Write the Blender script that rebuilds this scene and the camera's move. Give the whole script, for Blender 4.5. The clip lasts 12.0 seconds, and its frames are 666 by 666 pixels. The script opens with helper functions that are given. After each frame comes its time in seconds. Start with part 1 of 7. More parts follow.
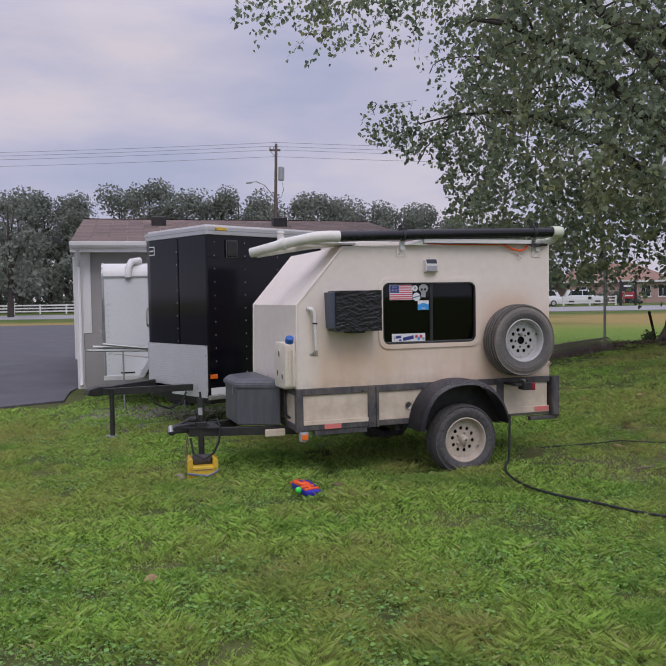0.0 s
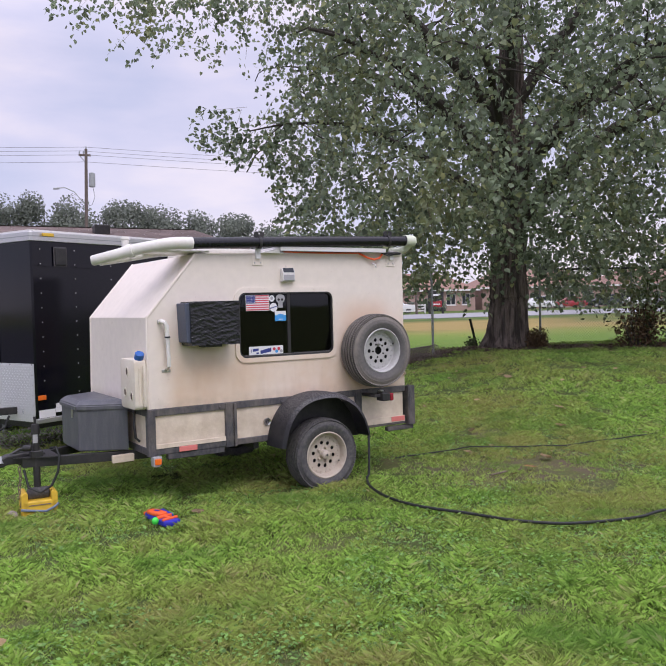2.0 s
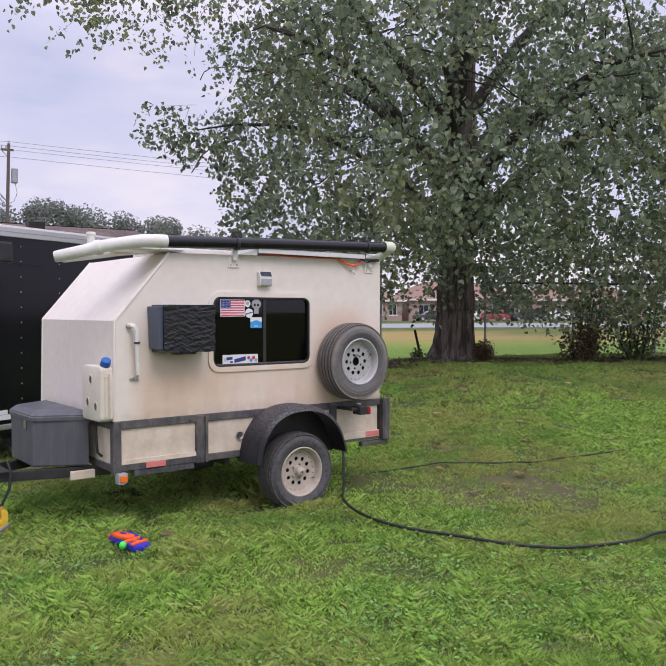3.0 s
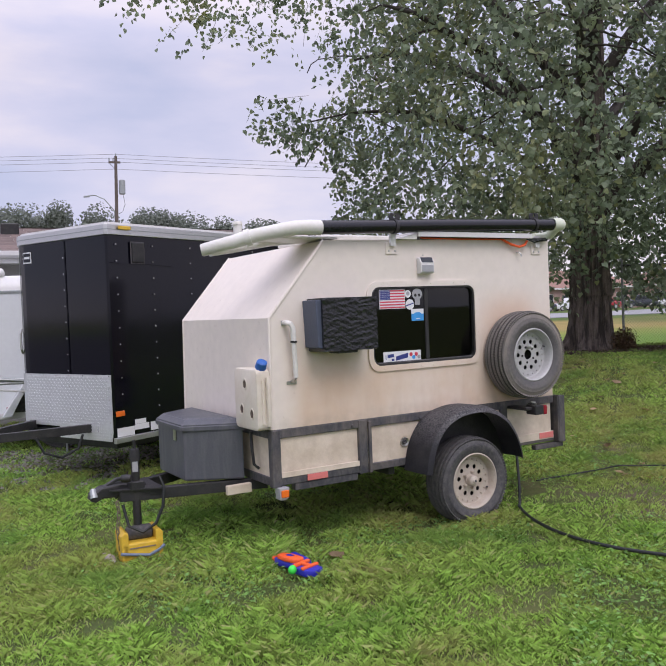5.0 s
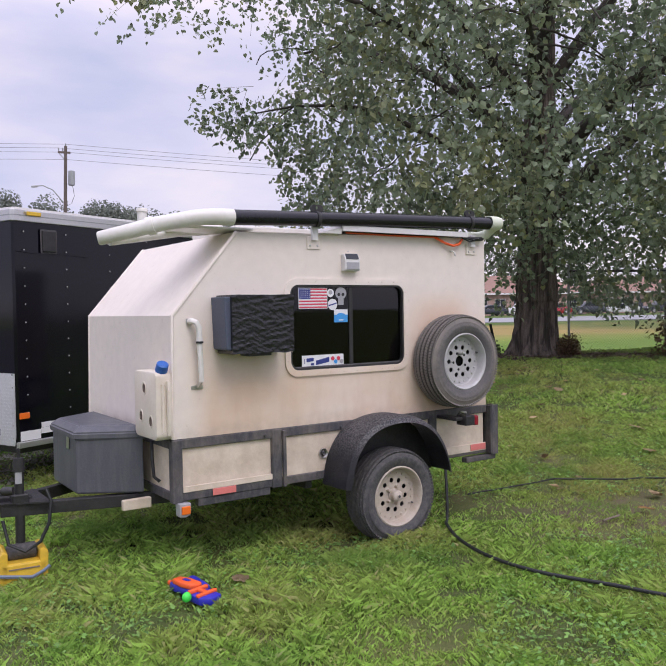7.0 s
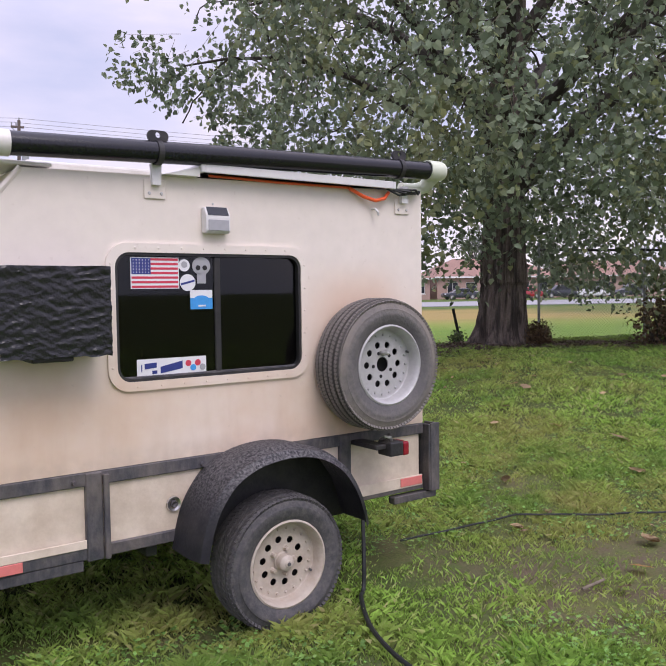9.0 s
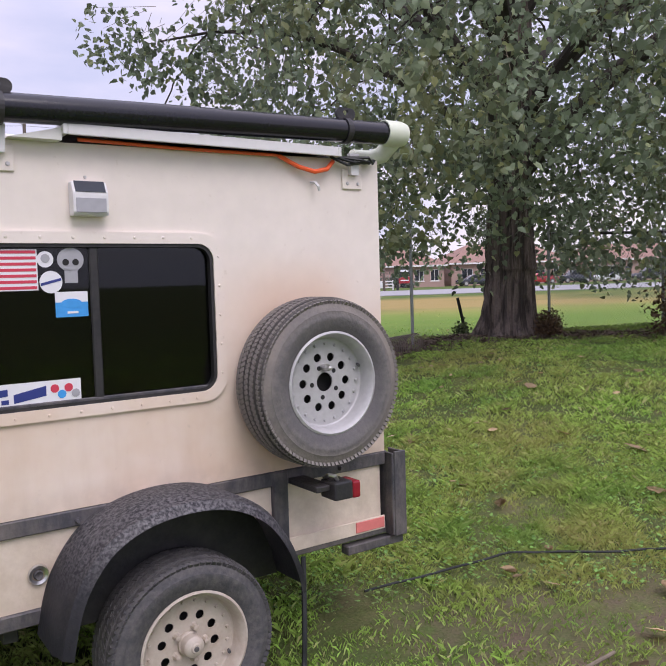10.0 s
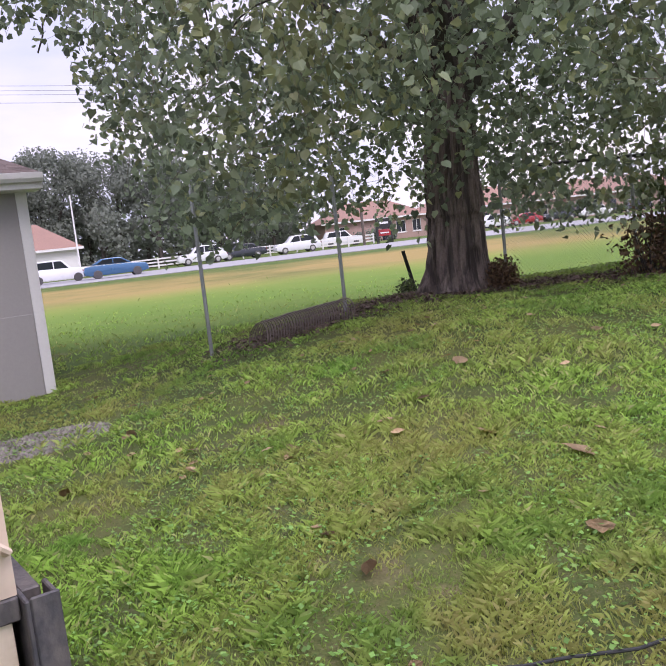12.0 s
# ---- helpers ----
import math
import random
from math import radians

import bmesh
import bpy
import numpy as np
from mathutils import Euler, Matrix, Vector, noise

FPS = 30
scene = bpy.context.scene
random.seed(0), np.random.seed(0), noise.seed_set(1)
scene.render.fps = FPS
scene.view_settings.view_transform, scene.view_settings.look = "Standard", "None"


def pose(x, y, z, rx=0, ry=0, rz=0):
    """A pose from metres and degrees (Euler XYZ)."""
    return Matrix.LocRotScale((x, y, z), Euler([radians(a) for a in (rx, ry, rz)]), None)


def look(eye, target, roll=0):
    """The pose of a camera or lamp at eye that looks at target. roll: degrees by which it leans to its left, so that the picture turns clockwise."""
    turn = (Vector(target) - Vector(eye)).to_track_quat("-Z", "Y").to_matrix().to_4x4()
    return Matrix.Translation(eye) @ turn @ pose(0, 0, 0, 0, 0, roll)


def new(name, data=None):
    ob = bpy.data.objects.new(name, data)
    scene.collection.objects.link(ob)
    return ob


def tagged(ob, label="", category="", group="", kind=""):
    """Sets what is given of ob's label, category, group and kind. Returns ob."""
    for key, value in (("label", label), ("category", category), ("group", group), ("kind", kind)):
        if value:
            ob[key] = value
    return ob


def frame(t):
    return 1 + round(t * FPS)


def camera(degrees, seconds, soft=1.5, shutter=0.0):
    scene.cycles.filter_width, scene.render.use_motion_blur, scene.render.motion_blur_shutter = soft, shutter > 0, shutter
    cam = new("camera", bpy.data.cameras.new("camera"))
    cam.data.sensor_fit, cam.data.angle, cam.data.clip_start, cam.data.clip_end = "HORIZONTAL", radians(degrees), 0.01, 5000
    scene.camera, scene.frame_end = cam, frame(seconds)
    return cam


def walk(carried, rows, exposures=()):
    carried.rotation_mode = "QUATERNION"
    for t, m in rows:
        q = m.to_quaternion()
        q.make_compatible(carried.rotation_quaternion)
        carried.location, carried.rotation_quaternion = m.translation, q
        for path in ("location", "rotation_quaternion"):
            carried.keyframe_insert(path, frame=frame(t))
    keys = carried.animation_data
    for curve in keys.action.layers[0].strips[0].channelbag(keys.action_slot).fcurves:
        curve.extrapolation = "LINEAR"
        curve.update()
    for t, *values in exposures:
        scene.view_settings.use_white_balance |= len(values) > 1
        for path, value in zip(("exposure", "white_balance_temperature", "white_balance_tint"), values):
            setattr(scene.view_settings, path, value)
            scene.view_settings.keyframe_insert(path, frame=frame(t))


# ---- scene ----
cam = camera(46.0, 12.0, soft=1.3)
METRES, EYE, TILT, LEAN, TURN = 7.212, 1.5, -0.35, -1.1, 0.0
ROWS = [
    (0.0, 0.0, 0.0, 0.0, -0.08, -2.18, 2.0),
    (0.5, 0.0072, -0.0051, 0.0017, -4.53, -2.19, 0.69),
    (1.0, -0.0055, -0.0012, 0.0019, -11.51, -2.24, 0.45),
    (1.5, -0.0297, 0.0148, 0.0014, -13.12, -2.35, 3.57),
    (2.0, -0.0413, 0.0534, 0.0023, -13.48, -1.96, 2.62),
    (2.5, -0.0584, 0.093, 0.0021, -13.92, -1.32, 1.6),
    (3.0, -0.0864, 0.12, 0.0037, -19.0, -1.54, 1.12),
    (3.5, -0.0877, 0.1527, 0.0021, -17.03, -1.41, 1.8),
    (5.5, -0.1297, 0.2301, 0.0006, -10.83, -1.43, 2.93),
    (6.0, -0.1298, 0.2295, 0.0024, -10.85, -1.3, 1.5),
    (6.5, -0.11, 0.2444, -0.0013, -14.54, -1.37, 1.47),
    (8.5, 0.0197, 0.418, 0.0002, -15.16, -2.5, 2.88),
    (9.0, 0.0475, 0.4733, -0.0047, -17.05, -2.95, 1.94),
    (9.5, 0.0862, 0.5192, -0.0064, -18.49, -3.17, 2.77),
    (10.0, 0.1262, 0.5717, -0.0017, -15.92, -3.77, 2.82),
    (10.5, 0.1569, 0.6291, -0.0022, -14.87, -4.23, 2.85),
    (11.0, 0.209, 0.6695, -0.0074, -12.36, -4.67, 3.37),
    (11.5, 0.2656, 0.7109, -0.0059, -12.61, -5.6, 3.14),
    (12.0, 0.314, 0.7547, -0.0083, -16.8, -6.96, 7.53),
]
walk(cam, [(t, pose(0, 0, EYE, TILT, LEAN, TURN) @ pose(METRES * x, METRES * y, METRES * z, 90 + pitch, roll, yaw)) for t, x, y, z, yaw, pitch, roll in ROWS],
     exposures=[(0.0, -0.27, 6400, 16), (1.0, 0.1, 6400, 16), (2.0, 0.25, 6400, 18), (3.0, 0.22, 6400, 17), (5.5, 0.17, 6400, 16), (6.5, 0.2, 6400, 17), (8.5, 0.36, 6400, 21), (11.0, 0.46, 6400, 20), (12.0, 0.66, 6400, 23)])

# ---- world and light: a bright, broken overcast ----
world = bpy.data.worlds.new("overcast_sky")
scene.world = world
world.use_nodes = True
wn, wl = world.node_tree.nodes, world.node_tree.links
wn.clear()
w_out = wn.new("ShaderNodeOutputWorld")
w_bg = wn.new("ShaderNodeBackground")
w_sky = wn.new("ShaderNodeTexSky")
w_sky.sky_type, w_sky.sun_disc = "NISHITA", False
SUN_EL, SUN_AZ = radians(52), radians(165)
w_sky.sun_elevation, w_sky.sun_rotation = SUN_EL, SUN_AZ
w_co = wn.new("ShaderNodeTexCoord")
w_map = wn.new("ShaderNodeMapping")
w_map.inputs["Scale"].default_value = (1.3, 1.3, 4.2)
w_map.inputs["Location"].default_value = (0.4, 1.7, 0.3)
w_n = wn.new("ShaderNodeTexNoise")
w_n.inputs["Scale"].default_value, w_n.inputs["Detail"].default_value, w_n.inputs["Roughness"].default_value = 2.2, 6.0, 0.52
w_ramp = wn.new("ShaderNodeValToRGB")
w_ramp.color_ramp.elements[0].position, w_ramp.color_ramp.elements[0].color = 0.34, (0.50, 0.535, 0.70, 1)
w_ramp.color_ramp.elements[1].position, w_ramp.color_ramp.elements[1].color = 0.68, (0.82, 0.76, 0.80, 1)
w_mid = w_ramp.color_ramp.elements.new(0.5)
w_mid.color = (0.62, 0.62, 0.76, 1)
# an overcast sky is about twice as bright overhead as at its rim
w_sep = wn.new("ShaderNodeSeparateXYZ")
w_up = wn.new("ShaderNodeMapRange")
w_up.inputs["From Min"].default_value, w_up.inputs["From Max"].default_value = 0.30, 1.0
w_up.inputs["To Min"].default_value, w_up.inputs["To Max"].default_value = 1.0, 2.3
w_mul = wn.new("ShaderNodeMix")
w_mul.data_type, w_mul.blend_type = "RGBA", "MULTIPLY"
w_mul.inputs["Factor"].default_value = 1.0
w_dim = wn.new("ShaderNodeMix")
w_dim.data_type, w_dim.blend_type = "RGBA", "MULTIPLY"
w_dim.inputs["Factor"].default_value = 1.0
w_dim.inputs["B"].default_value = (0.10, 0.10, 0.10, 1)
w_mix = wn.new("ShaderNodeMix")
w_mix.data_type = "RGBA"
w_mix.inputs["Factor"].default_value = 0.9
wl.new(w_co.outputs["Generated"], w_map.inputs["Vector"])
wl.new(w_map.outputs["Vector"], w_n.inputs["Vector"])
wl.new(w_n.outputs["Fac"], w_ramp.inputs["Fac"])
wl.new(w_co.outputs["Generated"], w_sep.inputs["Vector"])
wl.new(w_sep.outputs["Z"], w_up.inputs["Value"])
wl.new(w_ramp.outputs["Color"], w_mul.inputs["A"])
wl.new(w_up.outputs["Result"], w_mul.inputs["B"])
wl.new(w_sky.outputs["Color"], w_dim.inputs["A"])
wl.new(w_dim.outputs["Result"], w_mix.inputs["A"])
wl.new(w_mul.outputs["Result"], w_mix.inputs["B"])
wl.new(w_mix.outputs["Result"], w_bg.inputs["Color"])
wl.new(w_bg.outputs["Background"], w_out.inputs["Surface"])
w_bg.inputs["Strength"].default_value = 1.0

sun_data = bpy.data.lights.new("sun", "SUN")
sun_data.energy, sun_data.angle, sun_data.color = 1.1, radians(30), (1.0, 0.96, 0.9)
sun = new("sun", sun_data)
# light from behind the camera's right shoulder
sun.matrix_world = look((0, 0, 20), (-20 * math.sin(SUN_AZ) / math.tan(SUN_EL), -20 * math.cos(SUN_AZ) / math.tan(SUN_EL), 0))
scene.view_settings.exposure = 0.0

# ---- materials ----
def material(name, base, rough=0.6, metal=0.0, vary=0.12, big=1.5, fine=40.0, bump=0.15, bump_scale=60.0, spec=0.5, tint=None, tint_amount=0.0, island=0.0, objvary=0.0, coat=0.0, rough_vary=0.1):
    """Base colour broken by a coarse and a fine noise, with a fine relief; tint is a stain colour in blotches."""
    m = bpy.data.materials.new(name)
    m.use_nodes = True
    n, l = m.node_tree.nodes, m.node_tree.links
    p = n["Principled BSDF"]
    co = n.new("ShaderNodeTexCoord")
    a, b = n.new("ShaderNodeTexNoise"), n.new("ShaderNodeTexNoise")
    for t, s, dt in ((a, big, 4.0), (b, fine, 3.0)):
        t.inputs["Scale"].default_value, t.inputs["Detail"].default_value = s, dt
        l.new(co.outputs["Object"], t.inputs["Vector"])
    add = n.new("ShaderNodeMath")
    add.operation = "ADD"
    l.new(a.outputs["Fac"], add.inputs[0])
    l.new(b.outputs["Fac"], add.inputs[1])
    rng = n.new("ShaderNodeMapRange")
    rng.inputs["From Min"].default_value, rng.inputs["From Max"].default_value = 0.6, 1.4
    rng.inputs["To Min"].default_value, rng.inputs["To Max"].default_value = 1 - vary, 1 + vary
    l.new(add.outputs[0], rng.inputs["Value"])
    mul = n.new("ShaderNodeMix")
    mul.data_type, mul.blend_type = "RGBA", "MULTIPLY"
    mul.inputs["Factor"].default_value = 1.0
    mul.inputs["A"].default_value = (*base, 1)
    l.new(rng.outputs["Result"], mul.inputs["B"])
    last = mul.outputs["Result"]
    if island or objvary:
        src = n.new("ShaderNodeNewGeometry").outputs["Random Per Island"] if island else n.new("ShaderNodeObjectInfo").outputs["Random"]
        k = island or objvary
        r2 = n.new("ShaderNodeMapRange")
        r2.inputs["To Min"].default_value, r2.inputs["To Max"].default_value = 1 - k, 1 + k
        l.new(src, r2.inputs["Value"])
        m2 = n.new("ShaderNodeMix")
        m2.data_type, m2.blend_type = "RGBA", "MULTIPLY"
        m2.inputs["Factor"].default_value = 1.0
        l.new(last, m2.inputs["A"])
        l.new(r2.outputs["Result"], m2.inputs["B"])
        last = m2.outputs["Result"]
    if tint:
        c = n.new("ShaderNodeTexNoise")
        c.inputs["Scale"].default_value, c.inputs["Detail"].default_value, c.inputs["Roughness"].default_value = big * 2.3, 7.0, 0.65
        l.new(co.outputs["Object"], c.inputs["Vector"])
        r3 = n.new("ShaderNodeMapRange")
        r3.inputs["From Min"].default_value, r3.inputs["From Max"].default_value = 0.42, 0.72
        r3.inputs["To Min"].default_value, r3.inputs["To Max"].default_value = 0.0, tint_amount
        l.new(c.outputs["Fac"], r3.inputs["Value"])
        m3 = n.new("ShaderNodeMix")
        m3.data_type = "RGBA"
        l.new(r3.outputs["Result"], m3.inputs["Factor"])
        l.new(last, m3.inputs["A"])
        m3.inputs["B"].default_value = (*tint, 1)
        last = m3.outputs["Result"]
    l.new(last, p.inputs["Base Color"])
    rr = n.new("ShaderNodeMapRange")
    rr.inputs["To Min"].default_value, rr.inputs["To Max"].default_value = max(0.02, rough - rough_vary), min(1, rough + rough_vary)
    l.new(a.outputs["Fac"], rr.inputs["Value"])
    l.new(rr.outputs["Result"], p.inputs["Roughness"])
    p.inputs["Metallic"].default_value = metal
    p.inputs["Specular IOR Level"].default_value = spec
    p.inputs["Coat Weight"].default_value = coat
    if bump:
        bt = n.new("ShaderNodeTexNoise")
        bt.inputs["Scale"].default_value, bt.inputs["Detail"].default_value = bump_scale, 4.0
        l.new(co.outputs["Object"], bt.inputs["Vector"])
        bn = n.new("ShaderNodeBump")
        bn.inputs["Strength"].default_value, bn.inputs["Distance"].default_value = bump, 0.01
        l.new(bt.outputs["Fac"], bn.inputs["Height"])
        l.new(bn.outputs["Normal"], p.inputs["Normal"])
    return m


def noise_fac(m, scale, lo, hi, detail=5.0, stretch=(1, 1, 1), shift=(0, 0, 0)):
    """A blotch mask, 0 to 1, in the object's own metres."""
    n, l = m.node_tree.nodes, m.node_tree.links
    co = n.new("ShaderNodeTexCoord")
    mp = n.new("ShaderNodeMapping")
    mp.inputs["Scale"].default_value, mp.inputs["Location"].default_value = stretch, shift
    t = n.new("ShaderNodeTexNoise")
    t.inputs["Scale"].default_value, t.inputs["Detail"].default_value, t.inputs["Roughness"].default_value = scale, detail, 0.6
    r = n.new("ShaderNodeMapRange")
    r.inputs["From Min"].default_value, r.inputs["From Max"].default_value = lo, hi
    l.new(co.outputs["Object"], mp.inputs["Vector"])
    l.new(mp.outputs["Vector"], t.inputs["Vector"])
    l.new(t.outputs["Fac"], r.inputs["Value"])
    return r.outputs["Result"]


def blend_in(m, fac, colour):
    """Lays a colour over the material's base colour where fac is high."""
    n, l = m.node_tree.nodes, m.node_tree.links
    p = n["Principled BSDF"]
    mx = n.new("ShaderNodeMix")
    mx.data_type = "RGBA"
    l.new(fac, mx.inputs["Factor"])
    l.new(p.inputs["Base Color"].links[0].from_socket, mx.inputs["A"])
    mx.inputs["B"].default_value = (*colour, 1)
    l.new(mx.outputs["Result"], p.inputs["Base Color"])


def times(m, a, b):
    n, l = m.node_tree.nodes, m.node_tree.links
    k = n.new("ShaderNodeMath")
    k.operation = "MULTIPLY"
    l.new(a, k.inputs[0])
    if isinstance(b, float):
        k.inputs[1].default_value = b
    else:
        l.new(b, k.inputs[1])
    return k.outputs[0]


def span(m, axis, a, b):
    """0 at a, 1 at b along an axis of the object's own metres."""
    n, l = m.node_tree.nodes, m.node_tree.links
    co = n.new("ShaderNodeTexCoord")
    sp = n.new("ShaderNodeSeparateXYZ")
    r = n.new("ShaderNodeMapRange")
    r.interpolation_type = "SMOOTHSTEP"
    lo, hi, u, v = (a, b, 0.0, 1.0) if a < b else (b, a, 1.0, 0.0)
    r.inputs["From Min"].default_value, r.inputs["From Max"].default_value = lo, hi
    r.inputs["To Min"].default_value, r.inputs["To Max"].default_value = u, v
    l.new(co.outputs["Object"], sp.inputs["Vector"])
    l.new(sp.outputs[axis], r.inputs["Value"])
    return r.outputs["Result"]


# camper skin: cream gelcoat with road dirt and rust-brown run marks on its lower half
SKIN = material("cream_gelcoat", (0.82, 0.745, 0.665), 0.48, spec=0.3, vary=0.06, big=0.9, fine=14, bump=0.05, bump_scale=5)
blend_in(SKIN, times(SKIN, times(SKIN, noise_fac(SKIN, 1.3, 0.22, 0.60), span(SKIN, "Z", 1.62, 1.05)), times(SKIN, span(SKIN, "X", 0.0, 0.30), 0.90)), (0.68, 0.50, 0.355))
blend_in(SKIN, times(SKIN, times(SKIN, noise_fac(SKIN, 2.2, 0.46, 0.68, stretch=(4, 4, 0.6)), span(SKIN, "Z", 1.25, 0.85)), times(SKIN, span(SKIN, "X", 0.02, 0.3), 0.20)), (0.50, 0.36, 0.25))
blend_in(SKIN, times(SKIN, times(SKIN, times(SKIN, span(SKIN, "X", 1.62, 1.95), span(SKIN, "X", 2.36, 2.10)), times(SKIN, span(SKIN, "Z", 1.66, 1.38), noise_fac(SKIN, 2.5, 0.2, 0.55))), 0.6), (0.66, 0.44, 0.28))
blend_in(SKIN, times(SKIN, times(SKIN, noise_fac(SKIN, 9, 0.3, 0.7), span(SKIN, "Z", 0.86, 0.76)), 0.45), (0.36, 0.30, 0.24))
blend_in(SKIN, times(SKIN, noise_fac(SKIN, 26, 0.64, 0.74), 0.35), (0.52, 0.42, 0.33))
PANEL = material("dusty_cream_panel", (0.72, 0.62, 0.50), 0.6, vary=0.08, big=2, fine=30, bump=0.1, tint=(0.42, 0.32, 0.22), tint_amount=0.6)
STEEL = material("dusty_black_frame_steel", (0.052, 0.052, 0.06), 0.55, vary=0.25, big=5, fine=120, bump=0.25)
blend_in(STEEL, times(STEEL, noise_fac(STEEL, 20, 0.42, 0.70, stretch=(1.6, 1.6, 0.6)), 0.45), (0.20, 0.18, 0.17))
blend_in(STEEL, times(STEEL, noise_fac(STEEL, 4, 0.45, 0.70), 0.45), (0.24, 0.20, 0.165))
BLACK_STEEL = material("black_painted_steel", (0.02, 0.02, 0.021), 0.5, vary=0.3, big=6, fine=70, bump=0.25, tint=(0.075, 0.065, 0.06), tint_amount=0.4)
FENDER = material("dusty_black_plastic_fender", (0.040, 0.040, 0.048), 0.5, vary=0.2, big=4, fine=110, bump=0.2)
blend_in(FENDER, times(FENDER, times(FENDER, noise_fac(FENDER, 95, 0.40, 0.62, detail=8.0), span(FENDER, "Z", 0.50, 0.74)), 0.85), (0.34, 0.325, 0.33))
blend_in(FENDER, times(FENDER, noise_fac(FENDER, 7, 0.42, 0.75), 0.4), (0.15, 0.14, 0.14))
TOOLBOX = material("dusty_grey_plastic", (0.088, 0.092, 0.108), 0.48, vary=0.12, big=2.5, fine=110, bump=0.12)
blend_in(TOOLBOX, times(TOOLBOX, noise_fac(TOOLBOX, 8, 0.45, 0.75, stretch=(2.5, 2.5, 0.4)), 0.45), (0.19, 0.185, 0.185))
RUBBER = material("weathered_tyre_rubber", (0.065, 0.064, 0.068), 0.75, vary=0.25, big=16, fine=80, bump=0.3, tint=(0.17, 0.155, 0.145), tint_amount=0.6)
RUBBER_DUSTY = material("sun_greyed_tyre_rubber", (0.125, 0.118, 0.115), 0.75, vary=0.2, big=14, fine=80, bump=0.3, tint=(0.24, 0.215, 0.19), tint_amount=0.5)
TREAD_DUSTY = material("dusty_tyre_tread", (0.20, 0.182, 0.165), 0.85, vary=0.25, big=14, fine=80, bump=0.3)
# dry tan dust on the shoulder of the spare, a darker band round its bead
def radial(m, a, b):
    """0 at radius a, 1 at radius b from the wheel's own axis."""
    n, l = m.node_tree.nodes, m.node_tree.links
    co, mp, ln, r = n.new("ShaderNodeTexCoord"), n.new("ShaderNodeMapping"), n.new("ShaderNodeVectorMath"), n.new("ShaderNodeMapRange")
    mp.inputs["Scale"].default_value = (1, 0, 1)
    ln.operation, r.interpolation_type = "LENGTH", "SMOOTHSTEP"
    lo, hi, u, v = (a, b, 0.0, 1.0) if a < b else (b, a, 1.0, 0.0)
    r.inputs["From Min"].default_value, r.inputs["From Max"].default_value = lo, hi
    r.inputs["To Min"].default_value, r.inputs["To Max"].default_value = u, v
    l.new(co.outputs["Object"], mp.inputs["Vector"])
    l.new(mp.outputs["Vector"], ln.inputs[0])
    l.new(ln.outputs["Value"], r.inputs["Value"])
    return r.outputs["Result"]


blend_in(RUBBER_DUSTY, times(RUBBER_DUSTY, times(RUBBER_DUSTY, radial(RUBBER_DUSTY, 0.245, 0.285), noise_fac(RUBBER_DUSTY, 5, 0.25, 0.6)), 0.75), (0.27, 0.235, 0.20))
# tread base near black: the shade between the blocks is put into the colour
blend_in(RUBBER_DUSTY, times(RUBBER_DUSTY, radial(RUBBER_DUSTY, 0.299, 0.304), 0.85), (0.045, 0.042, 0.04))
blend_in(RUBBER_DUSTY, times(RUBBER_DUSTY, times(RUBBER_DUSTY, radial(RUBBER_DUSTY, 0.25, 0.215), noise_fac(RUBBER_DUSTY, 4, 0.3, 0.6)), 0.7), (0.075, 0.072, 0.078))
blend_in(RUBBER, times(RUBBER, times(RUBBER, radial(RUBBER, 0.26, 0.30), noise_fac(RUBBER, 30, 0.4, 0.65)), 0.4), (0.14, 0.13, 0.125))
RIM = material("grey_painted_wheel", (0.47, 0.465, 0.46), 0.5, metal=0.2, vary=0.12, big=9, fine=50, bump=0.05)
RIM_DUSTY = material("dusty_tan_wheel", (0.50, 0.44, 0.37), 0.6, vary=0.1, big=6, fine=60, bump=0.1, tint=(0.33, 0.24, 0.17), tint_amount=0.5)
HOLE = material("wheel_hole_dark", (0.02, 0.02, 0.02), 0.9, vary=0.1, bump=0)
PVC = material("white_pvc", (0.78, 0.765, 0.72), 0.35, vary=0.06, big=4, fine=40, bump=0.03, tint=(0.55, 0.50, 0.42), tint_amount=0.35)
PVC_END = material("pale_green_pvc_cap", (0.66, 0.70, 0.56), 0.4, vary=0.05, bump=0.03)
BLACK_PIPE = material("gloss_black_pipe", (0.012, 0.012, 0.016), 0.22, vary=0.3, big=5, fine=60, bump=0.03)
ALU = material("brushed_aluminium", (0.62, 0.62, 0.62), 0.38, metal=0.85, vary=0.08, big=3, fine=80, bump=0.05)
WHITE_ALU = material("white_aluminium_trim", (0.72, 0.71, 0.70), 0.4, vary=0.05, bump=0.03)
CHROME = material("zinc_plated_steel", (0.58, 0.57, 0.55), 0.3, metal=0.95, vary=0.15, fine=90, bump=0.05)
BAG = material("black_plastic_sheet", (0.016, 0.016, 0.018), 0.20, vary=0.3, bump=0.45, bump_scale=55)
ACBLUE = material("slate_blue_housing", (0.075, 0.09, 0.13), 0.5, vary=0.12, fine=50, bump=0.05)
RED = material("red_lens", (0.26, 0.012, 0.025), 0.25, vary=0.1, bump=0.1, bump_scale=120)
AMBER = material("amber_lens", (0.85, 0.17, 0.02), 0.25, vary=0.1, bump=0.1, bump_scale=120)
REFLECTOR = material("faded_red_reflector_tape", (0.70, 0.20, 0.18), 0.45, vary=0.1, bump=0.05)
ORANGE = material("orange_plastic", (0.90, 0.13, 0.03), 0.4, vary=0.06, bump=0.05)
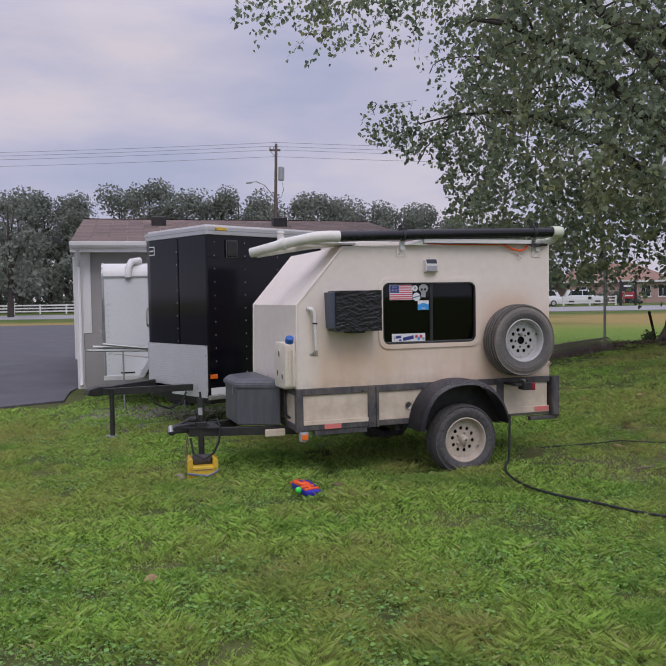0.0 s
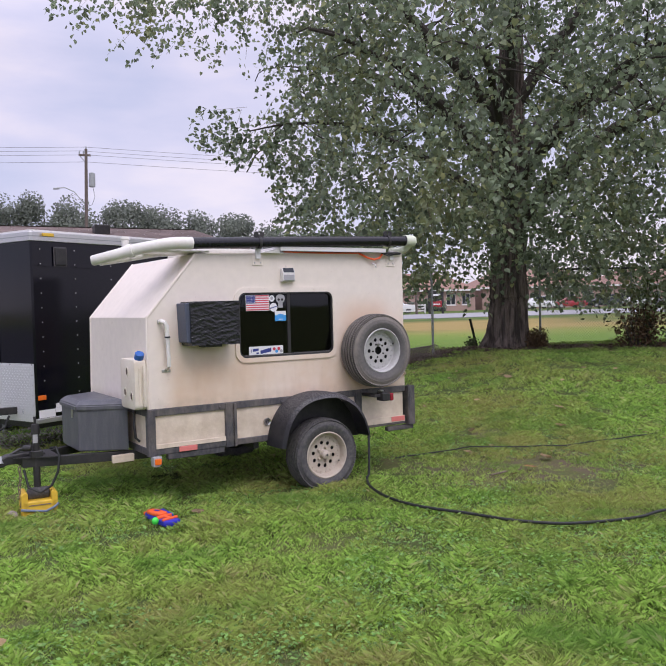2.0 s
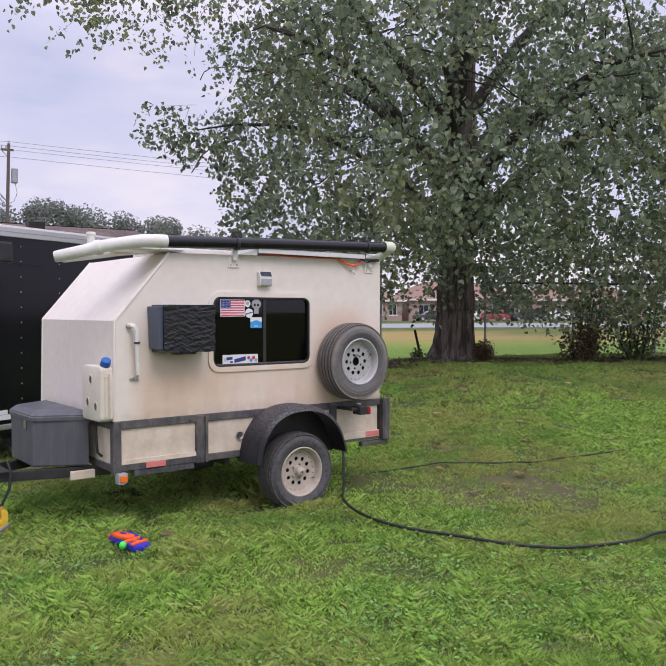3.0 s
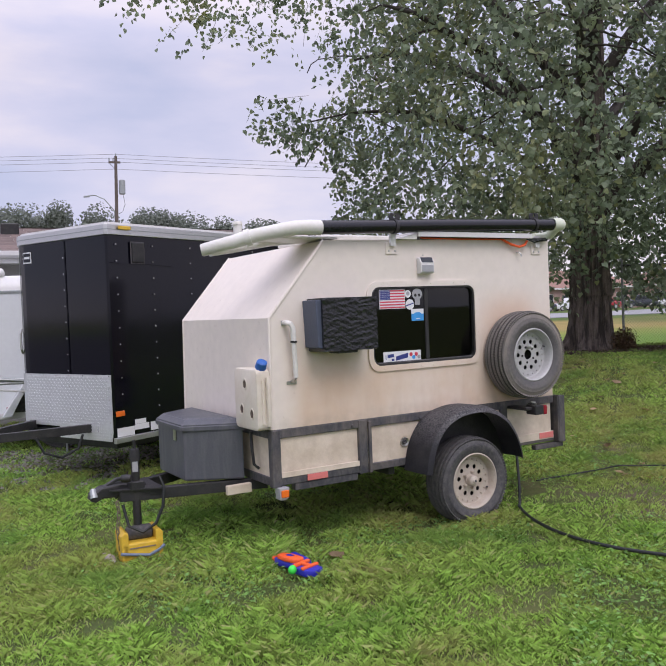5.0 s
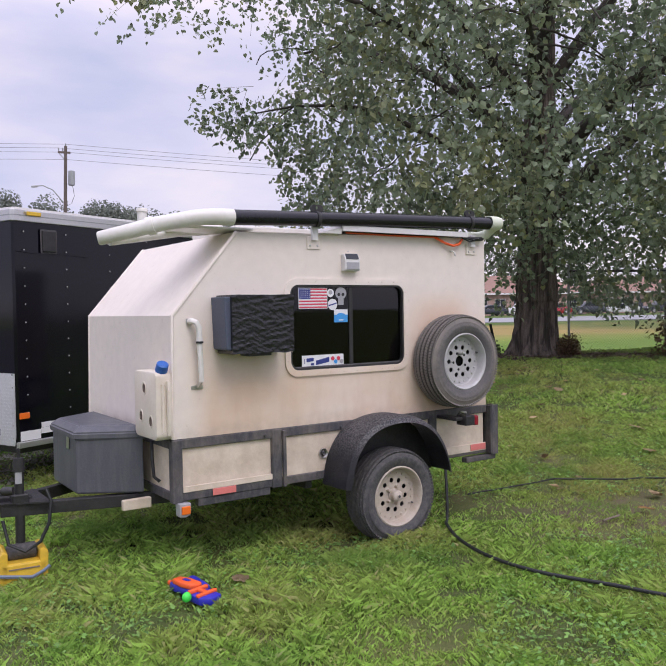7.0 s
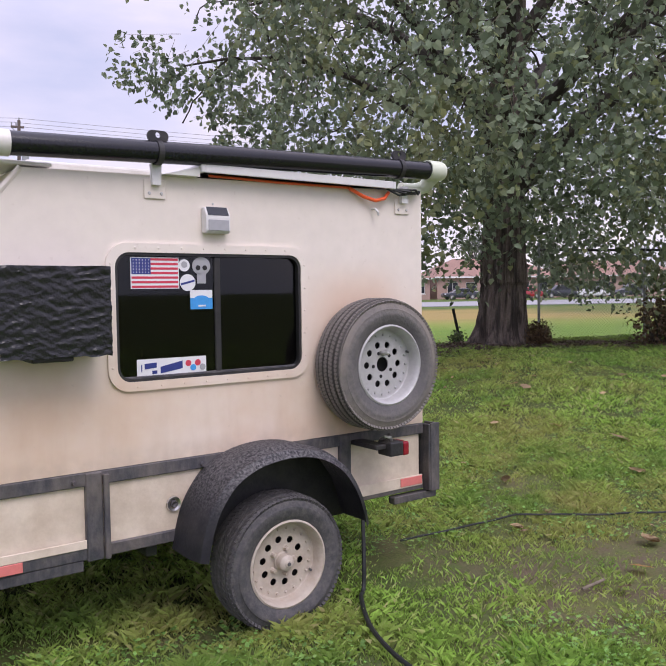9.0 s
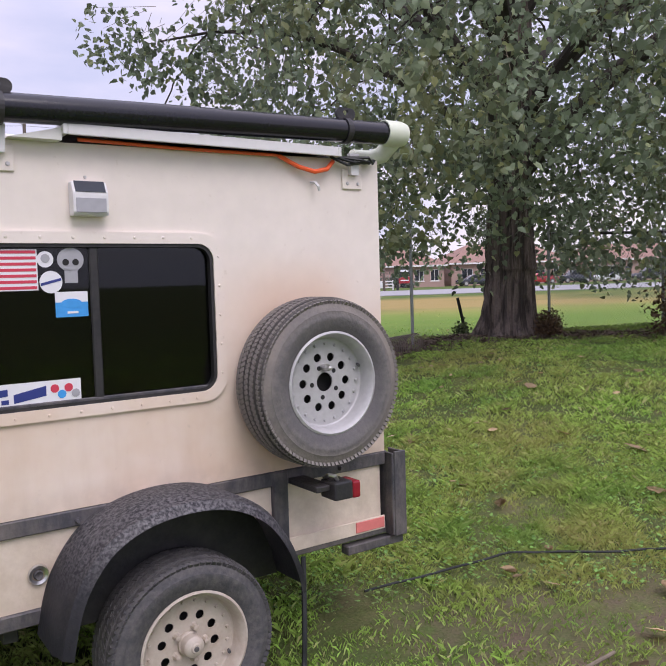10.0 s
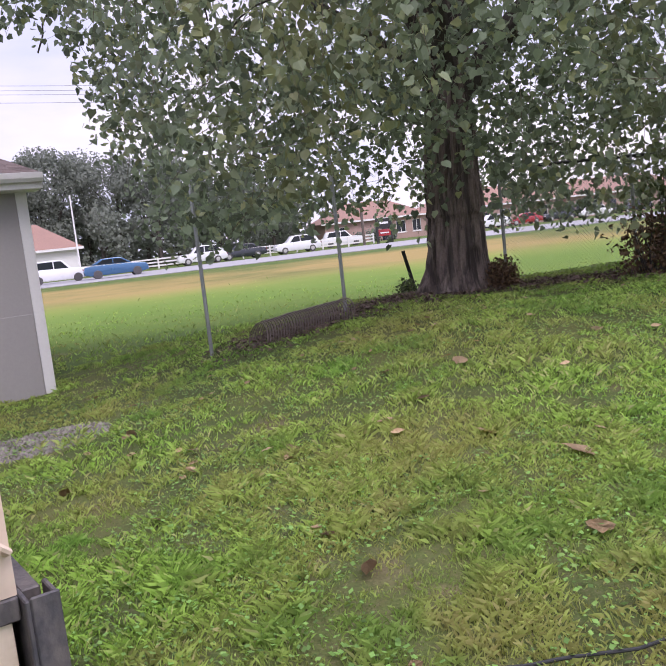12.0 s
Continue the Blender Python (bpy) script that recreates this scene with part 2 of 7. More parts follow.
ROYAL = material("royal_blue_plastic", (0.03, 0.03, 0.42), 0.4, vary=0.08, bump=0.05)
LIME = material("bright_green_plastic", (0.05, 0.72, 0.08), 0.4, vary=0.06, bump=0.05)
CAPBLUE = material("blue_screw_cap", (0.03, 0.13, 0.45), 0.4, vary=0.06, bump=0.05)
TUBBLUE = material("blue_moulded_plastic", (0.13, 0.22, 0.50), 0.45, vary=0.06, big=3, bump=0.05)
JUG = material("aged_white_polyethylene", (0.74, 0.68, 0.58), 0.45, vary=0.06, bump=0.05, tint=(0.55, 0.42, 0.28), tint_amount=0.4)
YELLOW = material("weathered_yellow_plastic", (0.75, 0.48, 0.04), 0.5, vary=0.1, big=6, bump=0.1, tint=(0.36, 0.24, 0.06), tint_amount=0.4)
STRAP = material("blue_grey_strap", (0.16, 0.20, 0.27), 0.7, vary=0.1, bump=0.2)
CABLE = material("black_cable_rubber", (0.015, 0.017, 0.017), 0.5, vary=0.2, bump=0.1)
BLACK_PAINT = material("gloss_black_trailer_skin", (0.004, 0.004, 0.008), 0.09, vary=0.2, big=1.2, fine=20, bump=0.03, bump_scale=3, spec=0.32)
TREAD = material("diamond_plate_aluminium", (0.74, 0.75, 0.76), 0.42, metal=0.55, vary=0.1, big=2, fine=60, bump=0.05)
WHITE_PAINT = material("white_trailer_skin", (0.74, 0.76, 0.78), 0.3, vary=0.04, big=1, fine=20, bump=0.03, bump_scale=4)
SIDING = material("grey_house_siding", (0.36, 0.345, 0.335), 0.7, vary=0.05, big=1, fine=30, bump=0.1)
TRIM_WHITE = material("white_trim_paint", (0.78, 0.77, 0.76), 0.5, vary=0.05, bump=0.05)
SHINGLE = material("brown_asphalt_shingle", (0.17, 0.125, 0.11), 0.9, vary=0.2, big=2, fine=60, bump=0.5, bump_scale=90, island=0.22)
ASPHALT = material("worn_asphalt", (0.085, 0.085, 0.095), 0.85, vary=0.18, big=0.5, fine=70, bump=0.4, bump_scale=90, tint=(0.13, 0.13, 0.14), tint_amount=0.6)
ROAD = material("pale_road", (0.30, 0.30, 0.31), 0.85, vary=0.1, big=0.2, fine=10, bump=0.2)
GRAVEL = material("grey_gravel", (0.24, 0.22, 0.20), 0.9, vary=0.3, big=6, fine=60, bump=0.8, bump_scale=40, island=0.35)
GALV = material("galvanised_steel", (0.38, 0.40, 0.40), 0.45, metal=0.6, vary=0.12, big=5, fine=60, bump=0.1)
RUSTWIRE = material("rusted_wire", (0.19, 0.155, 0.135), 0.8, vary=0.3, bump=0.2)
WOODPOLE = material("creosoted_pole_wood", (0.13, 0.105, 0.09), 0.85, vary=0.2, big=2, fine=40, bump=0.4)
BRICK = material("pinkish_brick_wall", (0.42, 0.29, 0.25), 0.85, vary=0.15, big=0.4, fine=9, bump=0.3, bump_scale=15)
ROOF_FAR = material("russet_roof_shingle", (0.28, 0.17, 0.135), 0.9, vary=0.15, big=0.5, fine=8, bump=0.3, bump_scale=15)
GLASS_DARK = material("dark_window_glass", (0.02, 0.025, 0.03), 0.08, vary=0.1, bump=0)
CAR_BLUE = material("blue_car_paint", (0.05, 0.14, 0.27), 0.25, metal=0.3, vary=0.05, bump=0, coat=0.6)
CAR_WHITE = material("white_car_paint", (0.75, 0.76, 0.78), 0.3, vary=0.03, bump=0, coat=0.6)
CAR_DARK = material("dark_car_paint", (0.03, 0.035, 0.045), 0.25, vary=0.05, bump=0, coat=0.6)
CAR_RED = material("red_car_paint", (0.35, 0.03, 0.04), 0.25, vary=0.05, bump=0, coat=0.6)
STICKER_WHITE = material("white_sticker_vinyl", (0.78, 0.78, 0.80), 0.45, vary=0.04, bump=0)
STICKER_RED = material("red_sticker_print", (0.62, 0.05, 0.09), 0.45, vary=0.05, bump=0)
STICKER_NAVY = material("navy_sticker_print", (0.03, 0.045, 0.22), 0.45, vary=0.05, bump=0)
STICKER_SKY = material("sky_blue_sticker_print", (0.05, 0.33, 0.75), 0.45, vary=0.12, bump=0)
STICKER_GREY = material("grey_sticker_print", (0.38, 0.38, 0.40), 0.45, vary=0.1, bump=0)
BARK = material("furrowed_brown_bark", (0.20, 0.16, 0.14), 0.9, vary=0.3, big=4, fine=40, bump=0.8, bump_scale=30)
blend_in(BARK, times(BARK, noise_fac(BARK, 9, 0.44, 0.56, stretch=(1, 1, 0.13)), 0.85), (0.05, 0.042, 0.038))
BRANCH = material("dark_branch_bark", (0.065, 0.055, 0.048), 0.9, vary=0.3, big=4, fine=40, bump=0.5)
TWIG = material("tan_twig", (0.17, 0.14, 0.10), 0.85, vary=0.3, bump=0.2)
MULCH = material("brown_leaf_litter", (0.14, 0.10, 0.075), 0.95, vary=0.35, big=5, fine=50, bump=0.8, bump_scale=40, island=0.4)
DEADLEAF = material("dry_tan_leaf", (0.47, 0.34, 0.20), 0.75, vary=0.2, big=20, fine=90, bump=0.3, objvary=0.3)


def leaf_material(name, base, spread, pale, pale_share, glow=0.25, rough=0.5, patches=()):
    """Leaves: each one its own green, some of them paler, and a little light passing through."""
    m = bpy.data.materials.new(name)
    m.use_nodes = True
    n, l = m.node_tree.nodes, m.node_tree.links
    p = n["Principled BSDF"]
    g = n.new("ShaderNodeNewGeometry")
    ramp = n.new("ShaderNodeValToRGB")
    e = ramp.color_ramp.elements
    e[0].position, e[0].color = 0.0, (*[c * (1 - spread) for c in base], 1)
    e[1].position, e[1].color = 1.0, (*pale, 1)
    k = e.new(1 - pale_share)
    k.color = (*[c * (1 + spread) for c in base], 1)
    l.new(g.outputs["Random Per Island"], ramp.inputs["Fac"])
    l.new(ramp.outputs["Color"], p.inputs["Base Color"])
    for scale, lo, hi, amount, colour in patches:
        blend_in(m, times(m, noise_fac(m, scale, lo, hi), amount), colour)
    p.inputs["Roughness"].default_value = rough
    p.inputs["Specular IOR Level"].default_value = 0.35
    tr = n.new("ShaderNodeBsdfTranslucent")
    l.new(p.inputs["Base Color"].links[0].from_socket, tr.inputs["Color"])
    mx = n.new("ShaderNodeMixShader")
    mx.inputs["Fac"].default_value = glow
    l.new(p.outputs["BSDF"], mx.inputs[1])
    l.new(tr.outputs["BSDF"], mx.inputs[2])
    l.new(mx.outputs["Shader"], n["Material Output"].inputs["Surface"])
    return m


LEAF = leaf_material("cottonwood_leaf", (0.215, 0.27, 0.175), 0.5, (0.36, 0.39, 0.17), 0.14, 0.40, patches=((0.5, 0.52, 0.66, 0.5, (0.31, 0.31, 0.12)),))
GRASS = leaf_material("lawn_grass_blade", (0.325, 0.50, 0.105), 0.65, (0.62, 0.58, 0.30), 0.12, 0.4, 0.5, patches=((0.42, 0.44, 0.62, 0.65, (0.42, 0.38, 0.14)), (1.6, 0.56, 0.70, 0.4, (0.48, 0.39, 0.19)), (0.9, 0.52, 0.64, 0.6, (0.15, 0.33, 0.06))))
CLOVER = leaf_material("clover_leaf", (0.18, 0.34, 0.08), 0.5, (0.26, 0.40, 0.11), 0.15, 0.35, 0.5)
BUSHLEAF = leaf_material("bush_leaf", (0.11, 0.15, 0.06), 0.35, (0.15, 0.19, 0.06), 0.15, 0.2)
# far foliage is paler and flatter: distance haze is put into its colour
FARLEAF = leaf_material("far_wood_foliage", (0.20, 0.225, 0.185), 0.10, (0.13, 0.155, 0.11), 0.15, 0.35, 0.8)
RUSTLEAF = leaf_material("withered_brown_foliage", (0.12, 0.075, 0.045), 0.4, (0.2, 0.13, 0.07), 0.2, 0.15, 0.7)

# lawn soil under the blades: greens, olive dry patches and bare earth
LAWN = material("lawn", (0.08, 0.13, 0.035), 0.95, spec=0.08, vary=0.3, big=1.1, fine=45, bump=0.7, bump_scale=55)
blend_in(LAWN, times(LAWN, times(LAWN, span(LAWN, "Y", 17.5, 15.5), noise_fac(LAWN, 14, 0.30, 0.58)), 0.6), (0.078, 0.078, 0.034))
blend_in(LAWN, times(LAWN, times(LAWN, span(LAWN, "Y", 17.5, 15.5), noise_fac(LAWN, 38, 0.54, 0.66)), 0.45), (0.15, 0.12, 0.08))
blend_in(LAWN, times(LAWN, noise_fac(LAWN, 0.55, 0.46, 0.66), 0.4), (0.21, 0.19, 0.07))
blend_in(LAWN, times(LAWN, noise_fac(LAWN, 1.7, 0.58, 0.72), 0.7), (0.20, 0.155, 0.095))
blend_in(LAWN, times(LAWN, times(LAWN, span(LAWN, "Y", 27, 33), span(LAWN, "Y", 52, 46)), times(LAWN, noise_fac(LAWN, 0.08, 0.30, 0.55), 0.85)), (0.34, 0.25, 0.10))
blend_in(LAWN, times(LAWN, times(LAWN, span(LAWN, "Y", 18, 21), span(LAWN, "Y", 38, 31)), 0.65), (0.155, 0.26, 0.045))

# earth worn bare behind the wheel
blend_in(LAWN, times(LAWN, times(LAWN, times(LAWN, span(LAWN, "X", 1.7, 2.3), span(LAWN, "X", 5.2, 4.2)), times(LAWN, span(LAWN, "Y", 5.9, 6.5), span(LAWN, "Y", 7.7, 7.1))), noise_fac(LAWN, 5, 0.38, 0.62)), (0.13, 0.10, 0.07))
blend_in(LAWN, times(LAWN, times(LAWN, span(LAWN, "Y", 17.5, 15.5), noise_fac(LAWN, 75, 0.5, 0.6)), 0.5), (0.045, 0.055, 0.022))
blend_in(LAWN, times(LAWN, times(LAWN, span(LAWN, "Y", 17.5, 15.5), noise_fac(LAWN, 110, 0.58, 0.64)), 0.35), (0.24, 0.22, 0.12))
# tinted sliding-window glass: a real dielectric pane
TINT = bpy.data.materials.new("tinted_glass")
TINT.use_nodes = True
_p = TINT.node_tree.nodes["Principled BSDF"]
_p.inputs["Base Color"].default_value = (0.07, 0.085, 0.075, 1)
_p.inputs["Roughness"].default_value = 0.03
_p.inputs["Transmission Weight"].default_value = 1.0
_p.inputs["IOR"].default_value = 1.45

# ---- mesh helpers ----
def part(name, bm, mat, parent=None, label="", smooth=False, m=None):
    """Links a bmesh as one mesh object, under a thing or a part."""
    me = bpy.data.meshes.new(name)
    bmesh.ops.recalc_face_normals(bm, faces=bm.faces)
    bm.to_mesh(me)
    bm.free()
    me.materials.append(mat)
    if smooth:
        for f in me.polygons:
            f.use_smooth = True
        me.set_sharp_from_angle(angle=radians(35))
    ob = new(name, me)
    if parent is not None:
        ob.parent = parent
    if m is not None:
        ob.matrix_basis = m
    if label:
        tagged(ob, label)
    if name in ("rivet", "screw", "guard_screw", "rivet_row", "bolt", "tread"):
        ob["kind"] = "stuff"
    return ob


def arrays(name, verts, faces, mat, parent=None, label="", smooth=False):
    me = bpy.data.meshes.new(name)
    verts, faces = np.asarray(verts, dtype=np.float32), np.asarray(faces, dtype=np.int32)
    k = faces.shape[1]
    me.vertices.add(len(verts))
    me.vertices.foreach_set("co", verts.ravel())
    me.loops.add(faces.size)
    me.loops.foreach_set("vertex_index", faces.ravel())
    me.polygons.add(len(faces))
    me.polygons.foreach_set("loop_start", np.arange(0, faces.size, k, dtype=np.int32))
    me.polygons.foreach_set("use_smooth", np.full(len(faces), smooth))
    me.update(calc_edges=True)
    me.materials.append(mat)
    ob = new(name, me)
    if parent is not None:
        ob.parent = parent
    if label:
        tagged(ob, label)
    return ob


def thing(name, m, label, category, group="", kind=""):
    ob = new(name)
    ob.empty_display_size = 0.1
    ob.matrix_basis = m
    return tagged(ob, label, category, group, kind)


def box(x0, x1, y0, y1, z0, z1, bevel=0.004, seg=1, bm=None):
    own = bm is None
    if own:
        bm = bmesh.new()
    r = bmesh.ops.create_cube(bm, size=1.0, matrix=Matrix.Translation(((x0 + x1) / 2, (y0 + y1) / 2, (z0 + z1) / 2)) @ Matrix.Diagonal((abs(x1 - x0), abs(y1 - y0), abs(z1 - z0), 1)))
    if bevel:
        e = list({e for v in r["verts"] for e in v.link_edges})
        bmesh.ops.bevel(bm, geom=e, offset=bevel, segments=seg, affect="EDGES", profile=0.5)
    return bm


def prism(profile, a, b, axis="Y", bevel=0.0, seg=2, bm=None, flat_bevel=True):
    """A closed outline, pushed from a to b along an axis. Outline in (x, z) for Y, (y, z) for X, (x, y) for Z."""
    if bm is None:
        bm = bmesh.new()
    def at(p, k):
        return {"Y": (p[0], k, p[1]), "X": (k, p[0], p[1]), "Z": (p[0], p[1], k)}[axis]
    lo, hi = [bm.verts.new(at(p, a)) for p in profile], [bm.verts.new(at(p, b)) for p in profile]
    n = len(profile)
    faces = [bm.faces.new(lo), bm.faces.new(hi[::-1])]
    for i in range(n):
        faces.append(bm.faces.new((lo[i], lo[(i + 1) % n], hi[(i + 1) % n], hi[i])))
    bmesh.ops.recalc_face_normals(bm, faces=faces)
    if bevel:
        bmesh.ops.bevel(bm, geom=list({e for f in faces for e in f.edges}), offset=bevel, segments=seg, affect="EDGES", profile=0.5)
    return bm


def tube(points, r, seg=8, bm=None, closed_ends=True):
    """A round tube through points; r is one radius or one a point."""
    if bm is None:
        bm = bmesh.new()
    pts = [Vector(p) for p in points]
    rs = [r] * len(pts) if isinstance(r, (int, float)) else list(r)
    rings, side = [], None
    for i, p in enumerate(pts):
        d = (pts[min(i + 1, len(pts) - 1)] - pts[max(i - 1, 0)]).normalized()
        if side is None:
            side = d.orthogonal().normalized()
        side = (side - d * side.dot(d)).normalized()
        other = d.cross(side)
        rings.append([bm.verts.new(p + rs[i] * (math.cos(2 * math.pi * k / seg) * side + math.sin(2 * math.pi * k / seg) * other)) for k in range(seg)])
    for a, b in zip(rings, rings[1:]):
        for k in range(seg):
            bm.faces.new((a[k], a[(k + 1) % seg], b[(k + 1) % seg], b[k]))
    if closed_ends:
        bm.faces.new(rings[0][::-1])
        bm.faces.new(rings[-1])
    return bm


def lathe(profile, seg=40, closed=False, bm=None):
    """Turns (radius, y) pairs about the y axis."""
    if bm is None:
        bm = bmesh.new()
    rings = []
    for r, y in profile:
        if r < 1e-5:
            rings.append([bm.verts.new((0, y, 0))])
        else:
            rings.append([bm.verts.new((r * math.cos(2 * math.pi * k / seg), y, r * math.sin(2 * math.pi * k / seg))) for k in range(seg)])
    pairs = list(zip(rings, rings[1:])) + ([(rings[-1], rings[0])] if closed else [])
    for a, b in pairs:
        for k in range(seg):
            j = (k + 1) % seg
            if len(a) == 1 and len(b) == 1:
                continue
            if len(a) == 1:
                bm.faces.new((a[0], b[j], b[k]))
            elif len(b) == 1:
                bm.faces.new((a[k], a[j], b[0]))
            else:
                bm.faces.new((a[k], a[j], b[j], b[k]))
    return bm


def rounded(x0, x1, z0, z1, r, n=6):
    """A rounded rectangle as an outline."""
    out = []
    for cx, cz, a in ((x1 - r, z1 - r, 0), (x0 + r, z1 - r, 90), (x0 + r, z0 + r, 180), (x1 - r, z0 + r, 270)):
        for k in range(n + 1):
            t = radians(a + 90 * k / n)
            out.append((cx + r * math.cos(t), cz + r * math.sin(t)))
    return out


def pierced(outer, holes, a, b, axis="Y"):
    """A flat panel with holes through it, from a to b along an axis."""
    bm = bmesh.new()
    def at(p, k):
        return {"Y": (p[0], k, p[1]), "X": (k, p[0], p[1]), "Z": (p[0], p[1], k)}[axis]
    edges = []
    for loop in [outer] + holes:
        vs = [bm.verts.new(at(p, a)) for p in loop]
        edges += [bm.edges.new((vs[i], vs[(i + 1) % len(vs)])) for i in range(len(vs))]
    bmesh.ops.triangle_fill(bm, edges=edges, use_beauty=True, use_dissolve=False)
    r = bmesh.ops.extrude_face_region(bm, geom=list(bm.faces))
    d = {"Y": (0, b - a, 0), "X": (b - a, 0, 0), "Z": (0, 0, b - a)}[axis]
    bmesh.ops.translate(bm, verts=[v for v in r["geom"] if isinstance(v, bmesh.types.BMVert)], vec=d)
    return bm


def dots(points, r, axis="Y", depth=0.004, seg=6):
    """Small round heads (rivets, screws) in one mesh."""
    bm = bmesh.new()
    turn = {"Y": Matrix.Rotation(radians(90), 4, "X"), "X": Matrix.Rotation(radians(90), 4, "Y"), "Z": Matrix.Identity(4)}[axis]
    for p in points:
        bmesh.ops.create_cone(bm, cap_ends=True, segments=seg, radius1=r, radius2=r * 0.6, depth=depth, matrix=Matrix.Translation(p) @ turn)
    return bm

# ---- ground ----
def smooth(t):
    t = min(1.0, max(0.0, t))
    return t * t * (3 - 2 * t)


def ground_z(x, y):
    """The lawn: flat under the trailers, rising to a low bank round the tree, and level again beyond the fence."""
    bank = 0.56 * smooth((x - 0.8) / 5.6) * smooth((y - 5.5) / 7.5)
    beyond = smooth((y - 15.6) / 4.0)
    rough = 0.018 * noise.noise((x * 0.9, y * 0.9, 0.0)) + 0.03 * noise.noise((x * 0.25, y * 0.25, 3.0))
    far = 0.08 + 0.22 * smooth((y - 25) / 35)
    near = -0.035 + bank + rough * (1 - 0.6 * beyond)
    return near * (1 - beyond) + far * beyond


def build_ground():
    xs = sorted(set([-3000, -900, -300, -120] + list(np.linspace(-60, -12, 13)) + list(np.linspace(-12, 16, 113)) + list(np.linspace(16, 70, 19)) + [130, 350, 900, 3000]))
    ys = sorted(set([-3000, -600, -120, -30, -12] + list(np.linspace(-6, 22, 113)) + list(np.linspace(22, 80, 30)) + [100, 150, 300, 900, 3000]))
    v = [(x, y, ground_z(x, y)) for y in ys for x in xs]
    n = len(xs)
    f = [(j * n + i, j * n + i + 1, (j + 1) * n + i + 1, (j + 1) * n + i) for j in range(len(ys) - 1) for i in range(n - 1)]
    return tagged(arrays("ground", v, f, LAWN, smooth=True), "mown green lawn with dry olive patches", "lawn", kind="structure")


build_ground()


def sheet(name, outline, mat, label, category, lift=0.02, step=1.0, kind="structure"):
    """A paved area that follows the ground, its edge a little proud."""
    bm = bmesh.new()
    top = [bm.verts.new((x, y, ground_z(x, y) + lift)) for x, y in outline]
    low = [bm.verts.new((x, y, ground_z(x, y) - 0.15)) for x, y in outline]
    bm.faces.new(top)
    for i in range(len(top)):
        j = (i + 1) % len(top)
        bm.faces.new((top[i], top[j], low[j], low[i]))
    bmesh.ops.triangulate(bm, faces=[f for f in bm.faces if len(f.verts) > 4])
    return tagged(part(name, bm, mat), label, category, kind=kind)


sheet("parking_lot", [(-4.15, 12.05), (-4.45, 13.2), (-4.6, 14.6), (-5.9, 20.5), (-6.5, 30), (-8, 40), (-12, 44), (-75, 47), (-75, 8), (-14, 4.5), (-7.6, 8.4), (-5.6, 10.6)], ASPHALT, "dark worn asphalt parking lot beside the house", "parking lot", lift=0.035)
sheet("road", [(-400, 59), (-60, 58), (0, 57), (30, 56), (90, 52), (400, 40), (400, 62), (90, 72), (46, 77), (0, 74), (-60, 74), (-400, 76)], ROAD, "pale grey street beyond the lawn", "road", lift=0.04)

# ---- the cream camper trailer ----
TRAILER_AT = pose(-0.302, 6.423, 0, 0, 0, 19.2)
camper = thing("camper_trailer", TRAILER_AT, "cream homemade camper box on a dusty black steel utility trailer", "trailer")
W = 1.50  # body width


def wall_panel(name, profile, holes, v0, v1):
    return part(name, pierced(profile, holes, v0, v1), SKIN, camper)


SIDE = [(0.0, 0.757), (2.437, 0.757), (2.437, 1.968), (0.425, 1.934), (0.012, 1.45)]
WINDOW = rounded(0.775, 1.668, 1.098, 1.625, 0.06)
wall_panel("side_wall", SIDE, [WINDOW], 0.0, 0.035)
wall_panel("side_wall", SIDE, [], W - 0.035, W)
part("front_panel", prism([(0.0, 0.757), (0.03, 0.757), (0.042, 1.446), (0.012, 1.45)], 0.035, W - 0.035), SKIN, camper)
part("sloped_front_panel", prism([(0.012, 1.45), (0.042, 1.446), (0.44, 1.905), (0.425, 1.934)], 0.035, W - 0.035), SKIN, camper)
part("roof_panel", prism([(0.425, 1.934), (0.44, 1.905), (2.437, 1.938), (2.437, 1.968)], 0.035, W - 0.035), SKIN, camper)
part("rear_panel", box(2.405, 2.437, 0.035, W - 0.035, 0.757, 1.938, 0), SKIN, camper)
part("floor_panel", box(0.03, 2.405, 0.035, W - 0.035, 0.757, 0.785, 0), PANEL, camper)
# rolled edge at the box's front corner and along its slope
part("corner_bead", tube([(0.004, 0.004, 0.76), (0.016, 0.004, 1.449), (0.427, 0.004, 1.932)], 0.012, 8), SKIN, camper, smooth=True)
part("corner_bead", tube([(0.004, W - 0.004, 0.76), (0.016, W - 0.004, 1.449), (0.427, W - 0.004, 1.932)], 0.012, 8), SKIN, camper, smooth=True)

# sliding window
win = part("window", pierced(rounded(0.737, 1.706, 1.06, 1.663, 0.09), [rounded(0.775, 1.668, 1.098, 1.625, 0.06)], -0.012, -0.001), SKIN, camper, "cream flanged frame of the sliding window")
part("gasket", pierced(rounded(0.772, 1.671, 1.095, 1.628, 0.063), [rounded(0.787, 1.656, 1.11, 1.613, 0.05)], -0.006, 0.03), BLACK_STEEL, win)
part("pane", prism(rounded(0.79, 1.245, 1.112, 1.611, 0.045), 0.006, 0.010), TINT, win, "tinted glass pane")
part("pane", prism(rounded(1.225, 1.654, 1.112, 1.611, 0.045), 0.016, 0.020), TINT, win, "tinted glass pane")
part("centre_bar", box(1.222, 1.252, -0.002, 0.024, 1.11, 1.613, 0.004), BLACK_STEEL, win)
part("slide_track", box(0.80, 1.645, -0.003, 0.008, 1.106, 1.119, 0.003), STEEL, win)
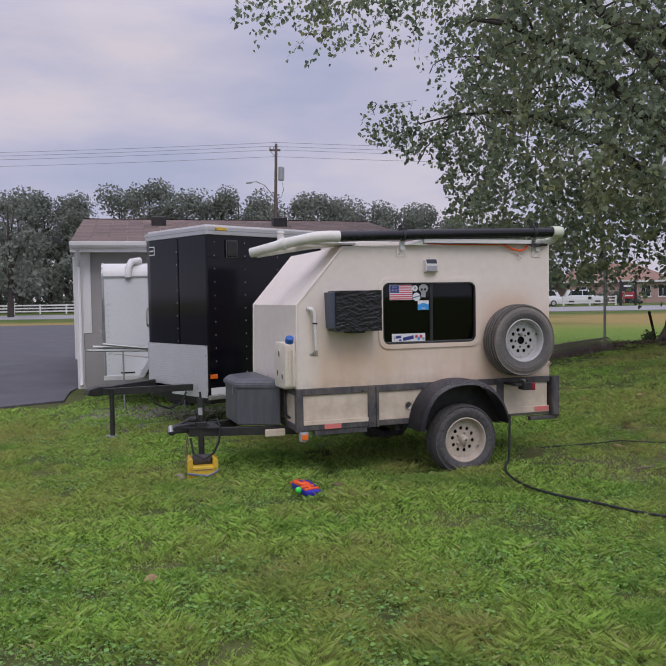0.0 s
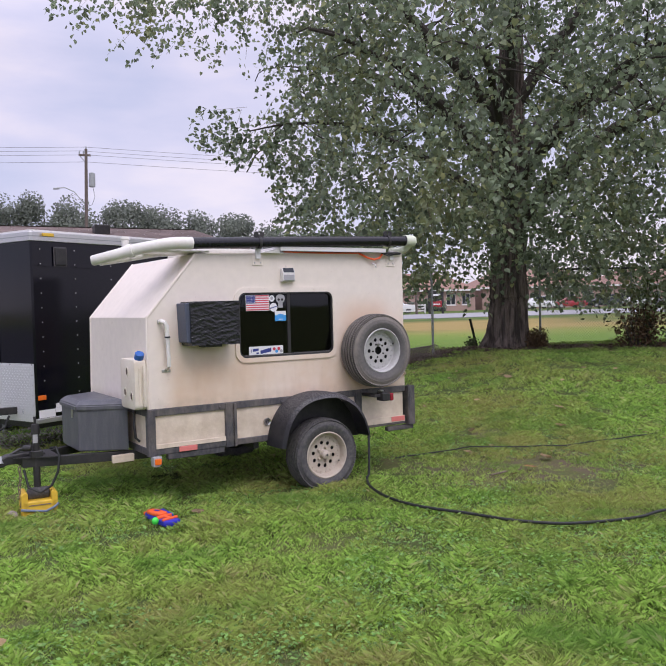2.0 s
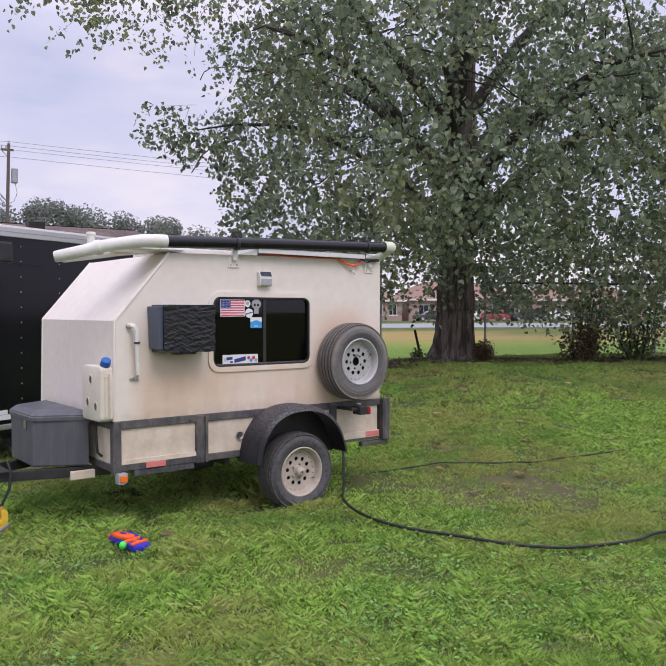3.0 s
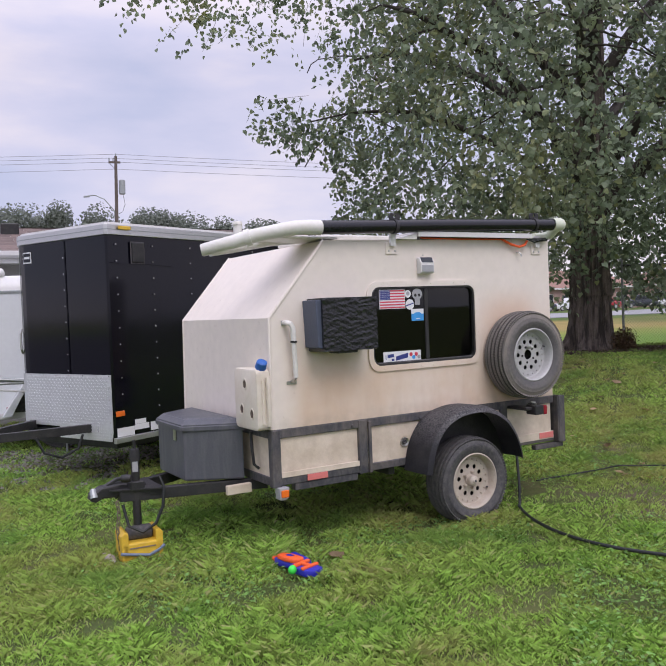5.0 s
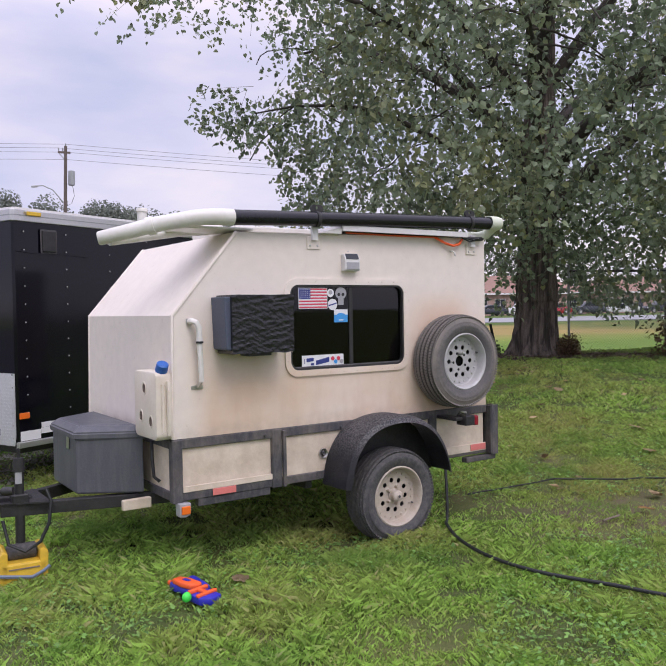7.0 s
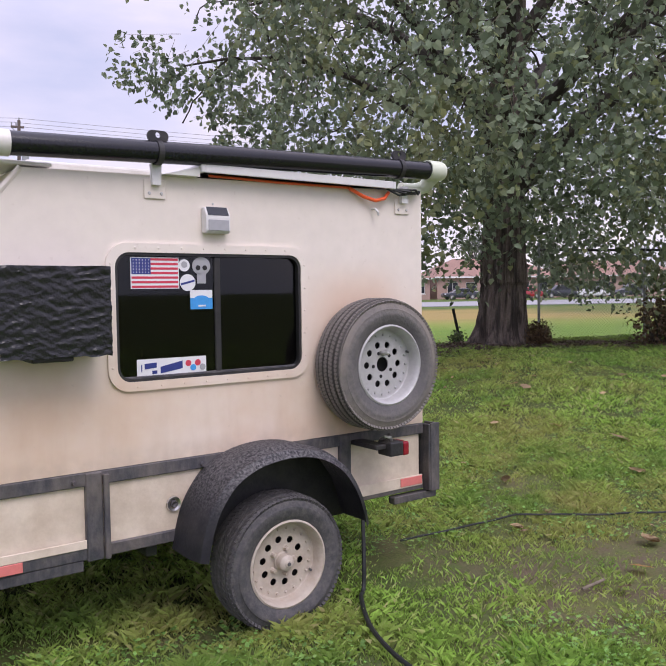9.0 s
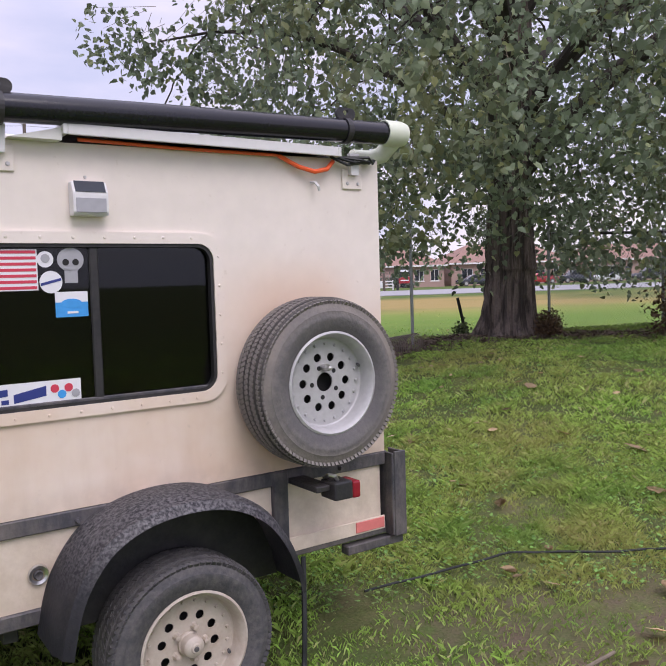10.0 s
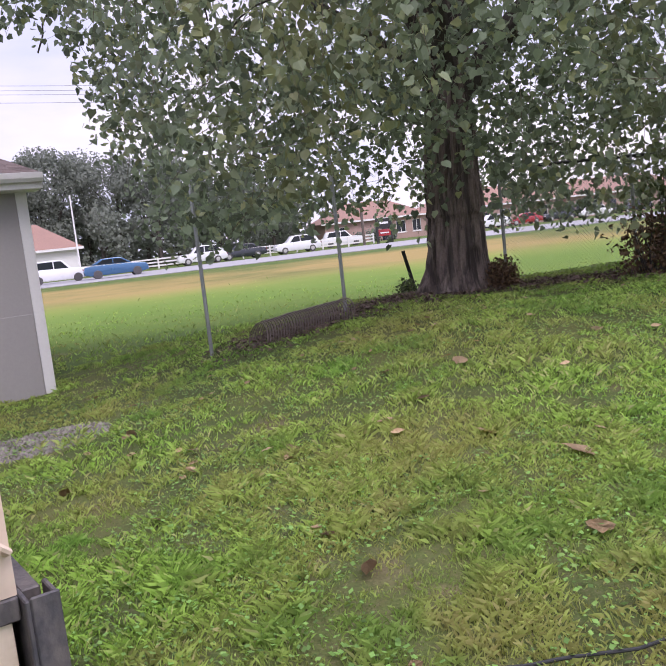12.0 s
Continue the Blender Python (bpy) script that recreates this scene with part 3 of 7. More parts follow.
ring = [(0.757 + 0.929 * k / 9, z) for k in range(1, 9) for z in (1.077, 1.645)] + [(x, 1.16 + 0.42 * k / 4) for k in range(5) for x in (0.755, 1.687)]
part("screw", dots([(x, -0.013, z) for x, z in ring], 0.006), SKIN, win)
# black sheet added behind both panes, standing in for the unlit interior
PANE_BACKING = material("black_pane_backing", (0.012, 0.013, 0.012), 0.95, vary=0.3, bump=0.2)
part("dark_backing", box(0.76, 1.68, 0.06, 0.068, 1.05, 1.66, 0.002), PANE_BACKING, win, "black sheet added behind the panes")

# stickers on the window


def decal(name, outline, mat, parent=win, v=0.0045, label="", depth=0.0012):
    return part(name, prism(outline, v - depth, v), mat, parent, label)


def rect(x0, x1, z0, z1):
    return [(x0, z0), (x1, z0), (x1, z1), (x0, z1)]


def disc(cx, cz, r, n=20, squash=1.0):
    return [(cx + r * math.cos(2 * math.pi * k / n), cz + squash * r * math.sin(2 * math.pi * k / n)) for k in range(n)]


flag = thing("flag_sticker", TRAILER_AT, "small stars and stripes flag sticker on the window glass", "sticker")
FX0, FX1, FZ0, FZ1 = 0.845, 1.058, 1.477, 1.607
decal("field", rect(FX0, FX1, FZ0, FZ1), STICKER_WHITE, flag)
for k in range(7):
    h = (FZ1 - FZ0 - 0.008) / 13
    z = FZ0 + 0.004 + 2 * k * h
    decal("stripe", rect(FX0 + 0.004 + (0.083 if k > 3 else 0), FX1 - 0.004, z, z + h), STICKER_RED, flag, 0.0037)
decal("canton", rect(FX0 + 0.004, FX0 + 0.087, FZ1 - 0.004 - 7 * h, FZ1 - 0.004), STICKER_NAVY, flag, 0.0036)
for i in range(6):
    for j in range(5):
        decal("star", disc(FX0 + 0.012 + i * 0.0132, FZ1 - 0.012 - j * 0.0125, 0.0026, 5), STICKER_WHITE, flag, 0.0028)
badge = thing("window_badge", TRAILER_AT, "round pale grey badge sticker on the window glass", "sticker", "round stickers")
decal("disc", disc(1.083, 1.575, 0.026), STICKER_WHITE, badge)
decal("mark", disc(1.083, 1.578, 0.014), STICKER_GREY, badge, 0.0034)
badge = thing("window_badge", TRAILER_AT, "round pale grey badge sticker on the window glass", "sticker", "round stickers")
decal("disc", disc(1.098, 1.502, 0.036), STICKER_WHITE, badge)
decal("mark", [(1.066, 1.49), (1.13, 1.507), (1.13, 1.515), (1.066, 1.499)], STICKER_NAVY, badge, 0.0034)
emblem = thing("emblem_sticker", TRAILER_AT, "grey emblem sticker with a rounded top on the window glass", "sticker")
decal("upper", disc(1.163, 1.573, 0.043, 20, 0.9), STICKER_GREY, emblem)
decal("lower", rect(1.142, 1.184, 1.498, 1.545), STICKER_GREY, emblem)
for cx in (1.147, 1.179):
    decal("dark_patch", disc(cx, 1.565, 0.011, 10), HOLE, emblem, 0.0034)
blue = thing("blue_sticker", TRAILER_AT, "blue and white square sticker on the window glass", "sticker")
decal("upper", rect(1.108, 1.213, 1.436, 1.470), STICKER_WHITE, blue)
decal("lower", rect(1.108, 1.213, 1.388, 1.436), STICKER_SKY, blue)
decal("mark", disc(1.16, 1.432, 0.034, 14, 0.45), STICKER_SKY, blue, 0.0034)
decal("line", rect(1.145, 1.18, 1.399, 1.406), STICKER_WHITE, blue, 0.0034)
bumper = thing("bumper_sticker", TRAILER_AT, "white bumper sticker with blue lettering on the window glass", "sticker")
decal("field", rect(0.862, 1.176, 1.112, 1.187), STICKER_WHITE, bumper)
decal("word", rect(0.880, 0.884, 1.135, 1.165), STICKER_NAVY, bumper, 0.0034)
decal("word", [(0.895, 1.145), (0.948, 1.150), (0.948, 1.171), (0.895, 1.168)], STICKER_NAVY, bumper, 0.0034)
decal("word", rect(0.928, 0.95, 1.124, 1.138), STICKER_NAVY, bumper, 0.0034)
decal("word", [(0.965, 1.124), (1.065, 1.140), (1.065, 1.172), (0.965, 1.152)], STICKER_NAVY, bumper, 0.0034)
for k in range(4):
    decal("picture", disc(1.092 + 0.022 * k, 1.15 + 0.01 * (-1) ** k, 0.014, 9), (STICKER_RED, STICKER_SKY, STICKER_RED, STICKER_GREY)[k], bumper, 0.0034 - 0.0004 * k)

# steel frame
fr = part("frame", box(0, 2.437, -0.006, 0.05, 0.70, 0.755, 0.004), STEEL, camper)
part("lower_rail", box(0.0, 2.437, -0.004, 0.05, 0.405, 0.455, 0.004), STEEL, camper)
part("upper_rail", box(0, 2.437, W - 0.05, W + 0.006, 0.70, 0.755, 0.004), STEEL, camper)
part("lower_rail", box(0.0, 2.437, W - 0.05, W + 0.004, 0.405, 0.455, 0.004), STEEL, camper)
part("front_rail", box(-0.006, 0.05, 0.05, W - 0.05, 0.70, 0.755, 0.004), STEEL, camper)
part("front_rail", box(-0.004, 0.05, 0.05, W - 0.05, 0.405, 0.455, 0.004), STEEL, camper)
for u0, u1 in ((-0.008, 0.055), (0.632, 0.70), (1.885, 1.95)):
    part("post", box(u0, u1, -0.012, 0.04, 0.398, 0.752, 0.004), STEEL, camper)
    part("post", box(u0, u1, W - 0.04, W + 0.012, 0.398, 0.752, 0.004), STEEL, camper)
part("angle_flange", box(0.70, 0.722, -0.03, -0.008, 0.40, 0.742, 0.003), STEEL, camper)
part("skirt_panel", box(0.05, 2.42, 0.012, 0.03, 0.45, 0.71, 0.002), PANEL, camper, "dusty cream panel between the rails")
part("skirt_panel", box(0.05, 2.42, W - 0.03, W - 0.012, 0.45, 0.71, 0.002), PANEL, camper)
part("skirt_panel", box(0.012, 0.03, 0.05, W - 0.05, 0.45, 0.71, 0.002), PANEL, camper)
part("bed", box(0.02, 2.43, 0.05, W - 0.05, 0.41, 0.44, 0.003), BLACK_STEEL, camper)
for u in (0.35, 0.9, 1.9):
    part("cross_member", box(u, u + 0.05, 0.05, W - 0.05, 0.345, 0.41, 0.004), BLACK_STEEL, camper)
part("lower_strip", box(0.055, 0.632, -0.009, -0.002, 0.452, 0.487, 0.002), PANEL, camper)
part("lower_strip", box(1.95, 2.425, -0.009, -0.002, 0.428, 0.485, 0.002), PANEL, camper)
part("side_reflector", box(0.235, 0.385, -0.013, -0.008, 0.412, 0.452, 0.002), REFLECTOR, camper, "faded red reflector tape")
part("side_reflector", box(2.27, 2.42, -0.013, -0.008, 0.436, 0.480, 0.002), REFLECTOR, camper, "faded red reflector tape")
part("under_bar", box(0.15, 0.62, 0.0, 0.05, 0.36, 0.405, 0.004), STEEL, camper)
part("tie_down_ring", lathe([(0.020, -0.004), (0.030, -0.008), (0.034, 0.0), (0.022, 0.004)], 20, True), CHROME, camper, m=pose(1.01, 0.006, 0.565), smooth=True)
part("tie_down_ring", lathe([(0.0, 0.002), (0.013, -0.012), (0.016, 0.004)], 16), RUBBER, camper, m=pose(1.01, 0.004, 0.565), smooth=True)
part("bolt", dots([(0.585, -0.014, 0.722), (1.14, -0.014, 0.72), (2.2, -0.014, 0.722)], 0.011, depth=0.014, seg=8), STEEL, camper)
# rear gate channel
part("gate_channel", box(2.440, 2.452, -0.045, 0.06, 0.40, 0.752, 0.003), STEEL, camper)
part("gate_channel", box(2.452, 2.515, -0.047, -0.037, 0.395, 0.757, 0.003), STEEL, camper)
part("gate_channel", box(2.503, 2.515, -0.037, 0.06, 0.398, 0.752, 0.003), STEEL, camper)
part("gate_channel", box(2.440, 2.452, W - 0.06, W + 0.045, 0.40, 0.752, 0.003), STEEL, camper)
part("tail_gate", box(2.455, 2.50, 0.06, W - 0.06, 0.40, 0.74, 0.004), STEEL, camper)
part("bumper_bar", box(2.22, 2.515, -0.02, 0.03, 0.355, 0.393, 0.004), STEEL, camper)
# rear side marker lamp on its arm
lamp = part("tail_lamp", box(2.015, 2.098, -0.235, -0.135, 0.665, 0.735, 0.008, 2), BLACK_STEEL, camper, "black lamp housing with a red lens")
part("lens", box(2.099, 2.136, -0.232, -0.14, 0.662, 0.728, 0.008, 2), RED, lamp)
part("lamp_arm", box(1.955, 2.03, -0.20, 0.0, 0.70, 0.722, 0.003), BLACK_STEEL, camper)
part("lamp_bracket", tube([(2.05, -0.20, 0.735), (2.035, -0.21, 0.755), (2.02, -0.19, 0.758), (2.025, -0.15, 0.74)], 0.008, 6), CHROME, camper)
amber = part("front_lamp", prism([(0.015, 0.40), (0.085, 0.40), (0.083, 0.335), (0.055, 0.322), (0.02, 0.325)], -0.045, 0.02, bevel=0.004), STICKER_GREY, camper, "amber marker lamp below the frame corner")
part("lens", box(0.026, 0.078, -0.056, -0.045, 0.34, 0.386, 0.005, 2), AMBER, amber)

# fender: an arch with a flat top lip and a slanted front apron


def fender(parent, v0, v1):
    path = [(0.995, 0.375), (1.012, 0.46), (1.04, 0.55), (1.085, 0.63), (1.15, 0.702), (1.24, 0.752), (1.34, 0.778), (1.45, 0.785), (1.56, 0.772), (1.66, 0.734), (1.75, 0.668), (1.82, 0.57), (1.865, 0.46), (1.883, 0.375)]
    bend = []
    for i in range(len(path) - 1):
        p0, p1, p2, p3 = (Vector(path[max(0, min(len(path) - 1, j))]) for j in (i - 1, i, i + 1, i + 2))
        bend += [0.5 * (2 * p1 + (p2 - p0) * t + (2 * p0 - 5 * p1 + 4 * p2 - p3) * t * t + (3 * p1 - p0 - 3 * p2 + p3) * t ** 3) for t in (0, 0.25, 0.5, 0.75)]
    bend.append(Vector(path[-1]))
    bm = bmesh.new()
    cols = []
    for x, z in bend:
        n = Vector((x - 1.43, 0, z - 0.33)).normalized()
        cols.append([bm.verts.new((x + o * n.x, v, z + o * n.z)) for v, o in ((v1, 0.0), (v0 + 0.075, 0.004), (v0 + 0.055, -0.006), (v0 + 0.022, -0.010), (v0, -0.040))])
    for a, b in zip(cols, cols[1:]):
        for k in range(4):
            bm.faces.new((a[k], a[k + 1], b[k + 1], b[k]))
    r = bmesh.ops.solidify(bm, geom=list(bm.faces), thickness=0.006)
    return part("fender", bm, FENDER, parent, "dusty black rounded fender", smooth=True)


fender(camper, -0.262, 0.0)
# black plate added over the cream skirt so the wheel recess stays dark
part("wheel_well", prism([(1.0, 0.37), (1.882, 0.37), (1.862, 0.46), (1.82, 0.565), (1.75, 0.662), (1.66, 0.728), (1.56, 0.766), (1.45, 0.779), (1.34, 0.772), (1.24, 0.746), (1.155, 0.697), (1.09, 0.625), (1.045, 0.545), (1.017, 0.46)], -0.018, -0.013), BLACK_STEEL, camper)


def wheel(parent, at, radius, width, rim_r, rubber, rim_mat, hub, name="wheel", tread=54, tread_mat=None):
    """Tyre and ten-hole disc wheel; its outer face looks along -y."""
    root = new(name)
    root.parent = parent
    root.matrix_basis = at
    h = width / 2
    prof = [(rim_r - 0.004, -h * 0.80), (rim_r + 0.010, -h * 0.93), (rim_r + 0.022, -h * 0.96), (rim_r + 0.026, -h * 0.99), (rim_r + 0.05, -h * 1.02), (rim_r + 0.055, -h * 1.035), (rim_r + 0.065, -h * 1.02), (radius - 0.052, -h * 0.985), (radius - 0.049, -h * 0.99), (radius - 0.046, -h * 0.965), (radius - 0.030, -h * 0.915), (radius - 0.016, -h * 0.84), (radius - 0.007, -h * 0.76),
            (radius - 0.003, -h * 0.60), (radius - 0.010, -h * 0.585), (radius - 0.010, -h * 0.545), (radius - 0.001, -h * 0.53), (radius, -h * 0.22), (radius - 0.008, -h * 0.205), (radius - 0.008, -h * 0.165), (radius, -h * 0.15)]
    prof = prof + [(r, -y) for r, y in prof[::-1]]
    part("tyre", lathe(prof, 72), rubber, root, smooth=True)
    blocks = bmesh.new()
    for k in range(tread):
        a = 2 * math.pi * k / tread
        for s, y0, y1, t in ((-1, h * 0.62, h * 0.78, 0.0), (-1, h * 0.24, h * 0.50, 0.5), (1, h * 0.24, h * 0.50, 0.2), (1, h * 0.62, h * 0.78, 0.6), (0, -h * 0.11, h * 0.11, 0.3)):
            b = a + t * 2 * math.pi / tread
            y = (y0 + y1) / 2 * (s if s else 1)
            rr = radius - (0.0065 if abs(y) > h * 0.65 else 0.001)
            bmesh.ops.create_cube(blocks, size=1, matrix=Matrix.Rotation(-b, 4, "Y") @ Matrix.Translation((rr, y, 0)) @ Matrix.Rotation(radians(24 * (s if s else 1)), 4, "X") @ Matrix.Diagonal((0.006, y1 - y0, 2 * math.pi * radius / tread * 0.74, 1)))
        for s in (-1, 1):
            bmesh.ops.create_cube(blocks, size=1, matrix=Matrix.Rotation(-a, 4, "Y") @ Matrix.Translation((radius - 0.0215, s * h * 0.865, 0)) @ Matrix.Rotation(radians(-s * 56), 4, "Z") @ Matrix.Diagonal((0.005, 0.026, 2 * math.pi * radius / tread * 0.66, 1)))
    part("tread", blocks, tread_mat or rubber, root)
    # the drop of the rim, then the disc, with ten holes pierced
    o = -h * 0.80
    rim = part("rim", lathe([(rim_r, o + 0.02), (rim_r + 0.006, o - 0.012), (rim_r - 0.002, o - 0.016), (rim_r - 0.010, o - 0.008), (rim_r - 0.016, o + 0.012), (rim_r - 0.021, o + 0.045), (rim_r - 0.033, o + 0.052)], 48), rim_mat, root, smooth=True)
    y = o + 0.048
    R = rim_r - 0.026
    holes = [[(0.098 * math.cos(a) * rim_r / 0.19 + 0.0165 * math.cos(q), 0.098 * rim_r / 0.19 * math.sin(a) + 0.0165 * math.sin(q)) for q in [2 * math.pi * j / 10 for j in range(10)]] for a in [2 * math.pi * (k + 0.3) / 10 for k in range(10)]]
    centre = [(0.036 * math.cos(2 * math.pi * j / 18), 0.036 * math.sin(2 * math.pi * j / 18)) for j in range(18)]
    part("disc", pierced([(R * math.cos(2 * math.pi * j / 40), R * math.sin(2 * math.pi * j / 40)) for j in range(40)], holes + [centre], y, y + 0.006), rim_mat, rim)
    # near-black disc behind the holes, carrying the shade inside the wheel
    part("backing", lathe([(0, y + 0.045), (rim_r - 0.02, y + 0.045), (rim_r - 0.02, y + 0.05), (0, y + 0.05)], 24), HOLE, root)
    # rivets round the disc
    part("rivet", dots([((R - 0.018) * math.cos(2 * math.pi * (k + 0.5) / 20), y - 0.003, (R - 0.018) * math.sin(2 * math.pi * (k + 0.5) / 20)) for k in range(20)], 0.0075, depth=0.010, seg=8), rim_mat, rim)
    if hub:
        part("hub_cap", lathe([(0.0, y - 0.062), (0.014, y - 0.062), (0.018, y - 0.056), (0.030, y - 0.052), (0.036, y - 0.044), (0.036, y - 0.012), (0.042, y - 0.008), (0.042, y + 0.002)], 28), RIM_DUSTY, root, "rust-stained hub cap", smooth=True)
        part("hub_cap", lathe([(0.0, y - 0.066), (0.008, y - 0.066), (0.010, y - 0.060)], 12), RUBBER, root)
    for k in range(5):
        a = 2 * math.pi * (k + 0.25) / 5
        px, pz = 0.058 * math.cos(a), 0.058 * math.sin(a)
        if hub:
            part("lug_nut", lathe([(0, -0.026), (0.010, -0.024), (0.012, -0.004), (0.015, 0.0)], 8), rim_mat, root, m=pose(px, y, pz))
        else:
            # flat near-black disc, the shade of an empty lug hole in its colour
            part("lug_hole_dark", lathe([(0.0, -0.0012), (0.009, -0.0012), (0.009, 0.002)], 12), HOLE, root, m=pose(px, y, pz))
    part("valve", tube([((R + 0.005) * 0.98, y + 0.004, -0.015), ((R + 0.0) * 0.95, y - 0.022, -0.015)], 0.006, 6), RUBBER, root)
    return root


wheel(camper, pose(1.455, -0.108, 0.262, 0, 20, 0), 0.303, 0.195, 0.19, RUBBER, RIM_DUSTY, True, tread=84)
wheel(camper, pose(1.445, W + 0.105, 0.262, 0, 20, 180), 0.303, 0.195, 0.19, RUBBER, RIM_DUSTY, True)
spare = wheel(camper, pose(2.04, -0.118, 1.102, 0, -25, 0), 0.318, 0.20, 0.188, RUBBER_DUSTY, RIM, False, "spare_wheel", 104, TREAD_DUSTY)
tagged(spare, "sun-greyed spare tyre on a pale grey wheel")
part("spare_mount", box(1.965, 2.115, -0.06, 0.0, 1.03, 1.18, 0.005), BLACK_STEEL, camper)
part("spare_bolt", lathe([(0, -0.05), (0.009, -0.046), (0.011, -0.03), (0.014, -0.026), (0.014, 0.01)], 10), CHROME, camper, m=pose(2.035, -0.118 - 0.035, 1.158))
part("axle", tube([(1.445, 0.0, 0.262), (1.445, W, 0.262)], 0.03, 10), BLACK_STEEL, camper)
part("leaf_spring", tube([(1.15, 0.1, 0.37), (1.3, 0.1, 0.31), (1.445, 0.1, 0.295), (1.6, 0.1, 0.31), (1.75, 0.1, 0.37)], 0.02, 6), BLACK_STEEL, camper)
part("leaf_spring", tube([(1.15, W - 0.1, 0.37), (1.3, W - 0.1, 0.31), (1.445, W - 0.1, 0.295), (1.6, W - 0.1, 0.31), (1.75, W - 0.1, 0.37)], 0.02, 6), BLACK_STEEL, camper)

# solar wall lamp, handle pipe, hook and small fittings on the side
vent = part("wall_lamp", prism([(-0.0005, 1.712), (-0.042, 1.712), (-0.050, 1.722), (-0.050, 1.785), (-0.030, 1.822), (-0.0005, 1.822)], 1.165, 1.281, "X", bevel=0.005), WHITE_ALU, camper, "small white solar wall lamp")
part("solar_cell", prism([(-0.0515, 1.788), (-0.032, 1.8235), (-0.030, 1.8225), (-0.0495, 1.787)], 1.174, 1.272, "X"), GLASS_DARK, vent)
part("lamp_face", box(1.174, 1.272, -0.053, -0.0505, 1.722, 1.768, 0.001), STICKER_GREY, vent)
part("hinge_screw", dots([(1.222, -0.003, 1.84)], 0.006), CHROME, camper)
# white curved grab pipe by the front corner
part("grab_pipe", tube([(0.115, -0.004, 1.416), (0.118, -0.035, 1.418), (0.135, -0.052, 1.410), (0.148, -0.056, 1.385), (0.152, -0.056, 1.30)], 0.017, 10), PVC, camper, smooth=True)
part("grab_pipe", tube([(0.152, -0.056, 1.297), (0.160, -0.05, 1.14), (0.163, -0.046, 1.075)], 0.015, 10), PVC, camper, smooth=True)
part("pipe_collar", lathe([(0.018, -0.006), (0.021, -0.006), (0.021, 0.006), (0.018, 0.006)], 14, True), BLACK_STEEL, camper, m=pose(0.152, -0.056, 1.298, 90))
part("pipe_bracket", tube([(0.163, -0.046, 1.08), (0.158, -0.02, 1.05), (0.155, -0.003, 1.048)], 0.011, 8), CHROME, camper, smooth=True)
part("pipe_bracket", box(0.118, 0.19, -0.008, -0.0005, 1.03, 1.052, 0.003), CHROME, camper)
part("pipe_bracket", box(0.095, 0.135, -0.008, -0.0005, 1.40, 1.432, 0.003), CHROME, camper)
part("hook", tube([(2.105, -0.001, 1.865), (2.105, -0.03, 1.862), (2.112, -0.042, 1.845), (2.12, -0.035, 1.832)], 0.006, 6), WHITE_ALU, camper, smooth=True)
part("lower_hook", tube([(2.40, -0.001, 0.90), (2.40, -0.025, 0.895), (2.415, -0.035, 0.88), (2.43, -0.025, 0.865), (2.425, -0.002, 0.855)], 0.008, 6), SKIN, camper, smooth=True)

# air conditioner through the side wall: a blue-grey housing, its outer end wrapped in black plastic
ac = part("air_conditioner", prism([(0.262, 1.255), (0.33, 1.235), (0.67, 1.250), (0.67, 1.552), (0.252, 1.550)], -0.172, 0.0, bevel=0.006), ACBLUE, camper, "slate blue window air conditioner wrapped in black plastic")


def wrinkled_wrap():
    bm = bmesh.new()
    x0, x1, y0, y1, z0, z1 = 0.288, 0.688, -0.190, 0.0, 1.230, 1.560
    r = bmesh.ops.create_grid(bm, x_segments=1, y_segments=1, size=0.001)
    bmesh.ops.delete(bm, geom=r["verts"], context="VERTS")
    box(x0, x1, y0, y1, z0, z1, 0, bm=bm)
    bmesh.ops.subdivide_edges(bm, edges=list(bm.edges), cuts=56, use_grid_fill=True)
    for v in bm.verts:
        p = v.co
        q = Vector((p.x * 13, p.y * 15, p.z * 40 + 5 * p.x))
        k = noise.fractal(q, 1.0, 2.0, 4) * 0.0012 + 0.0032 * (1 - abs(noise.noise((p.x * 6 + p.z * 9, p.z * 34 - p.x * 9, 4)))) ** 5 + 0.0022 * (1 - abs(noise.noise((p.x * 12, p.z * 40 + p.x * 20, 9)))) ** 6
        sag = 0.02 * smooth((1.30 - p.z) / 0.06) * noise.noise((p.x * 12, 0, 9))
        if p.y < -0.01:
            p += Vector((0.4 * k, -1.2 * k, 0.5 * k - abs(sag)))
    return bm


part("plastic_wrap", wrinkled_wrap(), BAG, ac, "crumpled black plastic sheet", smooth=True)
part("drip_tray", box(0.40, 0.55, -0.17, -0.06, 1.212, 1.232, 0.004), BLACK_STEEL, ac)

# black water pipe along the roof edge with white pvc fittings
pz0, pz1 = 2.008, 2.072
part("water_pipe", tube([(0.352, -0.05, pz0), (1.4, -0.05, (pz0 + pz1) / 2 + 0.004), (2.437, -0.05, pz1)], 0.045, 20), BLACK_PIPE, camper, "glossy black water pipe along the roof edge", smooth=True)
for u in (0.352 + 0.60, 2.24):
    z = pz0 + (pz1 - pz0) * (u - 0.352) / 2.085
    part("pipe_clamp", lathe([(0.046, -0.012), (0.050, -0.012), (0.050, 0.012), (0.046, 0.012)], 24, True), BLACK_STEEL, camper, m=pose(u, -0.05, z, 0, 0, 90))
    ear = part("clamp_ear", pierced(rounded(u - 0.045, u + 0.045, z + 0.042, z + 0.088, 0.022), [disc(u, z + 0.070, 0.012, 12)], -0.06, -0.048), BLACK_STEEL, camper)
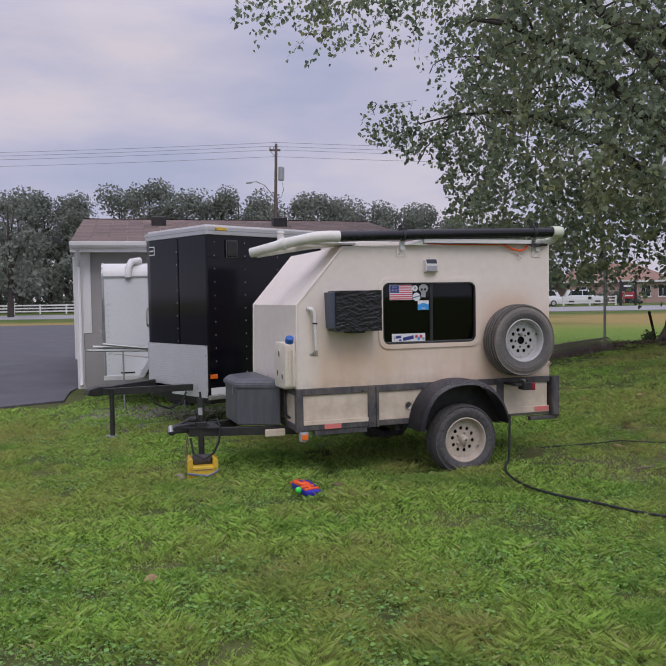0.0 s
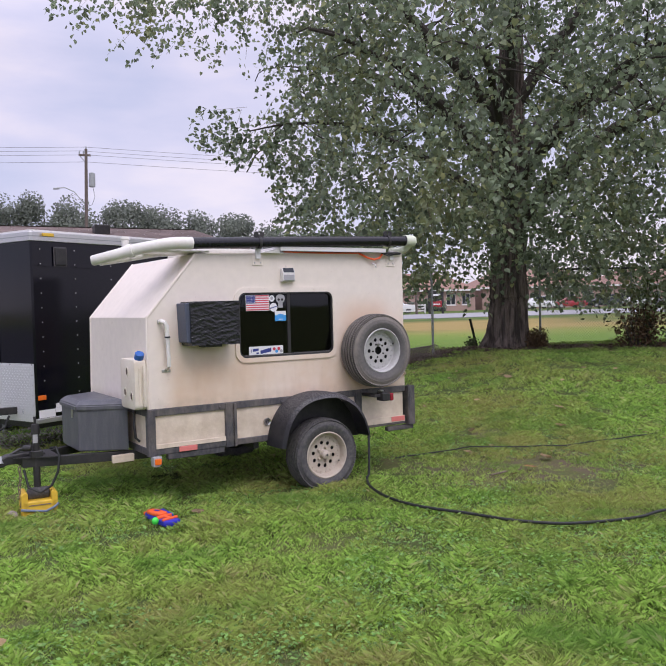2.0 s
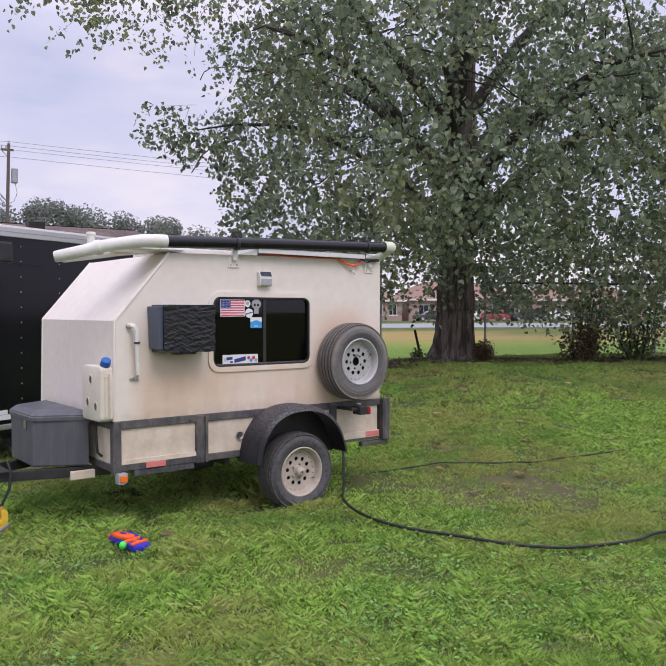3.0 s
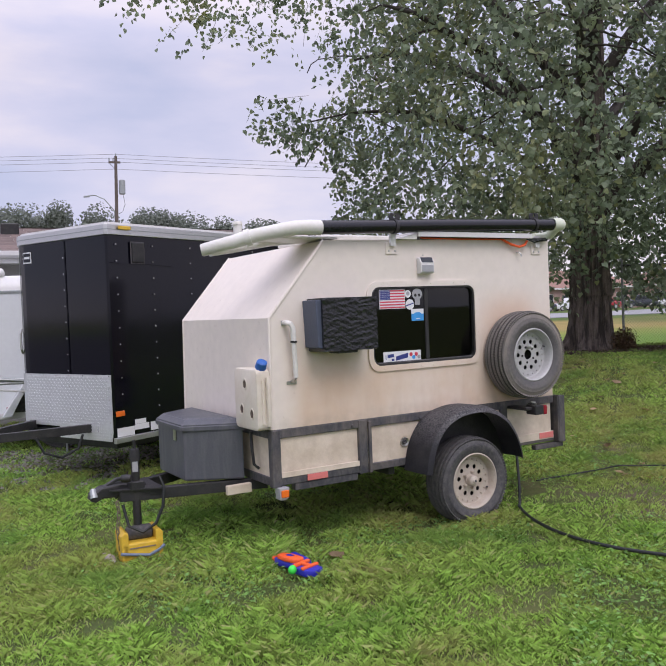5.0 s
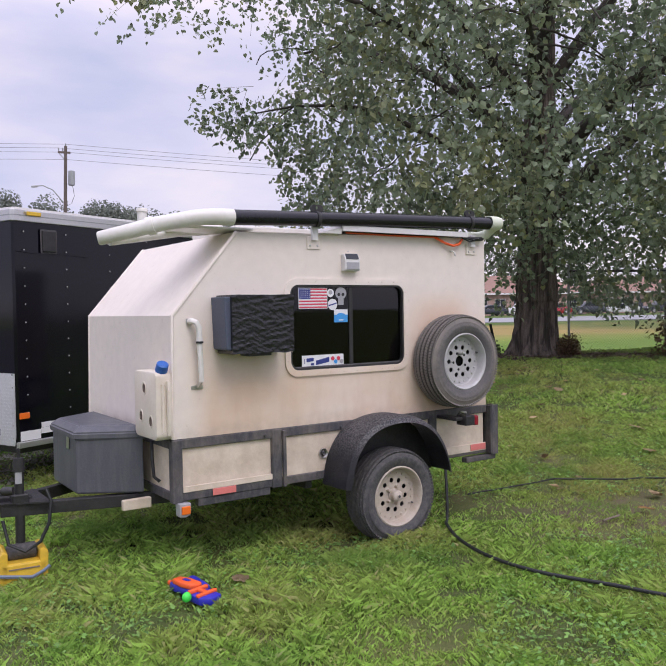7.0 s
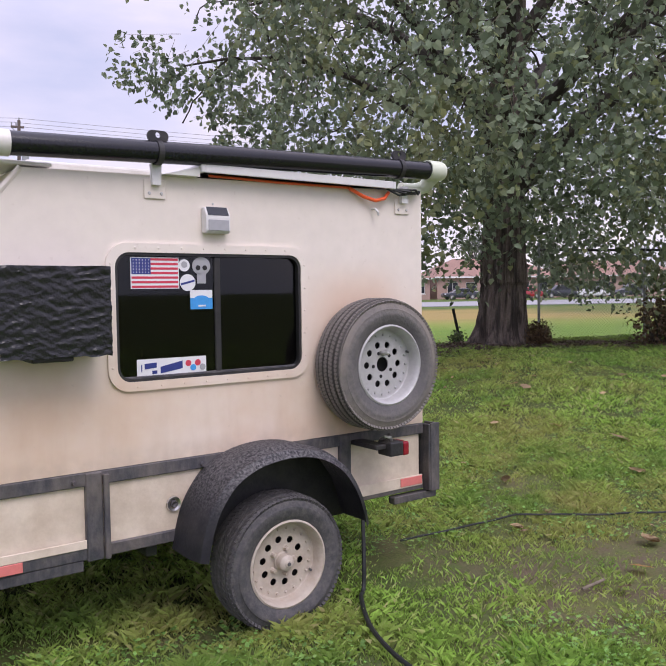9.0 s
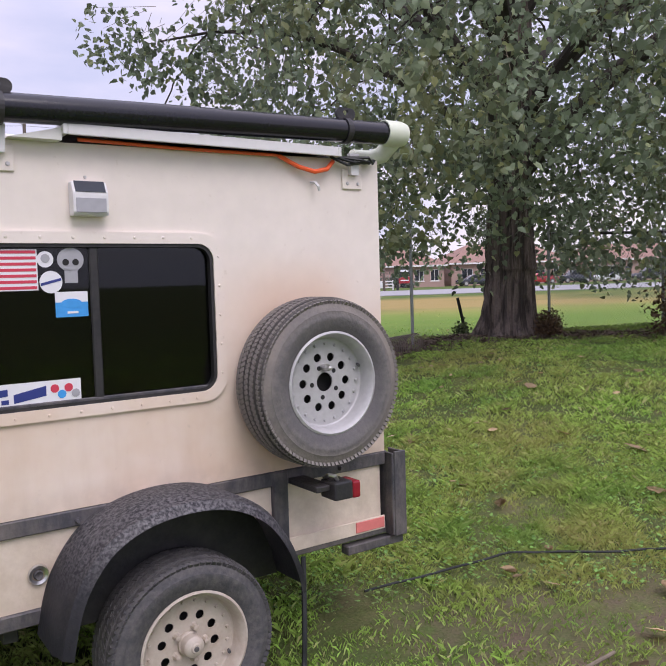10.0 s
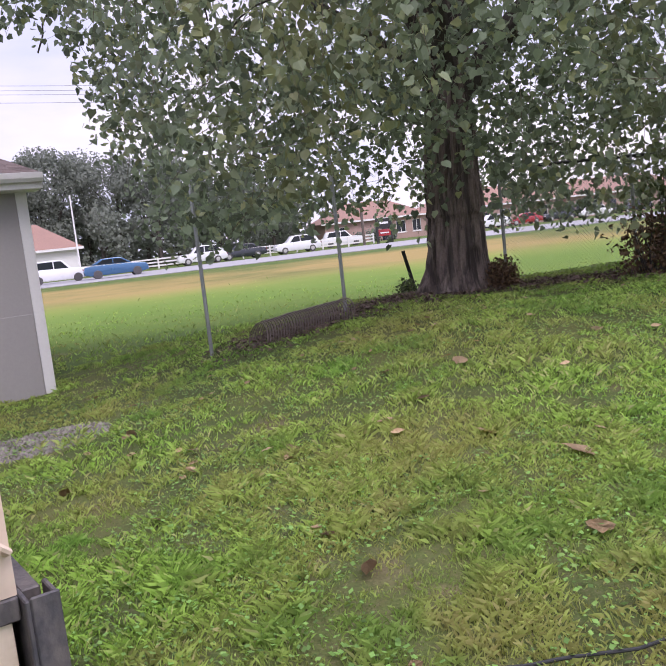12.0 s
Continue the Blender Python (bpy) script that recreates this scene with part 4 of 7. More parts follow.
part("pipe_cap", lathe([(0.047, -0.055), (0.052, -0.055), (0.052, 0.03), (0.046, 0.052), (0.025, 0.066), (0, 0.068)], 24), PVC_END, camper, m=pose(2.485, -0.05, pz1 + 0.002, 0, 0, -90), smooth=True)
part("pipe_elbow", tube([(2.50, -0.03, 2.05), (2.485, 0.03, 2.0), (2.44, 0.06, 1.985), (2.36, 0.07, 1.985)], 0.036, 14), PVC_END, camper, smooth=True)
# white pvc run over the nose, dropping forward
part("pvc_pipe", tube([(0.375, -0.05, 2.008), (0.30, -0.05, 2.008), (0.20, -0.045, 2.003), (0.13, -0.02, 1.992), (0.02, 0.04, 1.972), (-0.06, 0.09, 1.955), (-0.14, 0.13, 1.930), (-0.30, 0.24, 1.888), (-0.31, 0.245, 1.886)], [0.049, 0.049, 0.047, 0.046, 0.044, 0.045, 0.043, 0.040, 0.034], 18), PVC, camper, "white plastic pipe over the sloped nose", smooth=True)
part("pipe_collar", tube([(-0.045, 0.08, 1.957), (-0.075, 0.10, 1.948)], 0.053, 18), PVC, camper, smooth=True)
part("pvc_pipe", tube([(-0.24, 0.27, 1.885), (-0.05, 0.30, 1.915), (0.22, 0.34, 1.96), (0.50, 0.36, 1.985)], 0.036, 12), PVC, camper, smooth=True)
part("vent_stub", lathe([(0.0, 0.09), (0.03, 0.09), (0.034, 0.08), (0.034, 0.07), (0.028, 0.065), (0.028, -0.05)], 18), PVC, camper, m=pose(-0.02, 0.33, 1.99, 90), smooth=True)
part("pipe_strap", box(0.10, 0.55, 0.02, 0.30, 1.945, 1.962, 0.004), PVC, camper)
part("roof_hatch", box(0.48, 1.05, 0.12, 0.75, 1.945, 1.985, 0.01, 2), PVC, camper)
# pipe brackets screwed to the wall
for u in (0.955, 2.30):
    br = part("pipe_bracket", box(u - 0.048, u + 0.048, -0.008, -0.0005, 1.845, 1.925, 0.003), SKIN, camper)
    part("bracket_arm", prism([(u - 0.018, 1.90), (u + 0.018, 1.90), (u + 0.022, 1.985), (u - 0.022, 1.985)], -0.03, -0.008), WHITE_ALU, br)
    part("screw", dots([(u - 0.025, -0.011, 1.868), (u + 0.028, -0.011, 1.868)], 0.008), CHROME, br)
# solar panel edge lying on the roof
sp = part("solar_panel", box(1.16, 2.19, -0.055, 0.55, 1.972, 1.988, 0), GLASS_DARK, camper, "solar panel in a pale aluminium frame")
part("panel_frame", box(1.155, 2.195, -0.067, -0.056, 1.962, 1.998, 0.002), WHITE_ALU, sp)
part("panel_frame", box(1.14, 1.155, -0.067, 0.55, 1.962, 1.998, 0.002), WHITE_ALU, sp)
part("panel_frame", box(2.195, 2.21, -0.067, 0.55, 1.962, 1.998, 0.002), WHITE_ALU, sp)
part("panel_support", prism([(0.98, 1.945), (1.14, 1.945), (1.14, 1.985)], -0.05, 0.1), PVC, camper)
part("orange_cord", tube([(1.95, -0.02, 1.955), (2.03, -0.03, 1.918), (2.10, -0.035, 1.902), (2.16, -0.033, 1.915), (2.20, -0.02, 1.95)], 0.009, 8), ORANGE, camper, smooth=True)
part("orange_cord", tube([(1.2, -0.012, 1.958), (1.55, -0.014, 1.954), (1.95, -0.016, 1.957)], 0.006, 6), ORANGE, camper, smooth=True)
for k in range(4):
    part("black_wire", tube([(2.18 + 0.02 * k, -0.03, 1.965), (2.25 + 0.03 * k, -0.045 - 0.008 * k, 1.935 + 0.01 * k), (2.33 + 0.02 * k, -0.03, 1.95), (2.40, -0.01 * k, 1.965)], 0.006, 5), CABLE, camper, smooth=True)

# tongue and coupler
for s in (-1, 1):
    bm = prism([(0.10, 0.75 + s * 0.46), (0.10, 0.75 + s * 0.40), (-0.80, 0.63 + s * 0.025), (-0.80, 0.63 + s * 0.085)], 0.335, 0.405, "Z", bevel=0.003)
    part("tongue_beam", bm, BLACK_STEEL, camper)
part("tongue_plate", prism([(-0.86, 0.56), (-0.86, 0.70), (-0.55, 0.83), (-0.55, 0.43)], 0.406, 0.414, "Z"), BLACK_STEEL, camper)
cp = part("coupler", prism([(-0.62, 0.36), (-0.62, 0.43), (-0.78, 0.445), (-0.90, 0.435), (-0.965, 0.40), (-0.975, 0.36), (-0.94, 0.345), (-0.90, 0.365)], 0.58, 0.68, bevel=0.01), BLACK_STEEL, camper)
part("latch", prism([(-0.88, 0.436), (-0.80, 0.475), (-0.70, 0.482), (-0.70, 0.468), (-0.80, 0.455), (-0.87, 0.425)], 0.61, 0.65, bevel=0.003), BLACK_STEEL, cp)
part("grease_cap", lathe([(0, 0.03), (0.02, 0.03), (0.024, 0.0), (0.024, -0.03)], 12), GALV, cp, m=pose(-0.95, 0.60, 0.40, 60))
part("front_board", box(-0.20, -0.03, 0.255, 0.29, 0.335, 0.395, 0.004), PANEL, camper)
jack = part("tongue_jack", tube([(-0.70, 0.54, 0.14), (-0.70, 0.54, 0.62)], 0.026, 12), BLACK_STEEL, camper, smooth=True)
part("inner_tube", tube([(-0.70, 0.54, 0.08), (-0.70, 0.54, 0.2)], 0.02, 12), CHROME, jack, smooth=True)
part("jack_head", lathe([(0, 0.03), (0.028, 0.026), (0.032, 0.0), (0.032, -0.05)], 14), BLACK_STEEL, jack, m=pose(-0.70, 0.54, 0.635, 90), smooth=True)
part("jack_crank", tube([(-0.70, 0.54, 0.545), (-0.70, 0.54, 0.70), (-0.705, 0.54, 0.715)], 0.010, 8), BLACK_STEEL, jack, smooth=True)
part("jack_mount", box(-0.745, -0.655, 0.50, 0.58, 0.405, 0.46, 0.006), BLACK_STEEL, jack)
part("jack_label", box(-0.726, -0.69, 0.512, 0.514, 0.52, 0.585, 0), STICKER_GREY, jack)
part("crank_knob", lathe([(0, 0.03), (0.022, 0.03), (0.026, 0.0), (0.022, -0.03), (0, -0.03)], 14), BLACK_STEEL, jack, m=pose(-0.77, 0.50, 0.49, 0, 0, 60), smooth=True)
part("brake_cable", tube([(-0.60, 0.50, 0.47), (-0.57, 0.46, 0.48), (-0.555, 0.43, 0.42), (-0.57, 0.42, 0.30), (-0.62, 0.42, 0.20), (-0.70, 0.43, 0.155), (-0.78, 0.46, 0.20), (-0.80, 0.50, 0.33)], 0.010, 8), CABLE, camper, smooth=True)
for k in range(9):
    z = 0.335 - 0.034 * k
    part("chain_link", lathe([(0.012 + 0.004 * math.cos(q), 0.004 * math.sin(q)) for q in [2 * math.pi * j / 6 for j in range(6)]], 10, True), TWIG, camper, m=pose(-0.83 + 0.006 * math.sin(k), 0.51, z, 0, 0, 30 + 80 * (k % 2)) @ Matrix.Diagonal((1, 1, 1.7, 1)))

# plastic tongue box, tapered to the front
tb = part("tool_box", prism([(-0.055, 0.30), (-0.39, 0.50), (-0.39, 1.0), (-0.055, 1.2)], 0.415, 0.745, "Z", bevel=0.012), TOOLBOX, camper, "dusty grey plastic tool box on the tongue")
bm = bmesh.new()
lid_low = [(-0.04, 0.285), (-0.405, 0.49), (-0.405, 1.01), (-0.04, 1.215)]
lid_top = [(-0.08, 0.36), (-0.36, 0.535), (-0.36, 0.965), (-0.08, 1.14)]
ring0 = [bm.verts.new((x, y, 0.735)) for x, y in lid_low]
ring1 = [bm.verts.new((x, y, 0.775)) for x, y in lid_low]
ring2 = [bm.verts.new((x, y, 0.815)) for x, y in lid_top]
for a, b in ((ring0, ring1), (ring1, ring2)):
    for i in range(4):
        bm.faces.new((a[i], a[(i + 1) % 4], b[(i + 1) % 4], b[i]))
bm.faces.new(ring2)
bm.faces.new(ring0[::-1])
bmesh.ops.bevel(bm, geom=list(bm.edges), offset=0.008, segments=2, affect="EDGES")
part("lid", bm, TOOLBOX, tb)
part("latch", box(-0.398, -0.391, 0.62, 0.67, 0.665, 0.74, 0.003), CHROME, tb, "zinc latch")
part("grab_strap", tube([(-0.02, 0.26, 0.72), (-0.035, 0.22, 0.62), (-0.03, 0.21, 0.52), (0.0, 0.2, 0.49)], 0.010, 8), BLACK_STEEL, camper, smooth=True)

# water can strapped to the nose
can = thing("water_can", TRAILER_AT, "aged white plastic water can strapped to the camper's nose", "water can")
cb = bmesh.new()
prism(rounded(-0.035, 0.30, 0.762, 1.142, 0.035, 4), -0.105, -0.012, "X", bevel=0.012, bm=cb)
body = part("can_body", cb, JUG, can, smooth=True)
for y, z in ((0.135, 1.045), (0.19, 0.885), (0.045, 0.865)):
    part("recess", lathe([(0.0, 0.004), (0.020, 0.003), (0.023, -0.002), (0.029, -0.003), (0.030, 0.004)], 18), JUG, can, m=pose(-0.106, y, z, 0, 0, -90) @ Matrix.Diagonal((1, 1, 1.25, 1)))
    # brown disc in each recess, its colour standing in for the hole's shade
    part("recess_floor", lathe([(0.0, -0.0005), (0.021, -0.0005), (0.021, 0.002)], 16), MULCH, can, m=pose(-0.1065, y, z, 0, 0, -90) @ Matrix.Diagonal((1, 1, 1.25, 1)))
part("screw_cap", lathe([(0, 0.035), (0.026, 0.035), (0.033, 0.030), (0.035, 0.0), (0.035, -0.015), (0.028, -0.02)], 20), CAPBLUE, can, "blue ribbed screw cap", m=pose(-0.055, -0.005, 1.160, 125, 0, 0), smooth=True)
part("side_groove", box(-0.075, -0.055, -0.041, -0.034, 0.80, 1.08, 0.006), JUG, can)
part("handle_ridge", tube([(-0.03, -0.036, 0.79), (-0.03, -0.045, 0.85), (-0.03, -0.045, 1.05), (-0.03, -0.036, 1.09)], 0.016, 8), JUG, can, smooth=True)

# yellow jack stand block
blk = thing("jack_block", pose(-1.135, 6.68, -0.03, 0, 0, 14), "weathered yellow plastic block under the tongue jack", "block")
part("base", box(-0.125, 0.125, -0.10, 0.10, 0.0, 0.13, 0.012, 2), YELLOW, blk)
for s in (-1, 1):
    part("cheek", prism([(s * 0.125, 0.0), (s * 0.083, 0.0), (s * 0.083, 0.19), (s * 0.105, 0.20), (s * 0.13, 0.175)], -0.10, 0.10, bevel=0.006), YELLOW, blk)
part("roller", lathe([(0, -0.082), (0.034, -0.08), (0.045, -0.07), (0.045, 0.07), (0.034, 0.08), (0, 0.082)], 18), RUBBER, blk, m=pose(0, 0.0, 0.168, 0, 0, 90), smooth=True)
part("strap", tube([(-0.135, -0.104, 0.075), (-0.05, -0.107, 0.06), (0.04, -0.107, 0.045), (0.10, -0.107, 0.07), (0.135, -0.105, 0.095)], 0.010, 6), STRAP, blk, smooth=True)
# thin dark bar laid on the face, its colour standing in for groove shade
part("groove", box(-0.08, 0.08, -0.106, -0.101, 0.095, 0.101, 0), RUSTWIRE, blk)
for k, (dx, dy, s) in enumerate(((-0.16, -0.02, 0.05), (-0.19, 0.05, 0.045), (-0.13, -0.09, 0.03))):
    st = thing("stone", pose(-1.135 + dx - 0.03, 6.68 + dy, -0.035, 0, 0, 40 * k), "small grey-brown stone beside the yellow block", "stone", "stones by the block")
    bm = bmesh.new()
    bmesh.ops.create_icosphere(bm, subdivisions=2, radius=s)
    for v in bm.verts:
        v.co *= 1 + 0.35 * noise.noise(v.co * 18 + Vector((k, 0, 0)))
        v.co.z = v.co.z * 0.7 + s * 0.45
    part("rock", bm, GRAVEL, st, smooth=True)

# ---- black enclosed trailer ----
# its own axes: x along the side towards the rear, y across to the far side, origin under the near front corner
BT = Matrix.Translation((-1.41, 8.88, 0)) @ Matrix.Rotation(math.atan2(0.68, 0.733), 4, "Z")
cargo = thing("cargo_trailer", BT, "glossy black enclosed cargo trailer with a diamond plate stone guard", "trailer")
CL, CW, CZ0, CZ1 = 3.05, 1.52, 0.40, 2.255
outline = [(CL, 0), (CL, CW)] + [(0.28 - 0.28 * math.sin(radians(90 * k / 6)), CW - 0.28 + 0.28 * math.cos(radians(90 * k / 6))) for k in range(7)] + [(0.012, 0.03), (0.03, 0.012)]
part("body", prism(outline, CZ0, CZ1, "Z"), BLACK_PAINT, cargo)
roof_outline = [(CL + 0.015, -0.015), (CL + 0.015, CW + 0.015)] + [(0.28 - 0.295 * math.sin(radians(90 * k / 6)), CW - 0.28 + 0.295 * math.cos(radians(90 * k / 6))) for k in range(7)] + [(-0.004, 0.02), (0.02, -0.004)]
part("roof_trim", prism(roof_outline, CZ1 - 0.012, CZ1 + 0.085, "Z", bevel=0.006), ALU, cargo, "pale aluminium roof trim")
part("roof", prism([(x * 0.98 + 0.03, y * 0.97 + 0.02) for x, y in roof_outline], CZ1 + 0.086, CZ1 + 0.105, "Z"), WHITE_ALU, cargo)
part("trim_groove", prism([(x * 1.0015 - 0.002, y * 1.003 - 0.002) for x, y in roof_outline], CZ1 + 0.034, CZ1 + 0.042, "Z"), GALV, cargo)
for x in (0.11, 0.54, 1.03, 1.50, 1.97, 2.44, 2.90):
    part("rivet_row", dots([(x, -0.003, 0.50 + 0.151 * j) for j in range(12)], 0.0075, seg=6), CHROME, cargo)
part("rivet_row", dots([(-0.003, 0.62, 1.02 + 0.151 * j) for j in range(8)], 0.0075, "X", seg=6), CHROME, cargo)
part("panel_seam", box(-0.003, 0.002, 0.60, 0.608, CZ0, CZ1 - 0.02, 0), BLACK_PAINT, cargo)
# diamond plate stone guard on the front
guard = part("stone_guard", pierced([(0.012, 0.47), (0.012, 0.985), (CW - 0.24, 0.985), (CW - 0.24, 0.49), (0.78, 0.49), (0.78, 0.385), (0.03, 0.385)][::1], [], -0.012, -0.002, "X"), TREAD, cargo, "aluminium diamond plate")
curve = bmesh.new()
cols = []
for k in range(9):
    a = radians(90 * k / 8)
    r = 0.292
    cols.append([curve.verts.new((0.28 - r * math.cos(a), CW - 0.28 + r * math.sin(a), z)) for z in (0.49, 0.985)])
for a, b in zip(cols, cols[1:]):
    curve.faces.new((a[0], b[0], b[1], a[1]))
part("stone_guard", curve, TREAD, cargo, smooth=True)
lozenges = bmesh.new()
for i in range(46):
    for j in range(21):
        y, z = 0.03 + i * 0.0275, 0.41 + j * 0.0275
        if z > 0.97 or (y > 0.76 and z < 0.505):
            continue
        s = 1 if (i + j) % 2 else -1
        c, t = Vector((-0.0135, y, z)), Vector((0, 0.010, 0.010 * s))
        w = Vector((0, 0.0032 * -s, 0.0032))
        vs = [lozenges.verts.new(p) for p in (c - t, c + w, c + t, c - w, c + Vector((-0.003, 0, 0)))]
        for q in range(4):
            lozenges.faces.new((vs[q], vs[(q + 1) % 4], vs[4]))
tagged(part("plate_pattern", lozenges, TREAD, cargo), kind="stuff")
part("guard_screw", dots([(-0.014, 0.03, 0.45 + 0.105 * k) for k in range(6)] + [(-0.014, 0.2 + 0.2 * k, 0.975) for k in range(6)] + [(-0.014, 0.6, 0.45 + 0.105 * k) for k in range(5)], 0.008, "X"), CHROME, cargo)
# front-corner chrome strip with its latch, badge shape, lamps and labels
part("corner_trim", tube([(0.085, CW - 0.085, 0.99), (0.085, CW - 0.085, CZ1 - 0.02)], 0.012, 8), ALU, cargo, smooth=True)
part("corner_handle", tube([(0.055, CW - 0.1, 1.18), (0.02, CW - 0.13, 1.22), (0.02, CW - 0.13, 1.38), (0.055, CW - 0.1, 1.42)], 0.011, 8), CHROME, cargo, smooth=True)
part("maker_badge", box(-0.006, -0.0005, CW - 0.40, CW - 0.27, 2.06, 2.17, 0), STICKER_WHITE, cargo, "white-bordered maker's badge")
part("badge_field", box(-0.009, -0.0065, CW - 0.39, CW - 0.28, 2.075, 2.158, 0), BLACK_PAINT, cargo)
part("badge_bar", box(-0.012, -0.0095, CW - 0.385, CW - 0.30, 2.105, 2.125, 0), STICKER_WHITE, cargo)
vb = part("side_vent", box(0.285, 0.425, -0.022, -0.0005, 2.00, 2.18, 0.008, 2), BLACK_STEEL, cargo, "small black side vent with a riveted flange")
part("vent_flange", pierced(rounded(0.272, 0.438, 1.987, 2.193, 0.012, 3), [rounded(0.284, 0.426, 1.999, 2.181, 0.008, 3)], -0.006, -0.001), STEEL, vb)
part("marker_lamp", box(0.13, 0.27, -0.030, -0.016, CZ1 + 0.038, CZ1 + 0.072, 0.006, 2), YELLOW, cargo, "amber clearance lamp")
part("marker_lamp", box(0.02, 0.115, -0.014, -0.001, 0.605, 0.655, 0.004, 2), AMBER, cargo, "orange side reflector")
for x0, x1, z0, z1 in ((0.03, 0.225, 0.42, 0.50), (0.23, 0.40, 0.46, 0.51), (0.235, 0.365, 0.512, 0.555), (0.42, 0.60, 0.43, 0.51)):
    part("label_plate", box(x0, x1, -0.005, -0.0008, z0, z1, 0), STICKER_WHITE, cargo, "white label plate")
part("skirt_trim", box(0.0, CL, -0.018, 0.02, 0.365, 0.415, 0.004), ALU, cargo)
part("chassis", box(0.1, CL, 0.1, CW - 0.1, 0.30, 0.40, 0.005), BLACK_STEEL, cargo)
# scuff lines on the glossy side
part("scuff", tube([(0.02, -0.0015, 2.0), (0.2, -0.0015, 1.985), (0.45, -0.0015, 1.99), (0.8, -0.0015, 1.975)], 0.004, 4), BLACK_PAINT, cargo)
# wheel
for v, turn in ((-0.11, 0), (CW + 0.11, 180)):
    wheel(cargo, pose(1.75, v, 0.27, 0, 10, turn), 0.30, 0.18, 0.18, RUBBER, RIM, True)
    part("fender", prism([(1.75 + 0.40 * math.cos(radians(a)), 0.30 + 0.36 * math.sin(radians(a))) for a in range(0, 181, 15)] + [(1.75 + 0.37 * math.cos(radians(a)), 0.30 + 0.33 * math.sin(radians(a))) for a in range(180, -1, -15)], min(v, v * 0.05) - 0.10 if v < 0 else CW + 0.003, -0.003 if v < 0 else v + 0.10), ALU, cargo)
# tongue, jack and chains, pointing to the front
for s in (-1, 1):
    part("tongue_beam", prism([(0.10, 0.76 + s * 0.50), (0.10, 0.76 + s * 0.44), (-0.95, 0.76 + s * 0.02), (-0.95, 0.76 + s * 0.075)], 0.455, 0.53, "Z", bevel=0.003), BLACK_STEEL, cargo)
part("coupler", prism([(-0.80, 0.46), (-0.80, 0.545), (-0.98, 0.555), (-1.10, 0.53), (-1.12, 0.47), (-1.05, 0.45)], 0.70, 0.82, bevel=0.01), BLACK_STEEL, cargo)
jk = part("tongue_jack", tube([(-0.86, 0.66, 0.0), (-0.86, 0.66, 0.52)], 0.028, 12), BLACK_STEEL, cargo, smooth=True)
part("foot", box(-0.92, -0.80, 0.60, 0.72, -0.03, 0.0, 0.005), GALV, jk)
part("inner_tube", tube([(-0.86, 0.66, -0.02), (-0.86, 0.66, 0.2)], 0.022, 10), GALV, jk, smooth=True)
part("wiring_loop", tube([(-0.5, 0.45, 0.47), (-0.45, 0.40, 0.33), (-0.3, 0.36, 0.27), (-0.15, 0.33, 0.33), (-0.1, 0.32, 0.45)], 0.012, 8), CABLE, cargo, smooth=True)
part("tongue_label", box(-0.02, 0.09, 0.20, 0.206, 0.465, 0.52, 0), STICKER_GREY, cargo)

# ---- white enclosed trailer ----
WTM = pose(-3.30, 11.35, 0, 0, 0, 12)
wt = thing("white_trailer", WTM, "white enclosed trailer with a rounded roof beside the house", "trailer")
part("body", prism([(0.0, 0.42), (2.9, 0.42), (2.9, 1.86), (0.0, 1.86)], 0.0, 1.5), WHITE_PAINT, wt)
arc = [(0.0 + 0.20 * (1 - math.cos(radians(a))), 1.86 + 0.20 * math.sin(radians(a))) for a in range(0, 91, 15)]
part("roof", prism([(y, z) for y, z in arc] + [(1.5 - y, z) for y, z in arc[::-1]], -0.02, 2.92, "X"), WHITE_ALU, wt, "rounded white roof", smooth=True)
part("roof_edge", box(-0.03, 2.92, -0.012, 0.01, 1.845, 1.875, 0.003), GALV, wt)
part("end_trim", tube([(0.004, 0.0, 0.42), (-0.004, 0.0, 1.86), (-0.01, 0.05, 1.98), (-0.01, 0.18, 2.06)], 0.016, 8), GALV, wt, smooth=True)
part("rivet_row", dots([(0.06, -0.003, 0.50 + 0.08 * j) for j in range(16)], 0.007), GALV, wt)
part("rivet_row", dots([(0.82, -0.003, 0.50 + 0.08 * j) for j in range(16)], 0.007), GALV, wt)
part("roof_pipe", tube([(0.36, -0.03, 1.85), (0.36, -0.02, 1.98), (0.40, 0.06, 2.07), (0.52, 0.16, 2.09)], [0.05, 0.05, 0.055, 0.06], 12), WHITE_ALU, wt, smooth=True)
part("tread_fender", prism([(0.45, 0.40), (0.55, 0.40), (0.72, 0.72), (1.3, 0.78), (1.6, 0.70), (1.7, 0.40), (1.75, 0.40), (1.66, 0.76), (1.3, 0.84), (0.70, 0.78)], -0.20, -0.002, bevel=0.004), WHITE_PAINT, wt)
# flat dark sheet over the white body, filling the arch behind the wheel
part("wheel_arch", prism([(0.56, 0.40), (0.73, 0.70), (1.3, 0.76), (1.58, 0.68), (1.68, 0.40)], -0.012, -0.003), RUBBER, wt)
wheel(wt, pose(1.10, -0.10, 0.30, 0, 0, 0), 0.32, 0.18, 0.18, RUBBER, CAR_RED, True)
part("lower_trim", box(-0.02, 2.9, -0.02, 0.02, 0.36, 0.43, 0.004), WHITE_ALU, wt)
